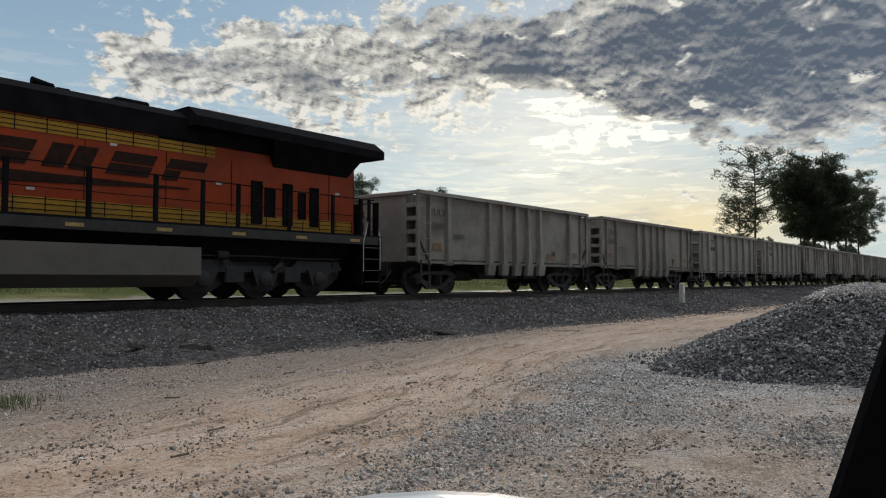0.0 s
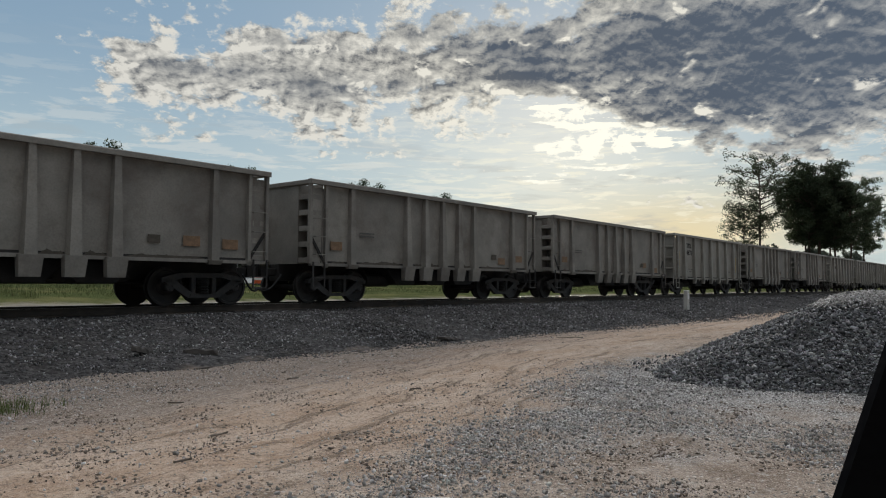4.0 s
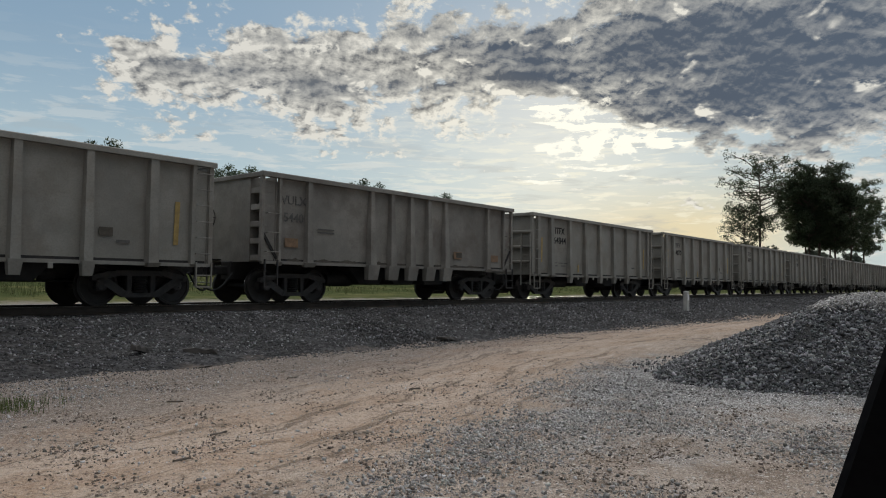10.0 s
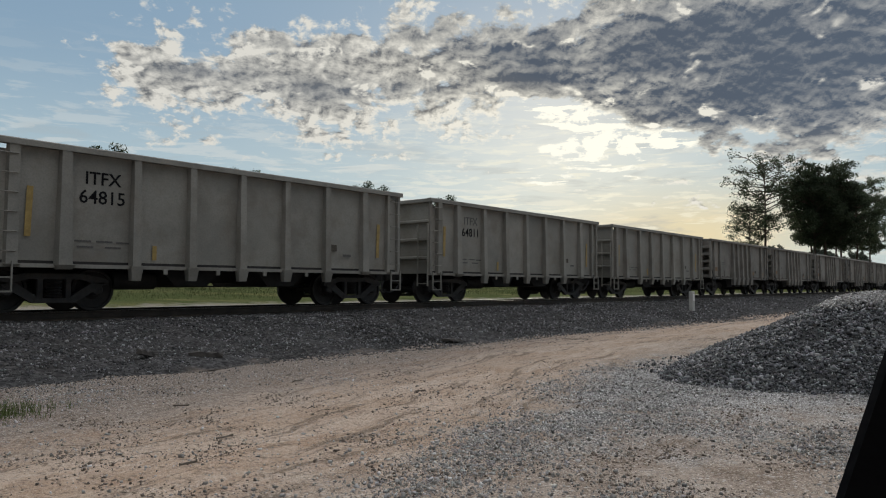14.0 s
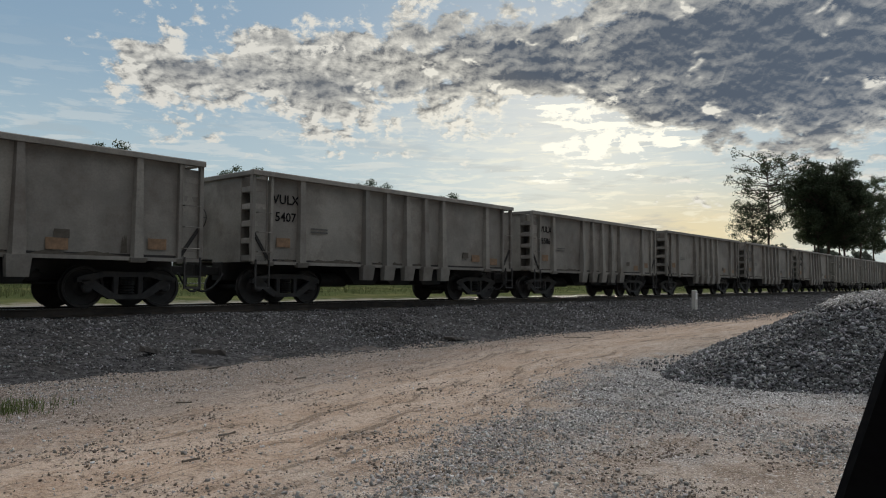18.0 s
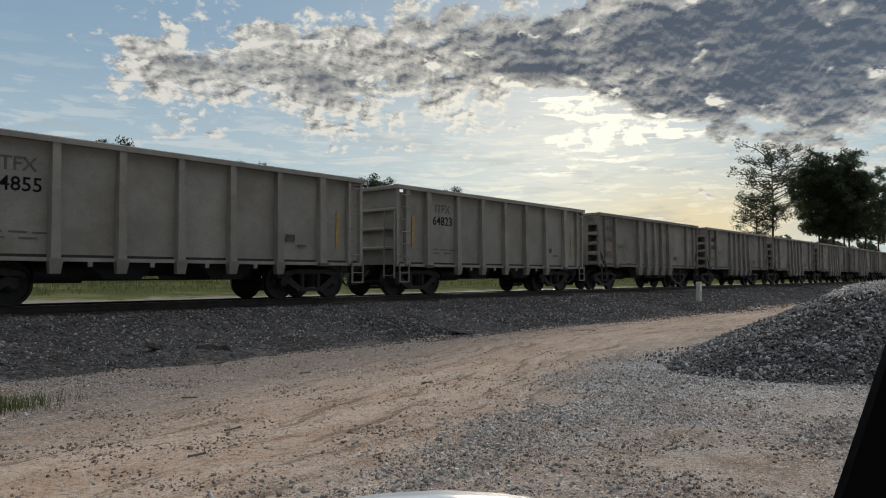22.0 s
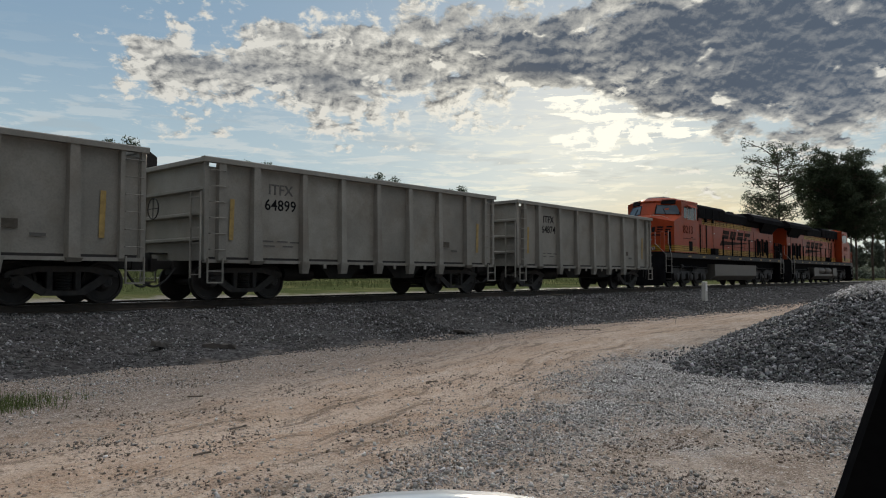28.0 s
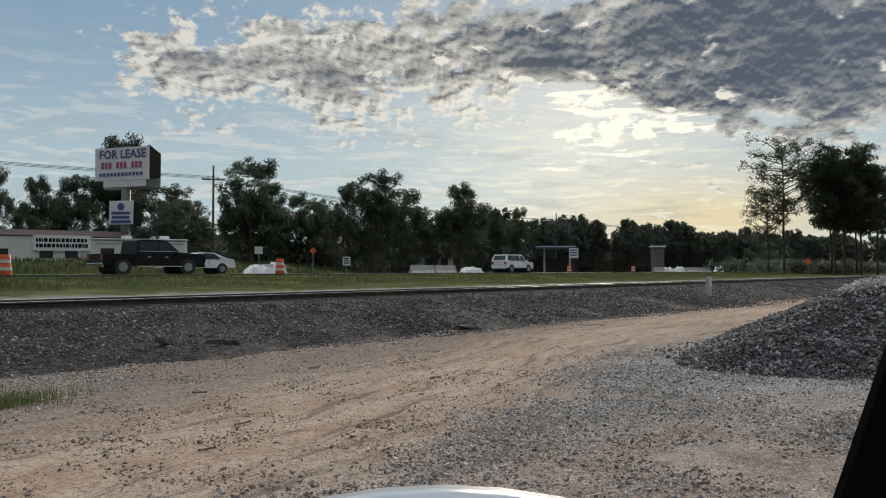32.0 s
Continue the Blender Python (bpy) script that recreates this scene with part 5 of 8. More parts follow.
def gondola(index, kind, mark, number, ink, dirty=0):
    label = {"I": "pale grey open-top gondola wagon with broad side ribs", "V": "weathered grey gondola wagon with stepped ends"}[kind]
    if dirty:
        label = "weathered grey gondola wagon with dark rust streaks"
    w = base("gondola_wagon", label, "freight wagon", "wagons of the train")
    if kind not in PROTO:
        PROTO[kind] = gondola_proto(kind)
    for name, data, at, lab in PROTO[kind]:
        part(name, data, None, w, lab, at)
    for s in (-1, 1):
        part("coupler", D_COUPLER, None, w, "", pose(0, 0, 0, 0, 0, 0 if s > 0 else 180))
    part("brake_hose", D_HOSE, None, w, "looped black brake hose", pose(0, 0, 0))
    part("brake_hose", D_HOSE, None, w, "", Matrix.Diagonal((-1, 1, 1, 1)))
    spins = []
    for x in (-4.2, 4.2):
        add_truck(w, x, spins)
    y = side_z() - 0.030
    rnd = random.Random(100 + index)
    small = M_FADED if ink < 0.5 else M_INK
    if kind == "I":
        if number:
            part("reporting_mark", text_data(mark, 0.38, small), None, w, "stencilled reporting mark", pose(-3.46, y + 0.026, 2.80))
            part("wagon_number", text_data(number, 0.40, M_INK if ink > 0.3 else M_FADED), None, w, "stencilled wagon number", pose(-3.46, y + 0.026, 2.40))
        for x, z in ((-3.85, 1.48), (-3.40, 1.48), (-2.98, 1.47), (-3.80, 1.36), (-3.22, 1.36)):
            part("stencil_line", D_LINE["I"], None, w, "", pose(x, y + 0.024, z))
        part("reflector_strip", D_STRIPE, None, w, "yellow reflective strip", pose(-4.92, y + 0.004, 2.0 + rnd.uniform(-.05, .05)))
        for x in (-2.05, -0.7, 1.95):
            if rnd.random() < 0.2:
                  part("reflector_strip", D_STRIPE_S, None, w, "", pose(x + rnd.uniform(-.3, .3), y - 0.003, 1.28))
        part("reflector_strip", D_STRIPE, None, w, "", pose(4.75, y + 0.004, 1.9))
        part("data_plate", D_DATA, None, w, "black data stencil", pose(3.05 + rnd.uniform(-.15, .1), y + 0.004, 1.62))
        part("data_lines", D_DATA_L, None, w, "", pose(3.5, y, 1.42))
    else:
        if number:
            part("reporting_mark", text_data(mark, 0.34, small), None, w, "stencilled reporting mark", pose(-4.63, y + 0.012, 2.74))
            part("wagon_number", text_data(number, 0.34, small), None, w, "stencilled wagon number", pose(-4.63, y + 0.012, 2.28))
        for z in (2.04, 1.95):
            part("stencil_line", D_LINE["V"], None, w, "", pose(-3.5, y, z))
        part("decal", D_DECAL, None, w, "faded orange decal", pose(-4.7, y + 0.004, 1.62))
        for x in (rnd.uniform(2.4, 3.6), 4.6):
            part("decal", D_DECAL, None, w, "", pose(x, y + 0.004, 1.42 + rnd.uniform(-.1, .15)))
        part("data_plate", D_DATA, None, w, "", pose(2.5 + rnd.uniform(0, .5), y, 1.55))
        for x in (-1.31, -0.44, 0.43, 1.29):
            if dirty or rnd.random() < 0.7:
                part("rust_streak", rnd.choice(D_STREAK), None, w, "dark dirt stain", pose(x, y + 0.018, 1.115))
        for x in (-2.94, 2.94):
            if dirty or rnd.random() < 0.6:
                part("rust_streak", rnd.choice(D_STREAK_L), None, w, "", pose(x, y + 0.018, 1.115))
        if dirty:
            for x in (-3.9, -3.2, -2.1, -1.5, -0.66, 0.2, 1.08, 2.6, 3.85):
                part("rust_streak", rnd.choice(D_RUN), None, w, "tall dark rust run", pose(x, y + 0.016, 1.115 + rnd.uniform(0, .12)))
        part("rust_streak", D_STREAK[index % 5], None, w, "", pose(-4.62, y + 0.018, 1.115))
    TRAIN.append((w, index * PITCH + PITCH / 2))
    SPIN.append((spins, index * PITCH + PITCH / 2))
    return w


MARKS = {0: ("V", "5589"), 1: ("V", "5384"), 2: ("I", "64860"), 3: ("I", "64896"), 4: ("V", "5501"), 5: ("V", ""), 6: ("V", ""), 7: ("I", "64870"), 8: ("V", ""), 9: ("V", "5388"),
         10: ("I", "64888"), 11: ("I", "64841"), 12: ("I", "64821"), 13: ("V", "5440"), 14: ("I", "64844"), 15: ("I", "64870"), 16: ("I", "64809"), 17: ("I", "64891"), 18: ("I", "64815"), 19: ("I", "64811"),
         20: ("I", ""), 21: ("V", ""), 22: ("V", ""), 23: ("V", "5131"), 24: ("V", "5407"), 25: ("V", "5586"), 26: ("V", ""), 27: ("V", "5575"), 28: ("V", "5490"), 29: ("I", "64855"),
         30: ("I", "64823"), 31: ("V", "5451"), 32: ("V", "5356"), 33: ("V", ""), 34: ("V", "5476"), 35: ("V", ""), 36: ("V", ""), 37: ("I", "64853"), 38: ("I", "64899"), 39: ("I", "64874")}


# ---- locomotives; built with the nose towards +x ----
def hood_prism(x0, x1, w, z0, z1, c=0.08):
    return Mesh().prism([(-w, z0), (w, z0), (w, z1 - c), (w - c * 1.3, z1), (-w + c * 1.3, z1), (-w, z1 - c)], x0, x1, "yz")


def slanted(x, z, w, h, lean=0.28):
    return [(x, z), (x + w, z), (x + w + lean * h, z + h), (x + lean * h, z + h)]


LOCO_PARTS = []


def loco_proto():
    out = []

    def add(name, m, material, at=pose(0, 0, 0), label="", smooth=False):
        out.append((name, m.data(name, material, smooth), at, label))

    HW = 1.02                                                   # half width of the hood
    flip = pose(0, 0, 0, 0, 0, 180)
    # frame and walkway
    add("underframe", Mesh().box(-10.0, 9.9, -1.0, 1.0, 1.15, 1.72, 0.03), M_BLACK)
    add("walkway", Mesh().box(-10.15, 10.1, -1.5, 1.5, 1.78, 1.84, 0.01), M_BLACK)
    for s in (-1, 1):
        add("side_sill", Mesh().box(-10.1, 10.05, s * 1.44, s * 1.5, 1.55, 1.80, 0.012), M_GRIME)
    for c in (-6.15, 6.15):
        add("bolster", Mesh().box(c - 2.7, c + 2.7, -0.62, 0.62, 0.62, 1.17, 0.04), M_UNDER)
        for a in (-1.3, 0.55, 1.35):
            add("traction_motor", Mesh().box(c + a - 0.42, c + a + 0.42, -0.55, 0.55, 0.24, 0.64, 0.08), M_UNDER)
        for s in (-1, 1):
            add("skirt_plate", Mesh().box(c - 2.9, c + 2.9, s * 1.02, s * 1.06, 0.98, 1.56), M_BLACK)
    # long hood in three lengths
    add("engine_hood", hood_prism(-3.0, 5.7, HW, 1.84, 4.30), M_ORANGE)
    add("radiator_hood", hood_prism(-9.5, -3.0, HW, 1.84, 4.22), M_ORANGE)
    add("dynamic_brake_housing", hood_prism(0.5, 5.9, HW + 0.14, 3.93, 4.70, 0.14), M_BLACK)
    add("hood_roof", hood_prism(-4.0, 0.5, HW + 0.05, 3.90, 4.60, 0.18), M_BLACK)
    for s in (-1, 1):
        for x in (0.6, 1.66, 2.72, 3.78, 4.84):
            m = Mesh().box(x, x + 0.96, s * (HW + 0.135), s * (HW + 0.155), 4.0, 4.52)
            for k in range(5):
                m.box(x + 0.06, x + 0.90, s * (HW + 0.15), s * (HW + 0.17), 4.05 + 0.09 * k, 4.09 + 0.09 * k)
            add("grille_panel", m, M_BLACK, label="louvred dark grille panel")
        for x in (2.3, 3.4, 4.7):
            add("bracket", Mesh().box(x, x + 0.14, s * HW, s * (HW + 0.12), 3.72, 3.94, 0.01), M_BLACK)
    for s in (-1, 1):
        add("black_band", Mesh().box(-9.4, -3.2, s * (HW + 0.012), s * (HW + 0.03), 3.85, 4.2), M_BLACK)
    m = Mesh().add([(-10.3, -1.52, 4.20), (-10.3, 1.52, 4.18), (-10.3, 1.52, 4.42), (-10.3, -1.52, 4.42), (-10.3, -1.1, 4.72), (-10.3, 1.1, 4.72),
                    (-3.9, -1.46, 4.22), (-3.9, 1.46, 4.22), (-3.9, 1.46, 4.46), (-3.9, -1.46, 4.46), (-3.9, -1.1, 4.72), (-3.9, 1.1, 4.72)],
                   [(0, 1, 2, 5, 4, 3), (6, 9, 10, 11, 8, 7), (0, 6, 7, 1), (0, 3, 9, 6), (1, 7, 8, 2), (3, 4, 10, 9), (2, 8, 11, 5), (4, 5, 11, 10)])
    add("radiator_wing", m, M_BLACK, label="wide overhanging radiator housing")
    for s in (-1, 1):
        q = [(-9.2, 3.55), (-6.5, 3.55), (-6.2, 4.2), (-9.6, 4.2)]
        v = [(x, s * (HW + 0.01 if z < 4 else 1.45), z) for x, z in q] + [(x, s * 0.9, z) for x, z in q]
        add("radiator_intake", Mesh().add(v, [(0, 1, 2, 3), (4, 7, 6, 5), (0, 4, 5, 1), (1, 5, 6, 2), (2, 6, 7, 3), (3, 7, 4, 0)]), M_BLACK)
    add("radiator_fan_cover", Mesh().box(-7.2, -4.4, -1.0, 1.0, 4.72, 4.77, 0.015), M_CABROOF)
    add("exhaust_stack", Mesh().box(-3.3, -2.45, -0.4, 0.4, 4.6, 4.80, 0.04), M_BLACK)
    m = Mesh()
    for i in range(5):
        m.tube((-1.35 + 0.05 * i, -0.2 + 0.09 * i, 4.80 + 0.03 * (i % 2)), (-0.95 + 0.06 * i, -0.2 + 0.09 * i, 4.84), 0.04, 0.085, 8)
    m.box(-1.5, -1.2, -0.24, 0.25, 4.60, 4.78, 0.02)
    add("air_horn", m, M_BLACK, label="five-trumpet air horn")
    add("roof_walk", Mesh().box(-2.0, 2.0, -0.5, 0.5, 4.64, 4.68, 0.01), M_BLACK)
    # stripes with door seams
    for s in (-1, 1):
        y0, y1 = s * (HW + 0.004), s * (HW + 0.012)
        add("lower_stripe", Mesh().box(-9.4, 5.6, y0, y1, 1.88, 2.22), M_YELLOW)
        add("upper_stripe", Mesh().box(-4.7, 3.9, y0, y1, 3.57, 3.87), M_YELLOW)
        m = Mesh()
        for x in [-9.4 + 0.62 * i for i in range(24)]:
            m.box(x, x + 0.02, y0, s * (HW + 0.018), 1.9, 2.24)
            if -4.7 < x < 3.8:
                m.box(x, x + 0.02, y0, s * (HW + 0.018), 3.56, 3.88)
        for x in (-9.5, -8.5, -5.2, -3.4, -1.5, 0.4, 2.2, 3.9):
            m.box(x, x + 0.012, y0, s * (HW + 0.014), 2.24, 3.55)
        for z in (1.95, 2.07, 2.18, 3.64, 3.74, 3.84):
            m.box(-4.7 if z > 3 else -9.4, 3.9 if z > 3 else 5.6, y0, s * (HW + 0.018), z, z + 0.016)
        add("door_seam", m, M_BLACK)
        for x0, x1, z0, z1 in ((-6.14, -5.80, 1.98, 3.12), (-6.56, -6.22, 2.18, 2.95), (-7.15, -6.82, 1.98, 3.14), (-7.62, -7.36, 2.20, 2.94), (-8.09, -7.77, 2.0, 3.12)):
            m = Mesh().box(x0, x1, y0, s * (HW + 0.02), z0, z1)
            m.box(x0, x0 + 0.04, y0, s * (HW + 0.05), z0, z1, 0.008).box(x1 - 0.04, x1, y0, s * (HW + 0.05), z0, z1, 0.008).box(x0, x1, y0, s * (HW + 0.05), z1 - 0.04, z1, 0.008)
            add("louvre_door", m, M_BLACK)
        for k, (x, z) in enumerate(((-4.9, 2.9), (-0.5, 2.35), (-8.9, 3.0), (1.9, 3.1), (-2.2, 3.5))):
            add("notice_plate", Mesh().box(x, x + 0.16, y0, s * (HW + 0.012), z, z + 0.06), M_CONC, label="small pale notice")
        add("fuse_box", Mesh().box(2.1, 2.65, s * HW, s * (HW + 0.30), 1.86, 2.22, 0.02), M_BLACK)
        for x, z0, z1 in ((3.17, 1.95, 3.56), (4.11, 1.95, 3.56), (5.38, 2.25, 3.56)):
            add("door_gap", Mesh().box(x, x + 0.15, y0, s * (HW + 0.022), z0, z1), M_BLACK, label="dark gap between hood doors")
        # the emblem: slanted dark blocks over a long wedge
        m = Mesh()
        blocks = (((0.0, 2.88, 1.02, 0.24), (0.0, 3.16, 1.02, 0.24)), ((0.0, 2.88, 0.44, 0.52), (0.52, 2.88, 0.44, 0.52)), ((0.0, 2.88, 1.0, 0.24), (0.0, 3.16, 1.0, 0.24)), ((0.0, 2.88, 0.40, 0.24), (0.0, 3.16, 1.0, 0.24)))
        for i, glyph in enumerate(blocks):
            x = -4.10 + 1.33 * i if s < 0 else 0.72 - 1.33 * i
            for bx, bz, bw, bh in glyph:
                q = slanted(bx + 0.45 * (bz - 2.88), bz, bw, bh, 0.45)
                add("emblem_block", Mesh().prism([(x - s * px, pz) for px, pz in q], s * (HW + 0.004), s * (HW + 0.016)), M_EMBLEM)
        m = Mesh()
        m.prism([(-4.45, 2.44), (-4.2, 2.74), (0.45, 2.72), (0.45, 2.69)] if s < 0 else [(1.1, 2.44), (0.85, 2.74), (-4.0, 2.73), (-4.0, 2.70)], s * (HW + 0.004), s * (HW + 0.016))
        add("emblem_wedge", m, M_EMBLEM, label="long dark wedge under the emblem")
    # cab
    add("cab", Mesh().prism([(5.9, -1.53), (8.05, -1.53), (8.05, 1.53), (5.9, 1.53)], 1.84, 4.56, "xy"), M_ORANGE)
    eaves = [(5.88, -1.56), (7.78, -1.53), (8.64, -0.36), (8.64, 0.36), (7.78, 1.53), (5.88, 1.56)]
    crown = [(5.95, -1.0), (7.6, -0.95), (8.3, -0.3), (8.3, 0.3), (7.6, 0.95), (5.95, 1.0)]
    n = len(eaves)
    m = Mesh()
    m.v = [(x, y, 4.565) for x, y in eaves] + [(x, y, 4.63) for x, y in eaves] + [(x, y, 4.80) for x, y in crown]
    m.f = [tuple(range(n))[::-1], tuple(range(2 * n, 3 * n))] + [(k * n + i, k * n + (i + 1) % n, (k + 1) * n + (i + 1) % n, (k + 1) * n + i) for k in (0, 1) for i in range(n)]
    add("cab_roof", m, M_ORANGE, label="orange cab roof")
    add("roof_unit", Mesh().box(7.1, 7.8, -0.5, 0.5, 4.78, 4.92, 0.03), M_CONC, label="pale air conditioner on the roof")
    for s in (-1, 1):
        add("sun_visor", Mesh().add([(6.3, s * 1.53, 4.44), (7.3, s * 1.53, 4.44), (7.3, s * 1.74, 4.30), (6.3, s * 1.74, 4.30), (6.3, s * 1.53, 4.42), (7.3, s * 1.53, 4.42), (7.3, s * 1.74, 4.28), (6.3, s * 1.74, 4.28)],
                                    [(0, 1, 2, 3), (7, 6, 5, 4), (0, 4, 5, 1), (1, 5, 6, 2), (2, 6, 7, 3), (3, 7, 4, 0)]), M_ORANGE)
        for x0, x1 in ((6.0, 6.26), (6.37, 6.86), (6.93, 7.23), (7.32, 7.73)):
            add("cab_window", Mesh().box(x0, x1, s * 1.50, s * 1.537, 3.68, 4.32, 0.01), M_GLASS)
        m = Mesh()
        for x in (6.33, 6.88, 7.25):
            m.box(x, x + 0.04, s * 1.52, s * 1.545, 3.66, 4.30)
        m.box(6.33, 7.29, s * 1.52, s * 1.545, 3.64, 3.68)
        add("window_frame", m, M_RAILW)
        add("cab_stripe", Mesh().box(5.92, 9.0, s * 1.53, s * 1.538, 1.89, 2.22), M_YELLOW)
        m = Mesh()
        for z in (1.96, 2.07, 2.17):
            m.box(5.92, 9.0, s * 1.53, s * 1.542, z, z + 0.016)
        m.box(6.2, 7.9, s * 1.53, s * 1.541, 2.60, 2.62)
        m.box(6.55, 6.75, s * 1.53, s * 1.541, 2.68, 2.71)
        add("pinstripe", m, M_BLACK)
        add("cab_step_recess", Mesh().box(6.6, 7.09, s * 1.52, s * 1.541, 1.95, 2.47), M_BLACK)
    # nose: wide, with raked corners; the windscreens stand over it in a shallow vee
    low = [(8.05, -1.53), (9.0, -1.53), (9.72, -0.6), (9.72, 0.6), (9.0, 1.53), (8.05, 1.53)]
    tops = [3.80, 3.44, 3.66, 3.66, 3.44, 3.80]
    m = Mesh()
    m.v = [(x, y, 1.84) for x, y in low] + [(x, y, z) for (x, y), z in zip(low, tops)] + [(8.95, -0.35, 3.84), (8.95, 0.35, 3.84)]
    m.f = [(0, 1, 7, 6), (1, 2, 8, 7), (2, 3, 9, 8), (3, 4, 10, 9), (4, 5, 11, 10), (6, 7, 12), (7, 8, 12), (8, 9, 13, 12), (9, 10, 13), (10, 11, 13), (6, 12, 13, 11)]
    add("nose", m, M_ORANGE)
    m = Mesh()
    m.v = [(8.05, -1.53, 3.80), (8.95, -0.35, 3.84), (8.95, 0.35, 3.84), (8.05, 1.53, 3.80), (7.75, -1.53, 4.57), (8.6, -0.35, 4.57), (8.6, 0.35, 4.57), (7.75, 1.53, 4.57)]
    m.f = [(0, 1, 5, 4), (1, 2, 6, 5), (2, 3, 7, 6), (0, 3, 2, 1), (4, 5, 6, 7)]
    add("cab_front", m, M_ORANGE)
    for s in (-1, 1):
        a, b, c, d = Vector((8.05, s * 1.53, 3.80)), Vector((8.95, s * 0.35, 3.84)), Vector((8.6, s * 0.35, 4.57)), Vector((7.75, s * 1.53, 4.57))
        nrm = (b - a).cross(d - a).normalized() * (1 if s < 0 else -1)

        def at_(u, v, o):
            return a.lerp(b, u).lerp(d.lerp(c, u), v) + nrm * o

        def plate(u0, u1, v0, v1, o0, o1):
            v = [at_(u, v, o) for o in (o0, o1) for u, v in ((u0, v0), (u1, v0), (u1, v1), (u0, v1))]
            return Mesh().add(v, [(0, 3, 2, 1), (4, 5, 6, 7), (0, 1, 5, 4), (1, 2, 6, 5), (2, 3, 7, 6), (3, 0, 4, 7)])

        add("windscreen_gasket", plate(0.06, 0.96, 0.06, 0.76, 0.002, 0.008), M_BLACK)
        add("windscreen", plate(0.10, 0.92, 0.10, 0.72, 0.009, 0.016), M_GLASS_SKY)
        add("number_board", plate(0.28, 0.80, 0.82, 1.14, -0.02, 0.05), M_BLACK)
        add("wiper", Mesh().pipe([tuple(at_(0.55, 0.05, 0.03)), tuple(at_(0.70, 0.5, 0.03))], 0.012, 5), M_BLACK)
        # stripes and emblem on the raked corner
        e, g = Vector((9.0, s * 1.53, 0)), Vector((9.72, s * 0.6, 0))
        out_ = Vector((0.93, s * 0.72, 0)).normalized()

        def corner(u0, u1, z0, z1, lean, o):
            v = [e.lerp(g, u) + Vector((0, 0, z)) + out_ * k for k in (0.002, o) for u, z in ((u0, z0), (u1, z0), (u1 - lean, z1), (u0 - lean, z1))]
            return v, [(0, 3, 2, 1), (4, 5, 6, 7), (0, 1, 5, 4), (1, 2, 6, 5), (2, 3, 7, 6), (3, 0, 4, 7)]

        add("nose_stripe", Mesh().add(*corner(0.0, 1.0, 1.89, 2.22, 0, 0.008)), M_YELLOW)
        m = Mesh()
        for z in (1.96, 2.07, 2.17):
            m.add(*corner(0.0, 1.0, z, z + 0.016, 0, 0.012))
        add("nose_pinstripe", m, M_BLACK)
        for u0, u1, z0, z1 in ((0.10, 0.36, 3.12, 3.20), (0.18, 0.40, 2.98, 3.05), (0.28, 0.42, 2.86, 2.96), (0.50, 0.76, 3.10, 3.18), (0.52, 0.78, 2.98, 3.04), (0.55, 0.80, 2.86, 2.93), (0.86, 1.0, 2.86, 3.16), (0.35, 1.0, 2.70, 2.77)):
            add("nose_emblem_block", Mesh().add(*corner(u0, u1, z0, z1, 0.03, 0.010)), M_INK)
        add("ditch_light", Mesh().turned((9.80, s * 0.75, 2.02), (1, 0, 0), [(0.10, -0.1), (0.10, 0.04), (0.07, 0.05), (0.0, 0.03)], 12), M_CHROME)
    add("headlight_panel", Mesh().box(9.72, 9.745, -0.16, 0.16, 3.00, 3.60, 0.01), M_BLACK)
    for z in (3.18, 3.42):
        add("headlight", Mesh().turned((9.745, 0, z), (1, 0, 0), [(0.10, 0), (0.10, 0.04), (0.07, 0.05), (0.0, 0.03)], 14), M_CHROME)
    for s in (-1, 1):
        add("nose_grab", Mesh().pipe([(8.95, s * 1.2, 3.62), (9.2, s * 1.0, 3.74), (9.62, s * 0.5, 3.78)], 0.014, 5), M_RAILW)
    # platforms, steps, pilots at both ends
    for e, x in ((1, 10.05), (-1, -10.1)):
        add("pilot", Mesh().prism([(x, -1.5), (x + e * 0.12, -1.5), (x + e * 0.2, 0), (x + e * 0.12, 1.5), (x, 1.5)], 0.22, 1.8, "xy"), M_BLACK)
        add("plow", Mesh().prism([(x + e * 0.1, -1.4), (x + e * 0.45, 0), (x + e * 0.1, 1.4)], 0.12, 0.62, "xy"), M_BLACK)
        m = Mesh().box(x + e * 0.1, x + e * 0.75, -0.1, 0.1, 0.76, 0.98, 0.02).box(x + e * 0.72, x + e * 1.08, -0.16, 0.16, 0.72, 1.03, 0.03)
        add("coupler", m, M_UNDER)
        for s in (-1, 1):
            m = Mesh()
            for i in range(4):
                z = 0.42 + 0.34 * i
                m.box(x - e * 0.62, x + e * 0.02, s * 1.12, s * 1.52, z, z + 0.04)
            add("step", m, M_BLACK)
            for i in range(4):
                add("step_edge", Mesh().box(x - e * 0.60, x, s * 1.525, s * 1.535, 0.435 + 0.34 * i, 0.455 + 0.34 * i), M_TANK, label="worn step edging")
            for bent in ([(x - e * 0.68, s * 1.54, 0.75), (x - e * 0.68, s * 1.54, 1.65), (x - e * 0.42, s * 1.48, 2.3), (x - e * 0.42, s * 1.48, 2.92)],
                         [(x + e * 0.02, s * 1.54, 0.80), (x + e * 0.02, s * 1.54, 1.72), (x + e * 0.32, s * 1.1, 2.25), (x + e * 0.32, s * 1.1, 2.85)]):
                add("step_handrail", Mesh().sweep(bent, 0.014, 7), M_RAILW, label="pale bent handrail at the steps")
        m = Mesh().pipe([(x, -1.4, 2.85), (x, 1.4, 2.85)], 0.018, 6)
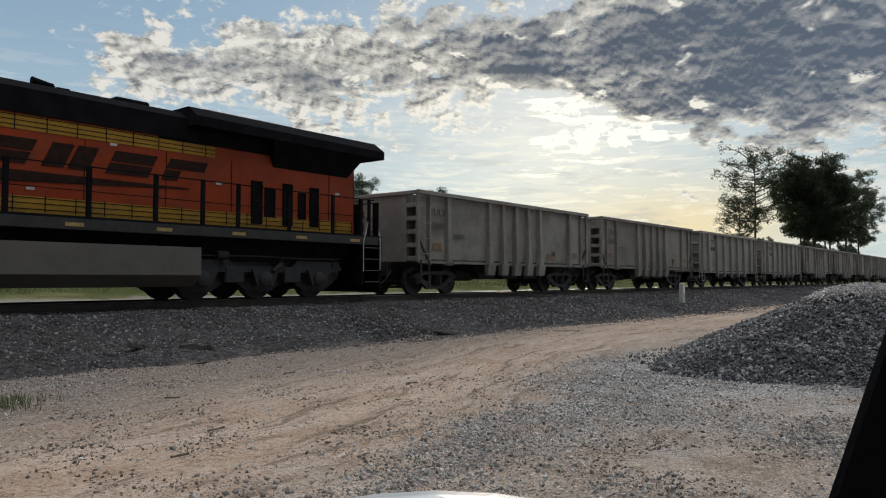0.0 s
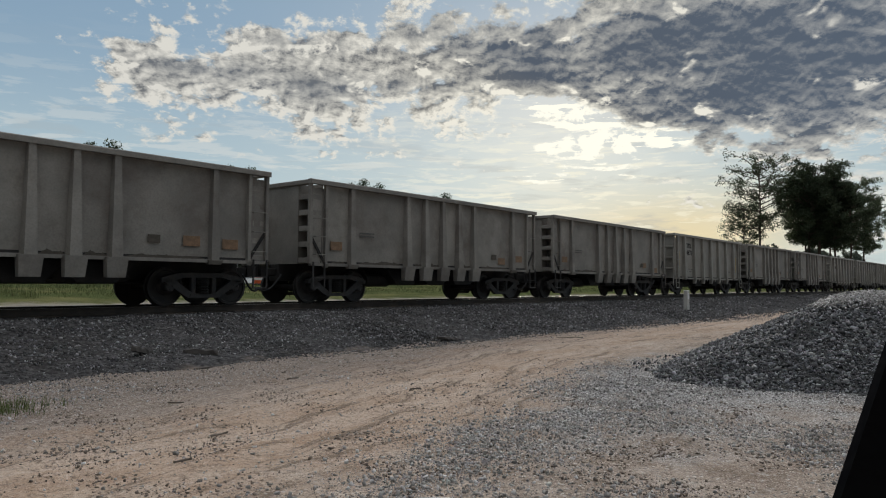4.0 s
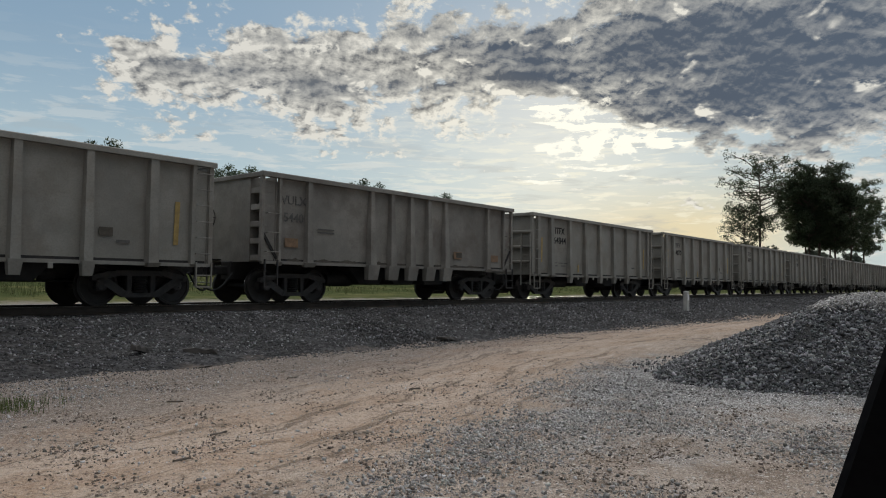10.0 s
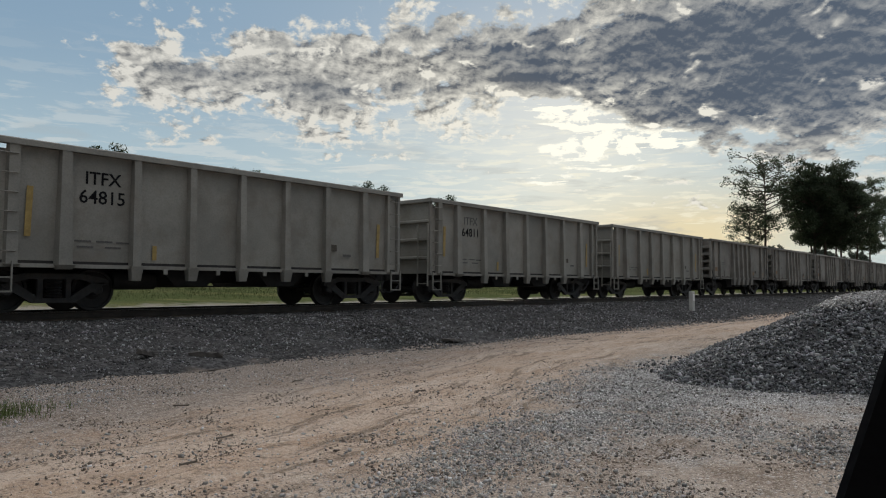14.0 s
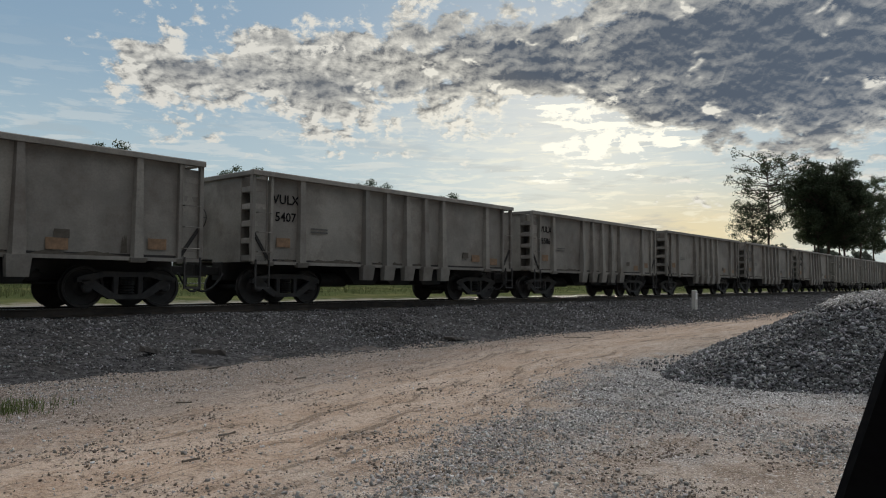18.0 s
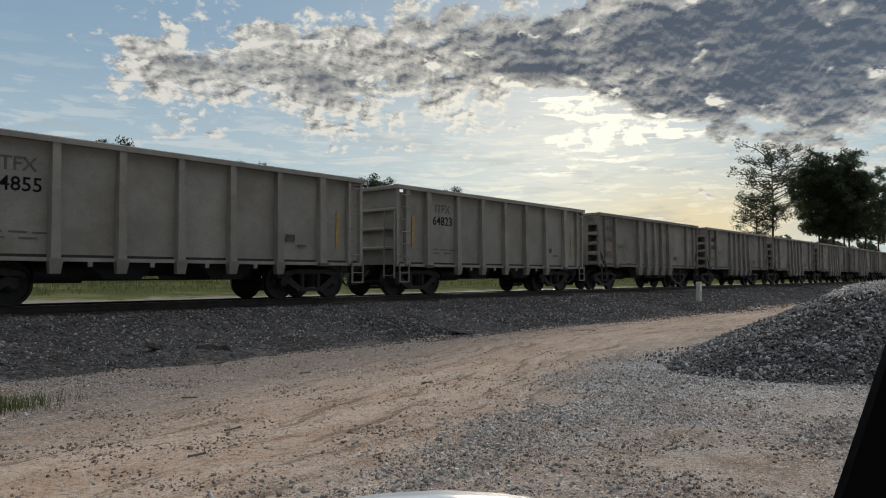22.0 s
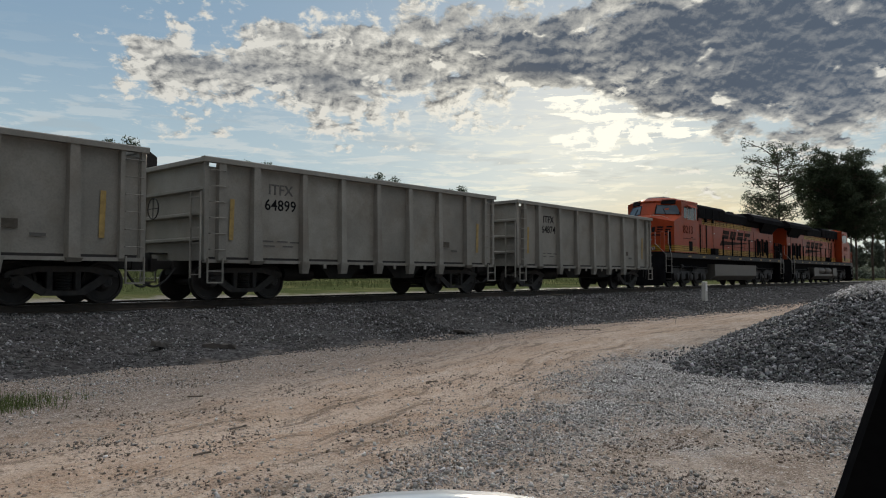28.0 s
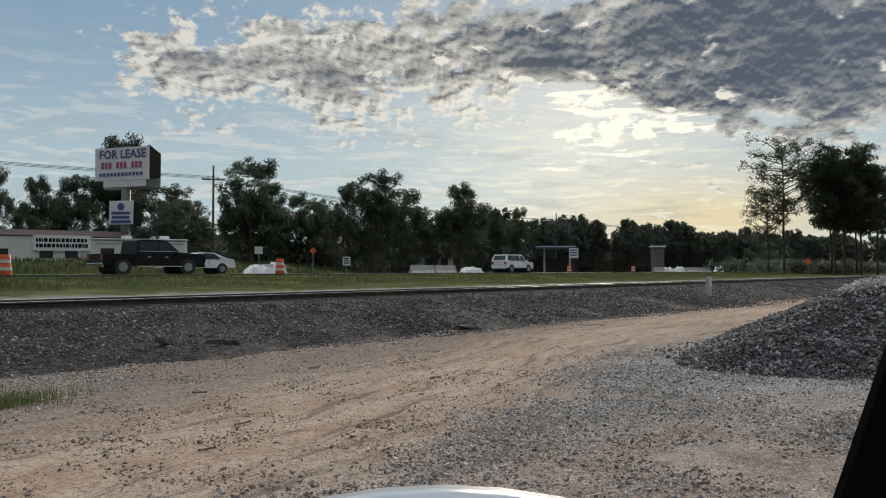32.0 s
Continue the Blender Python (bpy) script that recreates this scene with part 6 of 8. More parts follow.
        for y in (-1.36, -0.5, 0.5, 1.36):
            m.box(x - 0.04, x + 0.04, y - 0.11, y + 0.11, 1.84, 2.86, 0.015)
        add("end_rail", m, M_ORANGE if e > 0 else M_BLACK)
        for s in (-1, 1):
            add("step_side", Mesh().box(x - e * 0.70, x - e * 0.64, s * 1.05, s * 1.5, 0.34, 1.78, 0.01), M_BLACK)
            add("corner_plate", Mesh().box(x - e * 0.78, x - e * 0.66, s * 1.40, s * 1.49, 1.84, 2.90, 0.015), M_BLACK)
        for y in (-0.6, -0.45, 0.45, 0.6):
            m = Mesh().pipe([(x + e * 0.12, y, 1.2), (x + e * 0.3, y, 1.0), (x + e * 0.36, y, 0.62), (x + e * 0.3, y * 0.9, 0.45)], 0.024, 6)
            add("air_hose", m, M_RUBBER)
    # side handrails
    for s in (-1, 1):
        for x in (-9.7, -8.26, -6.7, -5.1, -4.1, -2.9, -1.4, 0.2, 1.77):
            add("stanchion", Mesh().box(x - 0.055, x + 0.055, s * 1.44, s * 1.50, 1.80, 2.92, 0.01), M_BLACK)
        m = Mesh().pipe([(-9.9, s * 1.47, 2.90), (1.8, s * 1.47, 2.90)], 0.016, 6).pipe([(-9.9, s * 1.47, 2.38), (1.8, s * 1.47, 2.38)], 0.010, 5)
        add("handrail", m, M_BLACK)
        for i in range(9):
            add("reflector", Mesh().box(-9.3 + 2.0 * i, -8.92 + 2.0 * i, s * 1.50, s * 1.506, 1.62, 1.70), M_AMBER)
    # trucks
    for c in (-6.15, 6.15):
        for a in (-1.85, 0, 1.85):
            out.append(("wheelset", D_WHEELSET_L, pose(c + a, 0, R_LOCO), "large dark driving wheels"))
        for s in (-1, 1):
            y0, y1 = s * 0.95, s * 1.16
            scallop = [(c - 2.8, 0.98), (c - 2.8, 0.66)]
            for a in (-1.85, 0, 1.85):
                scallop += [(c + a - 0.86, 0.52), (c + a - 0.60, 0.34), (c + a - 0.36, 0.20), (c + a + 0.36, 0.20), (c + a + 0.60, 0.34), (c + a + 0.86, 0.52)]
            scallop += [(c + 2.8, 0.66), (c + 2.8, 0.98)]
            add("frame_web", Mesh().prism(scallop, s * 0.93, s * 0.97), M_GRIME, label="dusty scalloped web of the truck frame")
            m = Mesh().prism([(c - 2.75, 0.78), (c - 2.6, 1.02), (c - 1.1, 1.02), (c - 0.9, 0.86), (c + 0.9, 0.86), (c + 1.1, 1.02), (c + 2.6, 1.02), (c + 2.75, 0.78), (c + 2.3, 0.70), (c - 2.3, 0.70)], y0, y1)
            for a in (-1.85, 0, 1.85):
                m.prism([(c + a - 0.42, 0.78), (c + a - 0.26, 0.36), (c + a + 0.26, 0.36), (c + a + 0.42, 0.78)], y0, s * 1.22)
            for a in (-0.92, 0.92):
                m.box(c + a - 0.28, c + a + 0.28, s * 1.0, s * 1.2, 0.42, 0.82, 0.03)
            add("truck_frame", m, M_GRIME, label="heavy cast truck frame")
            for a in (-1.85, 0, 1.85):
                add("axle_box", Mesh().turned((c + a, s * 1.2, 0.53), (0, s, 0), [(0.2, 0), (0.2, 0.06), (0.13, 0.1), (0.0, 0.1)], 14), M_GRIME, smooth=True)
                m = Mesh()
                for k in range(5):
                    m.turned((c + a - 0.55, s * 1.1, 0.84 + 0.05 * k), (0, 0, 1), [(0.09, 0), (0.10, 0.015), (0.09, 0.03)], 8)
                add("coil_spring", m, M_UNDER)
            m = Mesh().tube((c - 0.5, s * 1.26, 0.95), (c - 0.2, s * 1.26, 0.72), 0.06, n=8).tube((c + 1.2, s * 1.24, 1.12), (c + 1.5, s * 1.24, 1.12), 0.11, n=10)
            m.pipe([(c - 2.6, s * 1.2, 1.1), (c - 1.2, s * 1.25, 1.08), (c + 0.2, s * 1.25, 1.12), (c + 2.5, s * 1.2, 1.1)], 0.02, 5)
            add("brake_rigging", m, M_UNDER)
    return out


def fuel_tank(loco, cylinders):
    flank = [(-1.5, 1.28), (1.5, 1.28), (1.52, 0.62), (1.2, 0.34), (-1.2, 0.34), (-1.52, 0.62)]
    if not cylinders:
        part("fuel_tank", Mesh().prism(flank, -3.24, 4.06, "yz").data("fuel_tank", M_TANK), None, loco, "plain grey fuel tank")
        return
    low = [(-1.46, 0.78), (1.46, 0.78), (1.46, 0.62), (1.2, 0.34), (-1.2, 0.34), (-1.46, 0.62)]
    part("fuel_tank", Mesh().prism(low, -3.75, 3.75, "yz").data("fuel_tank", M_TANK), None, loco, "low grey fuel tank")
    for x0, x1 in ((-3.75, -2.3), (2.45, 3.75)):
        part("tank_end", Mesh().prism(flank, x0, x1, "yz").data("tank_end", M_TANK), None, loco)
    for s in (-1, 1):
        for x0, x1 in ((-2.1, 0.1), (0.45, 2.3)):
            m = Mesh().turned(((x0 + x1) / 2, s * 1.2, 1.06), (1, 0, 0), [(0.05, -(x1 - x0) / 2), (0.2, -(x1 - x0) / 2 + 0.05), (0.26, -(x1 - x0) / 2 + 0.14), (0.26, (x1 - x0) / 2 - 0.14), (0.2, (x1 - x0) / 2 - 0.05), (0.05, (x1 - x0) / 2)], 18)
            part("air_reservoir", m, M_TANK, loco, "round air reservoir", smooth=True)


def locomotive(centre, number, turned, cylinders):
    loco = base("locomotive", "orange and black diesel locomotive with yellow stripes" if not cylinders else "orange diesel locomotive with round air reservoirs", "locomotive", "locomotives of the train")
    if not LOCO_PARTS:
        LOCO_PARTS.extend(loco_proto())
    spins = []
    turn = pose(0, 0, 0, 0, 0, 180 if turned else 0)
    for name, data, at, lab in LOCO_PARTS:
        ob = part(name, data, None, loco, lab, turn @ at)
        if name == "wheelset":
            spins.append((ob, (turn @ at).translation.x, R_LOCO))
    fuel_tank(loco, cylinders)
    if number:
        x = 7.2 * (-1 if turned else 1)
        part("road_number", text_data(number, 0.60, M_NUMBER), None, loco, "faded dark road number", pose(x, -1.545, 3.07) @ Matrix.Diagonal((1.14, 1, 1, 1)))
    TRAIN.append((loco, centre))
    SPIN.append((spins, centre))


locomotive(-LOCO / 2, "", True, False)
for index in range(40):
    kind, number = MARKS[index]
    gondola(index, kind, {"I": "ITFX", "V": "VULX"}[kind] if number else "", number or "", 0.9 if index in (7, 8, 11, 14, 18, 24, 25, 28, 32, 39, 3, 16) else 0.4, dirty=index in (21, 22, 23))
locomotive(40 * PITCH + LOCO / 2, "8213", True, False)
locomotive(40 * PITCH + 1.5 * LOCO, "6999", False, True)

# ---- trees ----
def leaf_cloud(centres, spread, count, size, seed, flat=0.8):
    """Many small leaf sprays round the given twig ends: each a bent pair of blades."""
    r = np.random.RandomState(seed)
    c = np.array([centres[i] for i in r.randint(0, len(centres), count)])
    d = r.normal(0, 1, (count, 3))
    d /= np.linalg.norm(d, axis=1)[:, None] + 1e-6
    p = c + d * (spread * r.rand(count) ** 0.6)[:, None] * np.array([1, 1, flat])
    a = r.normal(0, 1, (count, 3))
    a /= np.linalg.norm(a, axis=1)[:, None]
    b = np.cross(a, r.normal(0, 1, (count, 3)))
    b /= np.linalg.norm(b, axis=1)[:, None] + 1e-6
    n = np.cross(a, b)
    s = (size * r.uniform(0.6, 1.4, count))[:, None]
    V = np.stack([p - a * s, p + b * s * 0.45 + n * s * 0.15, p + a * s, p - b * s * 0.45 + n * s * 0.15], 1)
    F = np.arange(4 * count).reshape(-1, 4)
    return V.reshape(-1, 3), F


def raw_mesh(name, V, F, material):
    me = bpy.data.meshes.new(name)
    k = F.shape[1]
    me.vertices.add(len(V))
    me.vertices.foreach_set("co", np.ascontiguousarray(V, dtype=np.float32).reshape(-1))
    me.loops.add(F.size)
    me.loops.foreach_set("vertex_index", F.reshape(-1).astype(np.int32))
    me.polygons.add(len(F))
    me.polygons.foreach_set("loop_start", np.arange(0, F.size, k, dtype=np.int32))
    me.update(calc_edges=True)
    me.materials.append(material)
    return me


def broadleaf(name, h, w, seed, label, leaves=3600, bare=0.28, at=None, leaf=None):
    """A broad tree: forked trunk, crooked limbs, uneven crown with gaps."""
    r = random.Random(seed)
    tree = base(name, label, "tree", "trees behind the road", at=at)
    m, tips = Mesh(), []

    def limb(p, d, length, rad, depth):
        q = p
        for k in range(3):
            d = (d + Vector((r.uniform(-.28, .28), r.uniform(-.28, .28), r.uniform(-.05, .2)))).normalized()
            e = q + d * length / 3
            m.tube(q, e, rad * (1 - 0.2 * k), rad * (0.8 - 0.2 * k), 6, False)
            q = e
        if depth == 0:
            tips.append(q)
            tips.append(q - d * length * 0.35)
            return
        for _ in range(r.choice((2, 3, 3))):
            side = Vector((r.uniform(-1, 1), r.uniform(-1, 1), r.uniform(-.1, .8)))
            limb(q, (d * 0.7 + side * 0.9).normalized(), length * r.uniform(.55, .85), rad * 0.5, depth - 1)

    m.tube((0, 0, -0.3), (0, 0, h * bare), h * 0.032, h * 0.024, 9)
    for k in range(6):
        a = 2 * math.pi * (k + r.random() * 0.6) / 6
        up = r.uniform(0.35, 1.3)
        limb(Vector((0, 0, h * bare * r.uniform(.75, 1.0))), Vector((math.cos(a) * w / h * 1.6, math.sin(a) * w / h * 1.6, up)).normalized(), h * r.uniform(.22, .34), h * 0.016, 2)
    limb(Vector((0, 0, h * bare)), Vector((0, 0, 1)), h * 0.36, h * 0.02, 2)
    zmax = max(t.z for t in tips)
    k = h * 0.97 / zmax
    wmax = sorted(max(abs(t.x), abs(t.y)) for t in tips)[int(len(tips) * 0.95)]
    kw = (w / 2) / wmax
    m.v = [(x * kw if z > h * bare else x, y * kw if z > h * bare else y, z * k) for x, y, z in m.v]
    tips = [Vector((t.x * kw, t.y * kw, t.z * k)) for t in tips]
    part("trunk", m, M_BARK, tree, "forked dark trunk and limbs")
    for _ in range(int(len(tips) * 0.9)):
        a, u, z = r.uniform(0, 6.283), r.random() ** 0.5, r.uniform(bare * 0.75, 0.96)
        k = math.sin(math.pi * min(1, max(0.12, (z - bare * 0.6) / (1.05 - bare * 0.6)) ** 0.8)) ** 0.55
        tips.append(Vector((math.cos(a) * u * w * 0.44 * k, math.sin(a) * u * w * 0.44 * k, z * h)))
    V, F = leaf_cloud(tips, h * 0.062, int(leaves * 5.5), h * (0.0105 if leaves > 3000 else 0.019), seed)
    part("crown", raw_mesh("crown", V, F, leaf or M_LEAF), None, tree, "uneven dark green crown")
    return tree


def pine(name, h, w, seed, label, leaves=3000, bare=0.5, at=None):
    """A tall pine: long bare trunk, whorls of level limbs, tufts of needles."""
    r = random.Random(seed)
    tree = base(name, label, "tree", "pines beside the track", at=at)
    m, tips = Mesh(), []
    q, rad = Vector((0, 0, -0.3)), h * 0.0125
    n = 10
    for k in range(n):
        e = Vector((r.uniform(-.04, .04) * h * 0.12, r.uniform(-.04, .04) * h * 0.12, h * (k + 1) / n))
        m.tube(q, e, rad * (1 - 0.085 * k), rad * (1 - 0.085 * (k + 1)), 8, False)
        q = e
    z, turn = h * bare, r.uniform(0, 6.283)
    while z < h * 0.97:
        u = (z / h - bare) / (1 - bare)
        reach = w / 2 * max(0.25, (1 - ((u - 0.55) / 0.62) ** 2)) ** 0.5 * r.uniform(.7, 1.08)
        turn += 2.4 + r.uniform(-.4, .4)
        a = turn
        d = Vector((math.cos(a), math.sin(a), r.uniform(.05, .75)))
        p0 = Vector((0, 0, z))
        p1 = p0 + d * reach * 0.6 + Vector((0, 0, -0.03 * reach))
        p2 = p1 + Vector((d.x, d.y, r.uniform(0.1, .6))).normalized() * reach * 0.45
        m.tube(p0, p1, h * 0.0045, h * 0.003, 5, False).tube(p1, p2, h * 0.003, h * 0.0015, 5, False)
        for _ in range(3):
            s = p1.lerp(p2, r.random()) + Vector((r.uniform(-1, 1), r.uniform(-1, 1), r.uniform(-.2, .6))) * reach * 0.28
            m.tube(p1.lerp(p2, 0.4), s, h * 0.0022, h * 0.001, 4, False)
            tips.append(s)
        tips += [p2, p1]
        z += h * r.uniform(.006, .014)
    part("trunk", m, M_BARKP, tree, "long bare reddish trunk and limbs")
    V, F = leaf_cloud(tips, h * 0.044, int(leaves * 5), h * 0.0080, seed, 0.85)
    part("crown", raw_mesh("crown", V, F, M_NEEDLE), None, tree, "tufted dark needles")
    return tree


def grown(ob, x, y, z, size, turn, wide=1.0):
    return copy_thing(ob, Matrix.Translation((x, y, z)) @ Matrix.Rotation(turn, 4, "Z") @ Matrix.Diagonal((size * wide, size * wide, size, 1)))


def build_trees():
    L1, L2 = "broad dark oak tree with gaps in its crown", "tall oak with an uneven dark crown"
    zr = ROAD_Z - 0.08
    oaks = [broadleaf("oak_tree", 13.4, 8.8, 3, L1, 5200, at=pose(47.3, 70.6, zr)),
            broadleaf("oak_tree", 11.3, 10.0, 8, L2, 5200, at=pose(54.8, 58.3, zr)),
            broadleaf("oak_tree", 11.2, 6.0, 15, L2, 4200, at=pose(69.2, 57.6, zr)),
            broadleaf("oak_tree", 10.5, 9.0, 22, L1, 3800, bare=0.2, at=pose(63.7, 62.7, zr))]
    far = [broadleaf("oak_tree", 13.0, 8.5, 41, L2, 1800, bare=0.2, at=pose(118, 97, zr), leaf=M_HAZELEAF), broadleaf("oak_tree", 12.0, 9.0, 52, L1, 1800, bare=0.18, at=pose(131, 94, zr), leaf=M_HAZELEAF)]
    r = random.Random(4)
    spots = [(22.5, 76.6, 10.2, 2, .7), (31.3, 89.7, 11.3, 2, .75), (36.6, 93.0, 12.4, 2, .9), (43.5, 95.6, 18.6, 2, .75), (43.9, 84.3, 11.0, 1, 1), (46.5, 82.8, 9.4, 3, 1), (56.7, 76.3, 10.6, 0, 1), (66.1, 81.6, 10.4, 2, 1),
             (95.9, 72.1, 11.0, 2, .55), (102.1, 72.2, 11.4, 2, .6), (50.5, 74.0, 9.0, 1, 1), (41.0, 76.0, 8.5, 3, 1), (58.8, 66.0, 9.3, 3, .8), (74.0, 66.0, 8.8, 1, .9), (80.0, 70.0, 8.6, 0, 1), (87.0, 70.5, 8.4, 3, 1),
             (29.0, 86.0, 6.8, 3, 1), (36.0, 82.0, 6.6, 1, 1), (17.0, 82.0, 10.5, 1, 1), (10.0, 78.0, 11.0, 0, 1), (70.5, 71.0, 9.5, 3, .9), (61.0, 74.0, 10.0, 1, .7), (93.0, 76.0, 8.2, 1, 1), (110.0, 80.0, 9.6, 0, 1)]
    heights = (13.4, 11.3, 11.2, 10.5)
    for x, y, h, k, wide in spots:
        grown(oaks[k], x, y, zr, h / heights[k], r.uniform(0, 6.28), wide)
    # the far row down the line
    for i in range(100):
        x = 100 + i * 2.1 + r.uniform(-1.5, 1.5)
        y = 92 + r.uniform(-9, 14) - i * 0.35
        k = r.randrange(2)
        grown(far[k], x, y, zr, r.uniform(9.4, 13.2) / (13.0, 12.0)[k], r.uniform(0, 6.28), r.uniform(.8, 1.0))
    pines = [pine("pine_tree", 18.1, 9.6, 5, "tall thin pine with an open crown", 1500, 0.42, pose(107.8, 30.4, 1.0)),
             pine("pine_tree", 17.0, 8.4, 9, "tall dense dark pine", 4200, 0.42, pose(109.6, 23.2, 0.7))]
    P = [(107.2, 32.4, 12.0, 0), (116.6, 26.4, 15.6, 1), (121.0, 25.5, 16.5, 1), (111.5, 21.6, 14.6, 1), 
         (131.0, 26.0, 15.5, 1), (108.5, 24.2, 15.4, 1), (125.0, 22.0, 16.0, 1), (148.0, 24.0, 16.0, 1)]
    for x, y, h, k in P:
        grown(pines[k], x, y, 0.8, h / (18.1, 17.0)[k], r.uniform(0, 6.28))


def build_thicket():
    """Undergrowth and far woodland that closes the view behind the single trees."""
    r = np.random.RandomState(9)
    pts = []
    for x0, x1, y0, y1, h, n in ((-60, 60, 98, 106, 6.5, 500), (30, 62, 80, 88, 4.6, 240), (52, 110, 74, 84, 5.0, 420), (95, 330, 98, 66, 8.2, 1700), (125, 200, 40, 48, 1.6, 200), (200, 520, 60, 40, 9.5, 900), (112, 180, 27, 31, 1.3, 160), (-160, -60, 92, 104, 8, 250)):
        for _ in range(n):
            u = r.rand()
            x = x0 + (x1 - x0) * u
            y = y0 + (y1 - y0) * (u if y1 < y0 else r.rand()) + (r.uniform(0, 14) if y1 < y0 else 0)
            top = h * (0.72 + 0.38 * noise.noise(Vector((x * 0.12, y * 0.1, 4))))
            pts.append((x, y, ROAD_Z + top * r.rand() ** 0.8))
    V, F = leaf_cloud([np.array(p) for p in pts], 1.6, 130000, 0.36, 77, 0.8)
    tagged(new("far_woodland", raw_mesh("far_woodland", V, F, M_HAZELEAF)), "green woodland and undergrowth beyond the road, paled for haze", "woodland", kind="stuff")
    # a dark ridge sheet behind the leaves, coloured as the shade in there
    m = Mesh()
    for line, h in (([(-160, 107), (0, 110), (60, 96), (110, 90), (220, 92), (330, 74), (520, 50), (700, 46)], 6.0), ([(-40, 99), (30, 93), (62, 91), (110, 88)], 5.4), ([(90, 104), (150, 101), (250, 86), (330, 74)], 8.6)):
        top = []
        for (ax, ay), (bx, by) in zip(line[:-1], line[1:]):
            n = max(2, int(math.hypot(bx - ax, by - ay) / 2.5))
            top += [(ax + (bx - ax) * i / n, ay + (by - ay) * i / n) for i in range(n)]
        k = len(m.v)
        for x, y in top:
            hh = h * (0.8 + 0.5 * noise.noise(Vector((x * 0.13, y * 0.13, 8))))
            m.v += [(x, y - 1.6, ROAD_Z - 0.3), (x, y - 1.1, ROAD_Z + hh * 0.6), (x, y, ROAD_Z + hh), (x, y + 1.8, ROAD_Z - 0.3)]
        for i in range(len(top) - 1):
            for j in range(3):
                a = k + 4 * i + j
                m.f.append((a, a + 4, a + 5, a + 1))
    tagged(new("thicket", m.data("thicket", mat("shade behind leaves", (0.028, 0.034, 0.016), 0.95, 0, 0.5, 0.8, 6, 0.6))), "dark backing ridge coloured as the shade behind the far leaves", "woodland", kind="stuff")


def build_grass():
    """Tufts on the verge between track and road, and one at the lot's edge."""
    r = np.random.RandomState(13)
    spots, tuft = [], []
    for _ in range(20000):
        x = 4 + 130 * r.rand() ** 1.4
        y = 22.9 + 13.7 * r.rand()
        if y < 25.0 and r.rand() < 0.6:
            continue
        spots.append((x, y, lot_z(x, y), r.uniform(.06, .15) * (1.5 if noise.noise(Vector((x * .2, y * .2, 1))) > 0.25 else 1)))
    for _ in range(5000):
        x, y = r.uniform(2, 46), r.uniform(49.2, 52.5)
        spots.append((x, y, lot_z(x, y), r.uniform(.12, .3)))
    for _ in range(520):
        a = r.normal(0, 1, 2)
        x, y = 2.80 + 0.34 * a[0], 8.95 + 0.26 * a[1]
        tuft.append((x, y, lot_z(x, y), r.uniform(.04, .10)))
    def blades(where):
        V = []
        for x, y, z, h in where:
            for _ in range(3):
                a = r.uniform(0, 6.28)
                w, lean = h * 0.05, h * r.uniform(.1, .5)
                px, py = x + r.uniform(-.06, .06), y + r.uniform(-.06, .06)
                c, s = math.cos(a), math.sin(a)
                V += [(px - s * w, py + c * w, z - 0.02), (px + s * w, py - c * w, z - 0.02), (px + c * lean + s * w * .3, py + s * lean - c * w * .3, z + h), (px + c * lean - s * w * .3, py + s * lean + c * w * .3, z + h)]
        return np.array(V)

    V = blades(spots)
    tagged(new("verge_grass", raw_mesh("verge_grass", V, np.arange(len(V)).reshape(-1, 4), M_BLADE)), "rough green roadside grass between track and road", "grass", kind="stuff")
    V = blades(tuft)
    tagged(new("grass_tuft", raw_mesh("grass_tuft", V, np.arange(len(V)).reshape(-1, 4), M_TUFT)), "low patch of fresh green grass on the sandy lot", "grass", kind="stuff")


build_trees()
build_thicket()
build_grass()


# ---- signs and roadside things ----
def bars(m, x, z, w, rows, h, gap, seed):
    """Rows of small bars that stand for lettering too small to read."""
    r = random.Random(seed)
    for i in range(rows):
        a = x
        while a < x + w - 0.05:
            b = min(x + w, a + r.uniform(0.10, 0.26))
            m.box(a, b, -0.004, 0.002, z - i * (h + gap), z - i * (h + gap) + h)
            a = b + r.uniform(0.04, 0.09)
    return m


def upright_board(name, a, b, z0, z1, thick, material, parent, label=""):
    """A flat board standing between two ground points."""
    a, b = Vector((*a, 0)), Vector((*b, 0))
    d = (b - a).normalized()
    n = Vector((d.y, -d.x, 0))
    if n.y > 0:
        n = -n
    p = [a, b, b - n * thick, a - n * thick]
    v = [(q.x, q.y, z) for z in (z0, z1) for q in p]
    return part(name, Mesh().add(v, [(0, 1, 2, 3), (4, 7, 6, 5), (0, 4, 5, 1), (1, 5, 6, 2), (2, 6, 7, 3), (3, 7, 4, 0)]), material, parent, label)


def on_board(a, b, u, z, off=0.03):
    """The pose of lettering on a board, u metres from a."""
    a, b = Vector((*a, 0)), Vector((*b, 0))
    d = (b - a).normalized()
    n = Vector((d.y, -d.x, 0))
    if n.y > 0:
        n = -n
        d = -d
    ang = math.degrees(math.atan2(d.y, d.x))
    p = a + (b - a).normalized() * u + n * off
    return pose(p.x, p.y, z, 0, 0, ang)


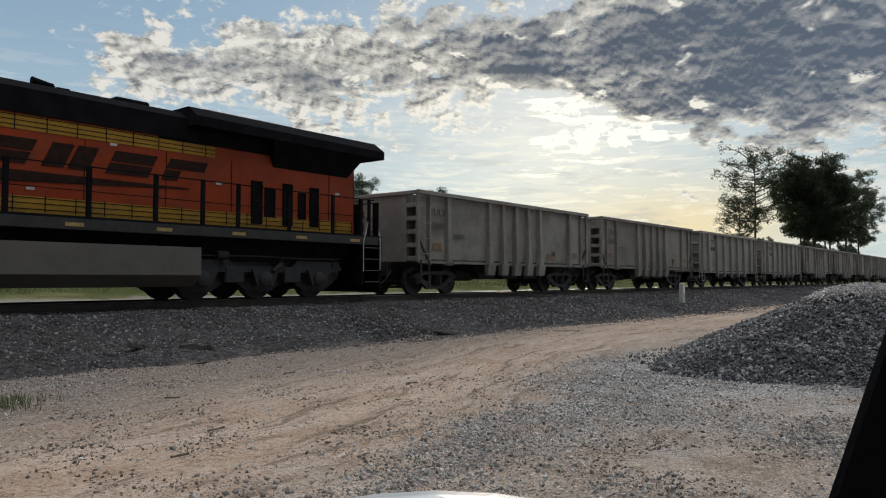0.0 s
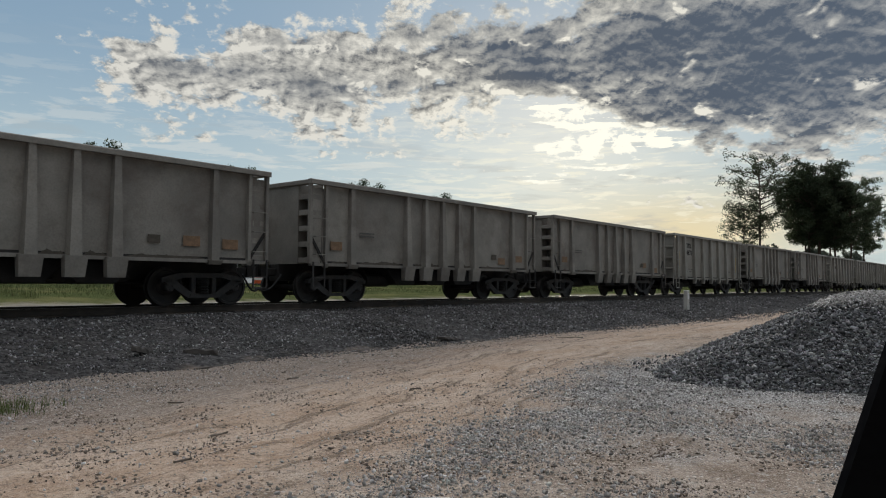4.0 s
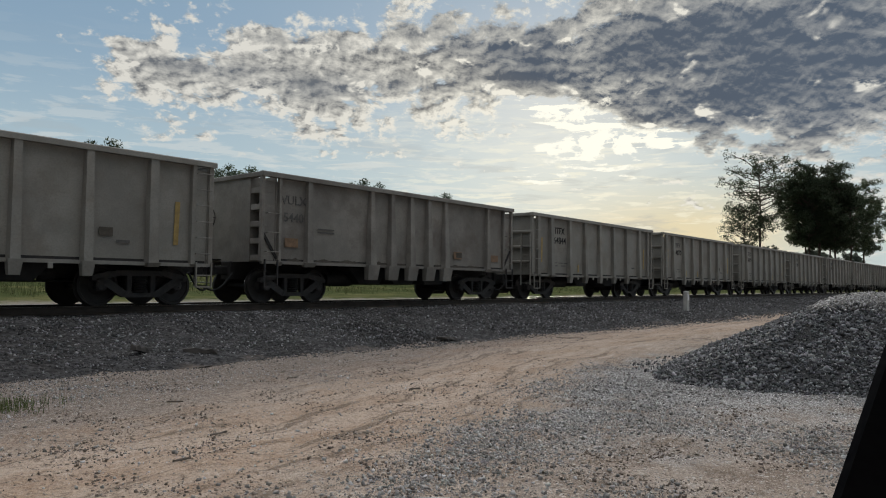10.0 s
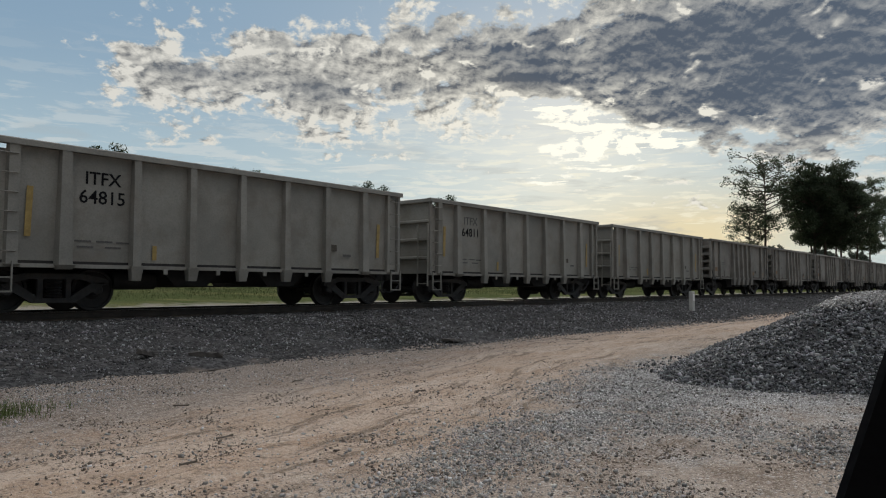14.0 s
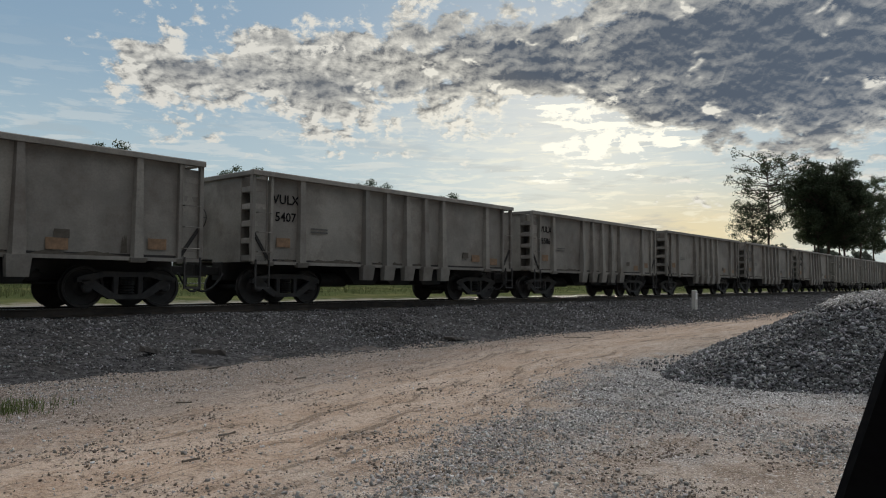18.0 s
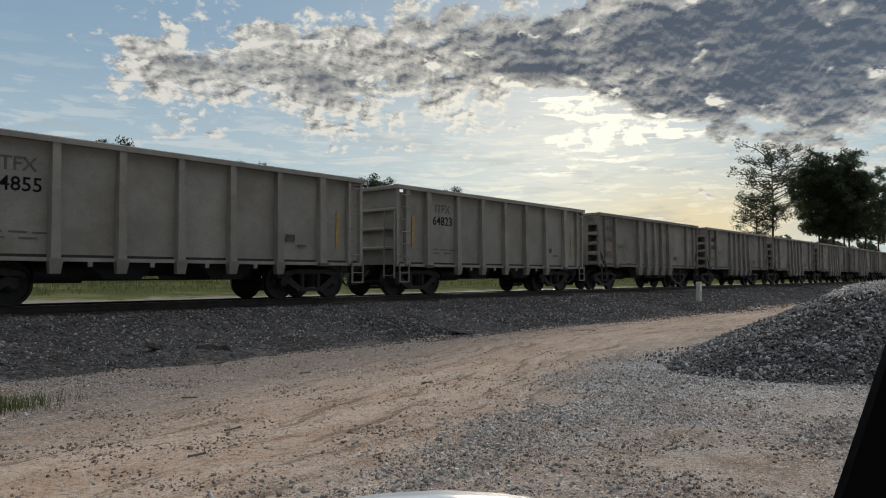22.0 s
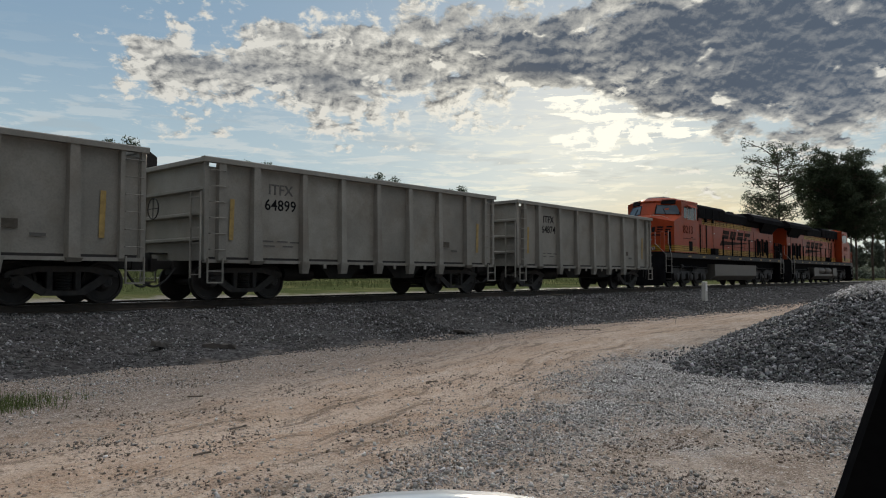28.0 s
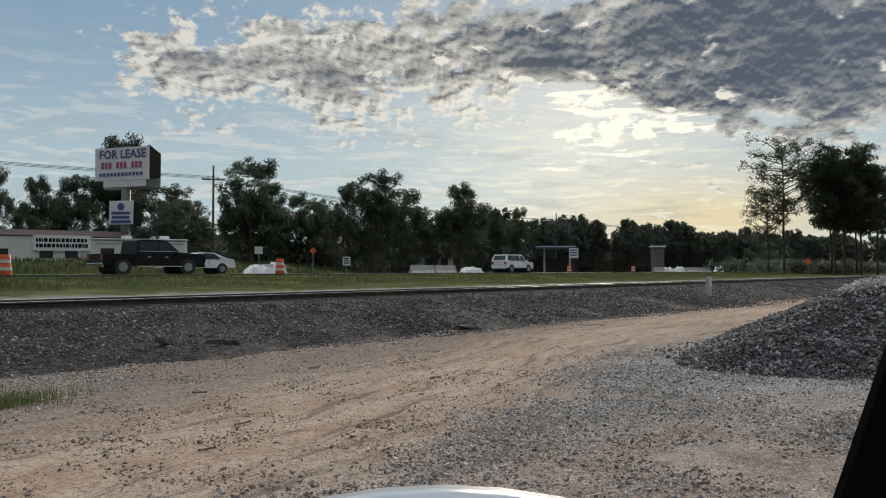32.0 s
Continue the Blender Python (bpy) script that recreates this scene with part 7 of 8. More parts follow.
def build_billboard():
    bb = base("billboard", "tall double-sided billboard offering a site for lease", "billboard")
    A, B = (29.55, 70.02), (32.05, 64.46)
    part("column", Mesh().tube((31.3, 67.3, ROAD_Z - 0.2), (31.3, 67.3, 11.2), 0.42, 0.40, 16), M_POLE, bb, "thick steel column", smooth=True)
    upright_board("face_board", A, B, 10.2, 13.3, 0.15, M_BOARD, bb, "white face with blue and pink lettering")
    C = (35.4, 68.6)
    upright_board("back_board", (32.2, 64.5), C, 10.3, 13.4, 0.15, M_BACK, bb, "dark back of the second face")
    L = math.hypot(B[0] - A[0], B[1] - A[1])
    part("lettering", text_data("FOR LEASE", 1.12, M_BLUE), None, bb, "dark blue words FOR LEASE", on_board(A, B, L * 0.52, 12.62))
    m = Mesh()
    for i in range(11):
        if i not in (3, 7):
            m.box(-2.3 + 0.43 * i, -1.98 + 0.43 * i, -0.01, 0.0, -0.30, 0.30)
    part("number_bars", m, M_PINK, bb, "pink bars", on_board(A, B, L * 0.5, 11.62))
    m = Mesh()
    for i in range(12):
        m.box(-2.5 + 0.42 * i, -2.2 + 0.42 * i, -0.01, 0.0, -0.16, 0.16)
    part("small_bars", m, M_BLUE, bb, "", on_board(A, B, L * 0.5, 10.75))
    upright_board("skirt_board", (29.95, 69.1), (31.9, 64.75), 9.55, 10.15, 0.12, M_WHITE, bb, "plain white skirt below the face")
    part("catwalk", Mesh().box(-3.2, 3.2, -0.5, 0.5, 0, 0.06).box(-3.2, 3.2, -0.5, -0.46, 0.06, 0.9), M_POLE, bb, "steel catwalk", on_board(A, B, L * 0.6, 9.4, -1.2))
    A2, B2 = (29.7, 67.2), (31.05, 65.35)
    upright_board("lower_board", A2, B2, 5.95, 8.15, 0.15, M_BOARD, bb, "small white panel sign")
    upright_board("lower_back", (31.15, 65.4), (33.3, 68.2), 5.95, 8.1, 0.15, M_BACK, bb)
    L2 = math.hypot(B2[0] - A2[0], B2[1] - A2[1])
    m = Mesh()
    m.turned((0, 0, 0.55), (0, 1, 0), [(0.35, -0.012), (0.35, -0.006)], 20)
    for z, w in ((-0.05, 0.9), (-0.45, 0.85), (-0.85, 0.95)):
        m.box(-w, w, -0.012, -0.002, z - 0.13, z + 0.13)
    part("panel_bars", m, M_BLUE, bb, "", on_board(A2, B2, L2 / 2, 7.05))


def utility_pole(x, y, h, top_arm=2.6):
    p = base("utility_pole", "weathered timber utility pole with a crossarm", "utility pole", "poles along the road", at=pose(x, y, ROAD_Z - 0.1))
    part("pole", Mesh().tube((0, 0, -0.3), (0, 0, h), 0.17, 0.11, 10), M_TIMBER, p)
    part("crossarm", Mesh().box(-top_arm / 2, top_arm / 2, -0.06, 0.06, h - 1.75, h - 1.6), M_TIMBER, p, at=pose(0, 0, 0, 0, 0, -35))
    part("brace", Mesh().tube((-0.7, 0, h - 1.7), (0, 0, h - 2.4), 0.025, n=5).tube((0.7, 0, h - 1.7), (0, 0, h - 2.4), 0.025, n=5), M_POLE, p, at=pose(0, 0, 0, 0, 0, -35))
    for i in range(5):
        u = -1.2 + 0.6 * i
        part("insulator", Mesh().turned((u, 0, h - 1.6), (0, 0, 1), [(0.02, 0), (0.06, 0.06), (0.06, 0.12), (0.03, 0.18), (0, 0.2)], 8), M_TIMBER, p, at=pose(0, 0, 0, 0, 0, -35))


def cable(a, b, sag):
    pts = [Vector(a).lerp(Vector(b), i / 16) - Vector((0, 0, sag * 4 * (i / 16) * (1 - i / 16))) for i in range(17)]
    m = Mesh()
    for p in pts:
        m.v += [(p.x, p.y - 0.025, p.z - 0.015), (p.x, p.y + 0.025, p.z - 0.015), (p.x, p.y, p.z + 0.03)]
    m.f = [(3 * i + j, 3 * i + (j + 1) % 3, 3 * i + 3 + (j + 1) % 3, 3 * i + 3 + j) for i in range(16) for j in range(3)]
    thing("power_cable", m, M_BLACK, "thin dark overhead power cable", "cable", "power cables")


def barrel(x, y, z):
    b = base("traffic_barrel", "orange and white striped traffic barrel", "traffic barrel", "traffic barrels", at=pose(x, y, z))
    part("drum", Mesh().turned((0, 0, 0), (0, 0, 1), [(0.27, 0.06), (0.28, 0.1), (0.26, 0.5), (0.24, 0.52), (0.23, 0.9), (0.2, 1.0), (0.0, 1.0)], 18), M_SAFETY, b, smooth=True)
    for k, z0 in enumerate((0.28, 0.62)):
        part("white_band", Mesh().turned((0, 0, 0), (0, 0, 1), [(0.277, z0), (0.277, z0 + 0.15)] if k == 0 else [(0.247, z0), (0.247, z0 + 0.15)], 18), M_WHITE, b)
    part("base_ring", Mesh().turned((0, 0, 0), (0, 0, 1), [(0.36, 0), (0.36, 0.05), (0.28, 0.08), (0, 0.08)], 18), M_RUBBER, b)


def post_sign(x, y, z, h, w, ph, face, label, diamond=False, bars_on=None):
    s = base("road_sign", label, "road sign", "roadside signs", at=pose(x, y, z, 0, 0, -48))
    part("sign_post", Mesh().box(-0.03, 0.03, -0.02, 0.02, -0.1, h + ph * 0.5), M_POLE, s)
    m = Mesh()
    if diamond:
        k = ph / 2
        m.prism([(0, h - 0.1), (k, h + k - 0.1), (0, h + 2 * k - 0.1), (-k, h + k - 0.1)], -0.03, -0.022)
    else:
        m.box(-w / 2, w / 2, -0.03, -0.022, h, h + ph, 0.002)
    part("sign_face", m, face, s)
    if bars_on:
        m = Mesh()
        for i in range(3):
            m.box(-w * 0.36, w * 0.36, -0.038, -0.031, h + ph * (0.22 + 0.25 * i), h + ph * (0.34 + 0.25 * i))
        part("sign_bars", m, bars_on, s)


build_billboard()
utility_pole(46.4, 77.1, 13.0)
utility_pole(126.9, 79.9, 12.3)
for k in (-0.9, 0.0, 0.9):
    cable((-60, 86 + k, 13.2), (46.4 + k * 0.6, 77.1 + k, 12.8), 0.9)
    cable((46.4 + k * 0.6, 77.1 + k, 12.8), (126.9, 79.9 + k, 12.2), 1.0)
    cable((126.9, 79.9 + k, 12.2), (300, 66 + k, 13.0), 1.2)
for x, y in ((11.4, 36.3), (26.4, 36.3), (79.1, 47.9), (98.7, 48.9)):
    barrel(x, y, lot_z(x, y))
post_sign(38.5, 48.3, ROAD_Z - 0.06, 1.75, 0.5, 0.62, M_SAFETY, "orange diamond roadworks sign on a thin post", True)
post_sign(97.0, 24.6, 0.7, 1.6, 0.6, 0.9, M_SAFETY, "orange diamond roadworks sign beside the track", True)
post_sign(42.5, 48.6, ROAD_Z - 0.06, 0.75, 0.66, 0.78, M_WHITE, "small white notice board on a post", bars_on=M_INK)
post_sign(39.6, 57.8, ROAD_Z - 0.06, 1.9, 0.75, 0.7, M_WHITE, "plain white square sign on a post")
post_sign(94.4, 56.4, ROAD_Z - 0.06, 2.2, 1.4, 1.5, M_BOARD, "white panel sign with a blue mark", bars_on=M_BLUE)

# the marker post by the ballast
mp = base("marker_post", "short weathered white concrete marker post beside the track", "marker post", at=pose(33.4, 12.75, 0.22))
part("post_body", Mesh().box(-0.15, 0.15, -0.09, 0.09, -0.05, 0.98, 0.02), M_CONC, mp)
part("marker_plate", Mesh().box(-0.10, 0.10, -0.10, -0.092, 0.55, 0.85), M_WHITE, mp)


def site_trailer(x0, x1, y0, y1, z0, h, label, windows, sign=False, rounded=False):
    """A long trailer or mobile home seen side on, its near side between the two points."""
    a = math.degrees(math.atan2(y1 - y0, x1 - x0))
    L = math.hypot(x1 - x0, y1 - y0)
    t = base("trailer", label, "trailer", "trailers behind the road", at=pose(x0, y0, z0, 0, 0, a))
    part("body", Mesh().box(0, L, 0, 2.6, 0.55, h, 0.18 if rounded else 0.04), M_WHITE, t)
    part("roof", Mesh().box(-0.05, L + 0.05, -0.06, 2.66, h + 0.003, h + 0.09, 0.02), M_WHITE if rounded else M_ROOF, t)
    for u in windows:
        w = part("window", Mesh().box(u, u + 0.95, -0.03, 0.01, 1.35, 2.05, 0.02), M_GLASS, t)
        part("window_frame", Mesh().box(u - 0.05, u + 1.0, -0.02, 0.0, 1.28, 1.35).box(u - 0.05, u + 1.0, -0.02, 0.0, 2.05, 2.11), M_POLE, w)
    part("skirt", Mesh().box(0.1, L - 0.1, 0.1, 2.5, 0.02, 0.55), M_POLE, t)
    for u in (L * 0.45, L * 0.55):
        part("wheel", Mesh().turned((u, 0.02, 0.36), (0, 1, 0), [(0.36, 0), (0.36, 0.2), (0.2, 0.22), (0, 0.2)], 16), M_RUBBER, t)
    if rounded:
        for u in (L * 0.3, L * 0.7):
            part("roof_vent", Mesh().box(u, u + 0.8, 0.8, 1.6, h + 0.09, h + 0.36, 0.06), M_WHITE, t)
        part("awning_stripe", Mesh().box(0.3, L - 0.3, -0.02, 0.0, h - 0.35, h - 0.22), M_SIDING, t)
    if sign:
        part("sign_board", Mesh().box(L * 0.42, L * 0.98, -0.12, -0.06, h - 1.15, h + 0.1), M_BOARD, t, "white board with dark bars")
        part("sign_bars", bars(Mesh(), L * 0.45, h - 0.45, L * 0.5, 2, 0.30, 0.14, 4), M_INK, t, at=pose(0, -0.125, 0))
    return t


site_trailer(18.6, 25.6, 63.4, 60.9, ROAD_Z - 0.06, 3.1, "white site trailer with a dark roof and a sign board", (0.5, 3.6, 5.4), sign=True)
site_trailer(11.5, 18.2, 65.9, 63.6, ROAD_Z - 0.06, 2.9, "long white mobile office with small windows", (0.8, 2.6, 4.6))
site_trailer(23.9, 30.3, 57.2, 54.2, ROAD_Z - 0.06, 2.75, "white travel trailer with roof vents", (0.7, 2.4, 4.8), rounded=True)

shed = base("long_shed", "long low shed with a dark rusty roof behind the trailers", "shed", at=pose(14.0, 70.5, ROAD_Z - 0.06, 0, 0, -19))
part("wall_shell", Mesh().box(0, 17, 0, 4.5, 0, 3.1), M_POLE, shed)
part("roof", Mesh().prism([(-0.6, 3.1), (5.1, 3.1), (5.1, 3.35), (2.25, 4.0), (-0.6, 3.35)], -0.4, 17.4, "yz"), M_RUSTROOF, shed, "rusty dark sheet roof")

can = base("station_canopy", "blue filling station canopy on steel columns", "canopy", at=pose(108.3, 71.9, ROAD_Z - 0.06, 0, 0, -57))
part("canopy_roof", Mesh().box(-0.5, 6.5, -0.5, 4, 4.3, 4.75, 0.03), M_BLUEC, can)
part("canopy_trim", Mesh().box(-0.55, 6.55, -0.55, -0.5, 4.55, 4.66), M_WHITE, can)
for u in (0.8, 5.4):
    part("column", Mesh().box(u, u + 0.35, 1.5, 1.85, 0, 4.4), M_WHITE, can)
# block coloured dark to paint in the shade under the canopy
part("kiosk", Mesh().box(1.2, 5.2, 2.6, 3.9, 0, 2.5), M_ROOF, can)

booth = base("pump_house", "small pale block tower with a flat white roof", "shed", at=pose(108.6, 49.6, ROAD_Z - 0.06, 0, 0, -50))
part("wall_shell", Mesh().box(-0.85, 0.85, -0.8, 0.8, 0, 4.0, 0.02), M_BLOCK, booth)
part("roof_slab", Mesh().box(-1.05, 1.05, -1.0, 1.0, 4.0, 4.22, 0.02), M_WHITE, booth)


def barrier(x0, y0, x1, y1):
    """A line of precast concrete barriers."""
    n = max(1, round(math.hypot(x1 - x0, y1 - y0) / 3.2))
    a = math.degrees(math.atan2(y1 - y0, x1 - x0))
    prof = [(-0.30, 0), (0.30, 0), (0.30, 0.08), (0.14, 0.30), (0.08, 0.82), (-0.08, 0.82), (-0.14, 0.30), (-0.30, 0.08)]
    d = Mesh().prism(prof, 0.02, 3.1, "yz").data("concrete_barrier", M_CONC)
    for i in range(n):
        u = i / n
        x, y = x0 + (x1 - x0) * u, y0 + (y1 - y0) * u
        thing("concrete_barrier", d, None, "pale precast concrete road barrier", "barrier", "concrete barriers", at=pose(x, y, ROAD_Z - 0.06 if not 36.9 < y < 47.2 else ROAD_Z, 0, 0, a + (i % 3 - 1) * 2))


barrier(50.0, 47.9, 57.0, 47.9)
barrier(105.0, 48.6, 108.5, 48.5)
barrier(118.0, 48.9, 128.0, 48.4)
barrier(33.0, 49.0, 36.2, 49.0)

# wrapped pallets of material by the road
def wrapped_load(x, y, sx, sy, h, seed):
    r = random.Random(seed)
    m = Mesh()
    n = 8
    for j in range(n + 1):
        for i in range(n + 1):
            u, w = i / n, j / n
            e = min(1, 6 * min(u, 1 - u, w, 1 - w))
            m.v.append(((u - .5) * sx, (w - .5) * sy, h * e * (0.7 + 0.6 * r.random()) if e else 0))
    m.f = [(j * (n + 1) + i, j * (n + 1) + i + 1, (j + 1) * (n + 1) + i + 1, (j + 1) * (n + 1) + i) for j in range(n) for i in range(n)]
    thing("wrapped_load", m, M_WHITE, "stack of material under crumpled white sheeting", "wrapped stack", "wrapped stacks", at=pose(x, y, ROAD_Z - 0.06))


wrapped_load(33.6, 48.9, 2.6, 1.5, 0.6, 2)
wrapped_load(35.4, 49.3, 1.6, 1.4, 0.8, 5)
wrapped_load(60.5, 48.8, 3.2, 1.2, 0.6, 7)
for k, (x, y, w) in enumerate(((111.5, 49.2, 3.0), (115.0, 48.7, 2.2), (131.5, 48.2, 3.4), (137.0, 48.0, 2.4), (143.0, 47.8, 3.6))):
    wrapped_load(x, y, w, 1.4, 0.7 + 0.1 * (k % 3), 20 + k)


def small_house(x, y, w, d, h, label):
    o = base("house", label, "house", "houses among the trees", at=pose(x, y, ROAD_Z - 0.06, 0, 0, -45))
    part("wall_shell", Mesh().box(-w / 2, w / 2, -d / 2, d / 2, 0, h), M_WHITE, o)
    part("roof", Mesh().prism([(-d / 2 - 0.4, h), (d / 2 + 0.4, h), (0, h + 1.8)], -w / 2 - 0.3, w / 2 + 0.3, "yz"), M_ROOF, o)
    for u in (-w * 0.3, w * 0.15):
        q = part("window", Mesh().box(u, u + 1.0, -d / 2 - 0.02, -d / 2 + 0.02, 1.0, 2.1), M_GLASS, o)
        part("sill", Mesh().box(u - 0.1, u + 1.1, -d / 2 - 0.08, -d / 2, 0.92, 1.0), M_WHITE, q)
    part("door", Mesh().box(-0.5, 0.4, -d / 2 - 0.03, -d / 2 + 0.02, 0, 2.05), M_TIMBER, o)


small_house(76.5, 68.5, 5, 4, 2.5, "white bungalow half hidden by trees")
small_house(104.0, 84.0, 9, 6, 2.8, "low pale house among the trees")


# ---- vehicles on the road ----
def car_shell(profile, half, tumble, waist):
    """A body from its side outline: the sides lean in above the waist."""
    n = len(profile)
    m = Mesh()
    for s in (-1, 1):
        for x, z in profile:
            k = half - max(0, z - waist) * tumble
            m.v.append((x, s * k, z))
    m.f = [tuple(range(n)), tuple(range(n, 2 * n))[::-1]] + [(i, n + i, n + (i + 1) % n, (i + 1) % n) for i in range(n)]
    return m


def road_car(name, label, category, body, cabin_glass, wheels, r_w, half, waist, paint, roof=None, extra=None):
    c = base(name, label, category, "vehicles on the road")
    part("body", car_shell(body, half, 0.22, waist), paint, c)
    for k, g in enumerate(cabin_glass):
        for s in (-1, 1):
            m = Mesh()
            n = len(g)
            m.v = [(x, s * (half - max(0, z - waist) * 0.22 + 0.006), z) for x, z in g] + [(x, s * (half - max(0, z - waist) * 0.22 - 0.02), z) for x, z in g]
            m.f = [tuple(range(n)), tuple(range(n, 2 * n))[::-1]] + [(i, n + i, n + (i + 1) % n, (i + 1) % n) for i in range(n)]
            part("side_window", m, M_GLASS, c)
    for x in wheels:
        for s in (-1, 1):
            w = part("wheel", Mesh().turned((0, 0, 0), (0, s, 0), [(r_w * 0.8, -0.2), (r_w, -0.17), (r_w, 0.0), (r_w * 0.72, 0.03), (r_w * 0.65, 0.01)], 20), M_RUBBER, c, at=pose(x, s * (half + 0.005), r_w), smooth=True)
            part("rim", Mesh().turned((0, 0, 0), (0, s, 0), [(r_w * 0.64, -0.02), (r_w * 0.62, 0.02), (r_w * 0.2, 0.035), (0, 0.03)], 12), M_POLE, w)
        part("wheel_arch", Mesh().tube((x, -half - 0.004, r_w), (x, half + 0.004, r_w), r_w * 1.14, n=20), M_RUBBER, c)
    x0, x1 = min(p[0] for p in body), max(p[0] for p in body)
    for s in (-1, 1):
        part("tail_lamp", Mesh().box(x0 - 0.01, x0 + 0.08, s * (half - 0.28), s * (half - 0.02), waist - 0.28, waist - 0.02, 0.01), M_REDLAMP, c)
        part("headlamp", Mesh().box(x1 - 0.12, x1 + 0.01, s * (half - 0.40), s * (half - 0.06), waist - 0.34, waist - 0.18, 0.02), M_CHROME, c)
        part("mirror", Mesh().box(x1 * 0.36, x1 * 0.36 + 0.16, s * half, s * (half + 0.18), waist, waist + 0.16, 0.03), paint, c)
        for k in range(2):
            part("door_handle", Mesh().box(-0.55 + 1.0 * k, -0.35 + 1.0 * k, s * half, s * (half + 0.03), waist - 0.13, waist - 0.09), M_CHROME, c)
    for x, q in ((x0, -1), (x1, 1)):
        part("bumper", Mesh().box(x - 0.05 if q < 0 else x - 0.08, x + 0.08 if q < 0 else x + 0.06, -half + 0.05, half - 0.05, 0.38, 0.6, 0.03), M_CHROME if paint is M_CARBLK else paint, c)
    if extra:
        extra(c)
    return c


def pickup_extra(c):
    part("bed_opening", Mesh().box(-2.75, -1.15, -0.82, 0.82, 1.085, 1.095), M_RUBBER, c)
    for s in (-1, 1):
        part("belt_trim", Mesh().box(-1.0, 1.25, s * 0.935, s * 0.955, 1.235, 1.26), M_CHROME, c)
        part("fender_flare", Mesh().prism([(-2.45, 0.62), (-2.25, 0.90), (-1.45, 0.90), (-1.25, 0.62), (-1.36, 0.62), (-1.52, 0.82), (-2.18, 0.82), (-2.34, 0.62)], s * 0.975, s * 1.02), M_CARBLK, c)
    part("sill_trim", Mesh().box(-1.1, 1.6, -1.0, 1.0, 0.42, 0.46), M_CHROME, c)


pickup = road_car("pickup_truck", "black crew-cab pickup truck with dark windows", "pickup truck",
                  [(-2.9, 0.50), (2.85, 0.46), (2.95, 0.9), (2.8, 1.12), (1.35, 1.22), (0.72, 1.80), (0.3, 1.90), (-0.75, 1.90), (-1.08, 1.80), (-1.12, 1.10), (-2.9, 1.08)],
                  [[(0.20, 1.28), (1.12, 1.28), (0.68, 1.74), (0.22, 1.78)], [(-0.95, 1.28), (0.10, 1.28), (0.12, 1.78), (-0.90, 1.76)]], (-1.85, 1.85), 0.40, 0.98, 1.05, M_CARBLK, extra=pickup_extra)
sedan = road_car("sedan_car", "white four-door sedan car with dark windows", "car",
                 [(-2.4, 0.42), (2.4, 0.36), (2.42, 0.68), (2.2, 0.80), (1.1, 0.96), (0.35, 1.36), (-0.1, 1.44), (-0.9, 1.42), (-1.75, 1.08), (-2.35, 1.0), (-2.45, 0.75)],
                 [[(0.02, 1.0), (0.92, 1.0), (0.32, 1.32), (0.04, 1.37)], [(-1.35, 1.02), (-0.06, 1.0), (-0.05, 1.38), (-0.88, 1.36)]], (-1.45, 1.45), 0.34, 0.90, 0.92, M_CARWHT)
suv = road_car("suv_car", "white sport utility car with a roof rack", "car",
               [(-2.25, 0.48), (2.2, 0.44), (2.25, 0.85), (2.1, 1.02), (1.05, 1.12), (0.55, 1.68), (0.1, 1.76), (-1.95, 1.74), (-2.25, 1.15)],
               [[(0.05, 1.18), (0.90, 1.18), (0.50, 1.60), (0.07, 1.66)], [(-0.85, 1.18), (-0.03, 1.18), (-0.02, 1.66), (-0.85, 1.66)], [(-2.0, 1.18), (-0.95, 1.18), (-0.95, 1.66), (-1.82, 1.64)]], (-1.4, 1.4), 0.37, 0.90, 1.08, M_CARWHT)
part("rear_window", Mesh().add([(-2.235, -0.7, 1.22), (-2.235, 0.7, 1.22), (-2.03, 0.62, 1.64), (-2.03, -0.62, 1.64), (-2.2, -0.7, 1.22), (-2.2, 0.7, 1.22), (-2.0, 0.62, 1.64), (-2.0, -0.62, 1.64)],
                               [(0, 1, 2, 3), (7, 6, 5, 4), (0, 4, 5, 1), (1, 5, 6, 2), (2, 6, 7, 3), (3, 7, 4, 0)]), M_GLASS, suv)
ROAD_TRAFFIC = [(pickup, 22.1 - 2.9, 19.6, 38.5, 0), (sedan, 25.4, -8.5, 44.3, 180), (suv, 57.2, 24.5, 41.0, 0)]

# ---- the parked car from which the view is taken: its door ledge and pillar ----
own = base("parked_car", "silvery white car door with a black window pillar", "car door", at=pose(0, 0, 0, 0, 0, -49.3))



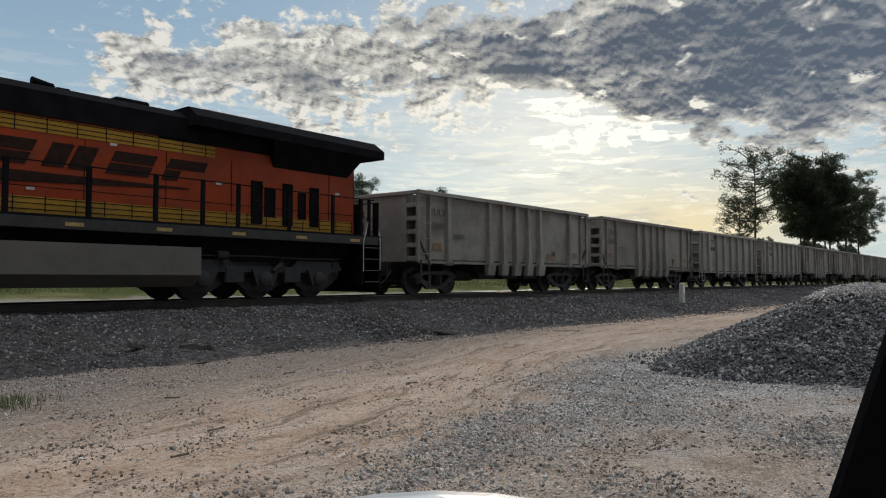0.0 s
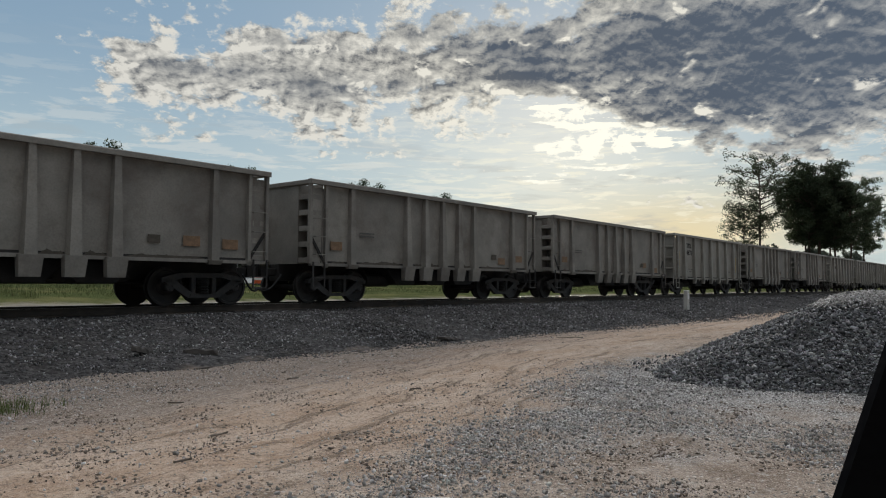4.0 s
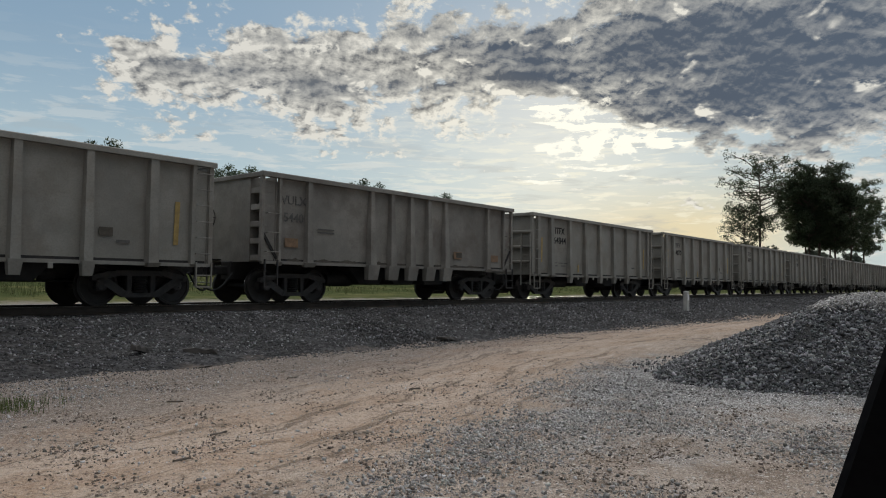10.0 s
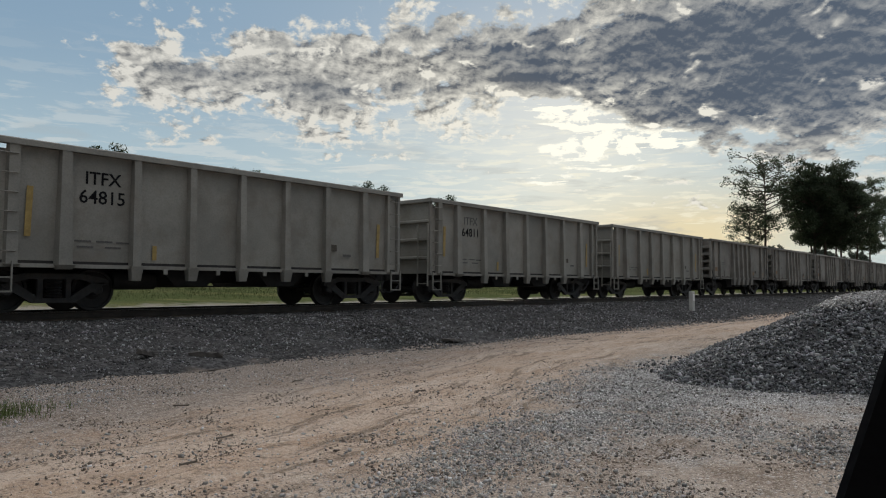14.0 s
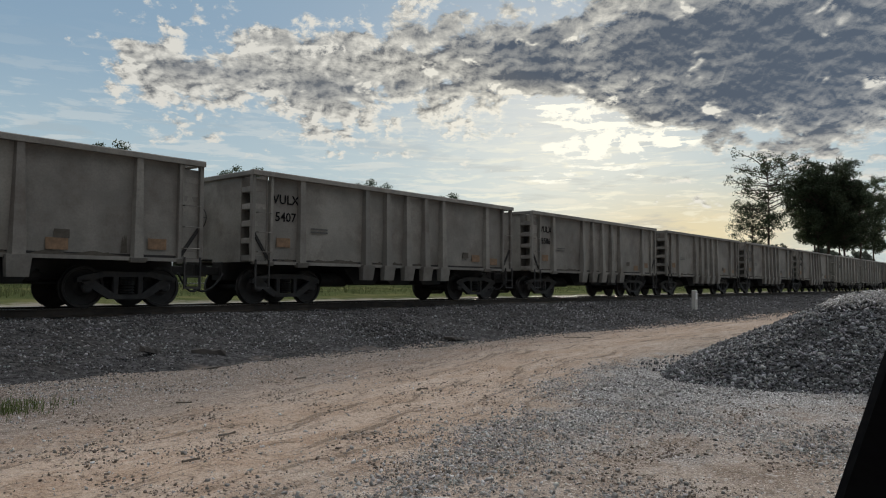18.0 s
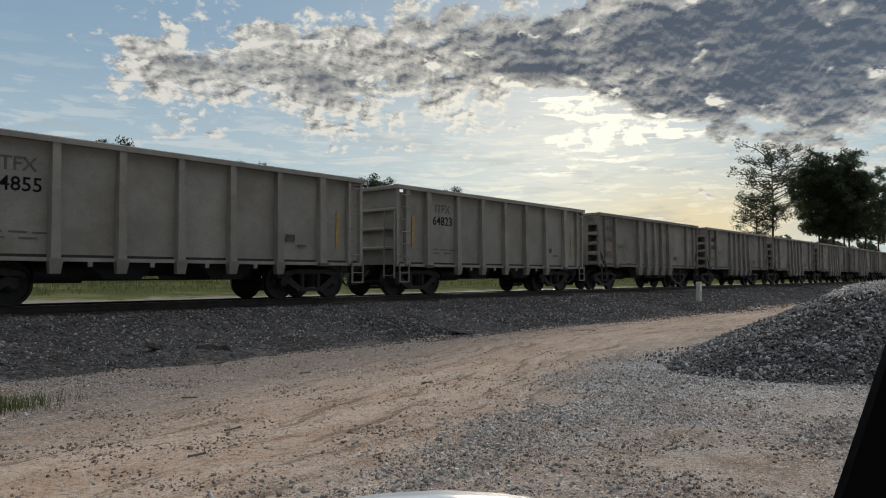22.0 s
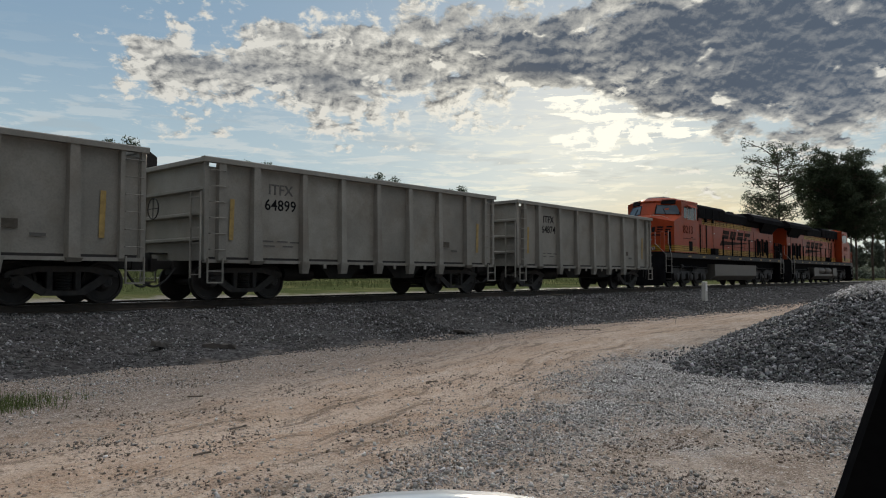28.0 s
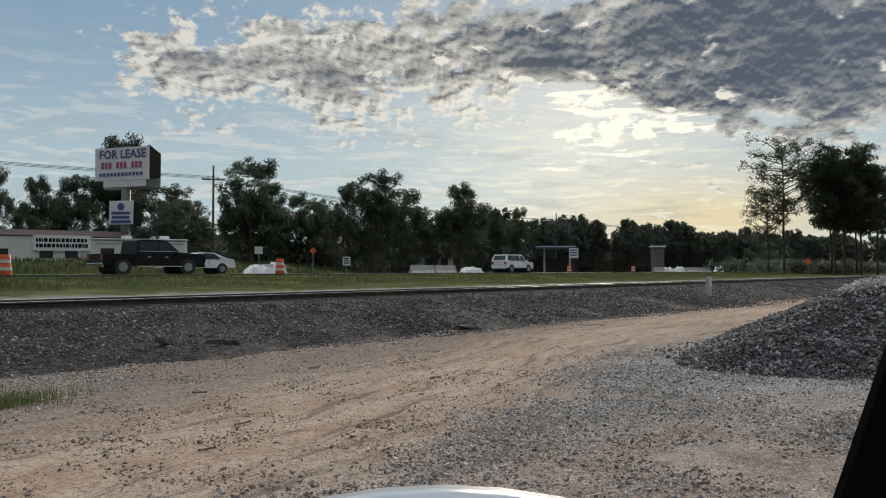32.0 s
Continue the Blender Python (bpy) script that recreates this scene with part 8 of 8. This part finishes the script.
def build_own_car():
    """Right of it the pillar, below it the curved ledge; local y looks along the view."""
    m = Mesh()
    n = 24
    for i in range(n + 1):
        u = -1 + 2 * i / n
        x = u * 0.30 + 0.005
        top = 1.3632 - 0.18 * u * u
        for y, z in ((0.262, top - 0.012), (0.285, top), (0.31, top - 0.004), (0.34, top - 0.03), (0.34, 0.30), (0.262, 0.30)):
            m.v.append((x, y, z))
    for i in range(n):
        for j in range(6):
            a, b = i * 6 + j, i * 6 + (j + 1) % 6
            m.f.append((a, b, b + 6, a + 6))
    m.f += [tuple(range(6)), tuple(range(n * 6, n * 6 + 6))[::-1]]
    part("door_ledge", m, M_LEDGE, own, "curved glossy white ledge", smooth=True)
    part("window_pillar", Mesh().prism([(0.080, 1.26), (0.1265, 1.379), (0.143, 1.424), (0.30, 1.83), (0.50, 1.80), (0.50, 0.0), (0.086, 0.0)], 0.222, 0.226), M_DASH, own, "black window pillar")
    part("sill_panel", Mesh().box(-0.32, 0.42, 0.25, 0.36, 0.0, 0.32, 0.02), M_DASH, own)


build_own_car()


# ---- scraps on the ground ----
def scrap(x, y, L, w, h, turn, material, name, label, category, tilt=4):
    r = random.Random(int(x * 100))
    m = Mesh()
    n = 6
    for i in range(n + 1):
        u = i / n
        for yy, zz in ((-.5, 0), (.5, 0), (.45, 1), (-.4, 1)):
            m.v.append(((u - .5) * L, yy * w * r.uniform(.75, 1.15), zz * h * r.uniform(.6, 1.2)))
    for i in range(n):
        for j in range(4):
            m.f.append((4 * i + j, 4 * i + (j + 1) % 4, 4 * i + 4 + (j + 1) % 4, 4 * i + 4 + j))
    m.f += [(0, 1, 2, 3), (4 * n + 3, 4 * n + 2, 4 * n + 1, 4 * n)]
    z = max(lot_z(x, y), bed_z(y) + 0.02)
    thing(name, m, material, label, category, "scraps on the lot", at=pose(x, y, z + 0.012, 0, tilt, turn))


scrap(7.30, 11.75, 0.60, 0.15, 0.08, -28, M_TIE, "timber_scrap", "split dark scrap of an old timber tie", "timber scrap")
scrap(6.35, 12.05, 0.45, 0.13, 0.08, 25, M_TIE, "timber_scrap", "dark broken tie end lying in the ballast", "timber scrap", 14)
scrap(13.9, 11.35, 0.55, 0.30, 0.06, 5, M_TIE, "timber_scrap", "flat dark plank lying on the ballast", "timber scrap")
for x, y, L, a in ((3.95, 6.0, 0.28, 15), (4.6, 7.9, 0.22, -30), (6.9, 8.6, 0.30, 10), (9.3, 8.3, 0.35, 40), (7.4, 6.6, 0.22, -12), (17.0, 9.6, 1.3, -18), (5.6, 9.7, 0.2, 60), (3.1, 5.2, 0.2, 5)):
    scrap(x, y, L * 0.8, 0.016, 0.016, a, M_TIMBER, "stick", "small dry stick on the sandy ground", "stick", 2)


def train_at(t):
    """How far the joint behind the leading locomotive lies along the track at t seconds."""
    return 1.082 * (15.44 - 15.73 * t - 0.01998 * t * t - 0.0000158 * t ** 3) - 0.11 * math.exp(-((t - 14) / 2.5) ** 2) - 0.12 * math.exp(-((t - 28.5) / 2) ** 2) - 0.13 * math.exp(-((t - 3.5) / 1.8) ** 2)


def motions():
    for ob, off in TRAIN:
        walk(ob, [(t, pose(train_at(t) + off, TRACK_Y, RAIL_Z)) for t in range(0, 33, 2)])
    # wheels roll while their vehicle is near enough to be seen turning
    for wheels, off in SPIN:
        near = [k / 30 for k in range(961) if -14 < train_at(k / 30) + off < 26]
        if not near:
            continue
        times = sorted({0.0, 32.0, *near})
        for w, x, r in wheels:
            rows = []
            for t in times:
                a = math.degrees(train_at(min(max(t, near[0]), near[-1])) / r)
                rows.append((t, pose(x, 0, r, 0, a, 0)))
            walk(w, rows)
    for ob, x32, v, y, turn in ROAD_TRAFFIC:
        walk(ob, [(t, pose(x32 + v * (t - 32), y, ROAD_Z, 0, 0, turn)) for t in (0, 16, 32)])


motions()
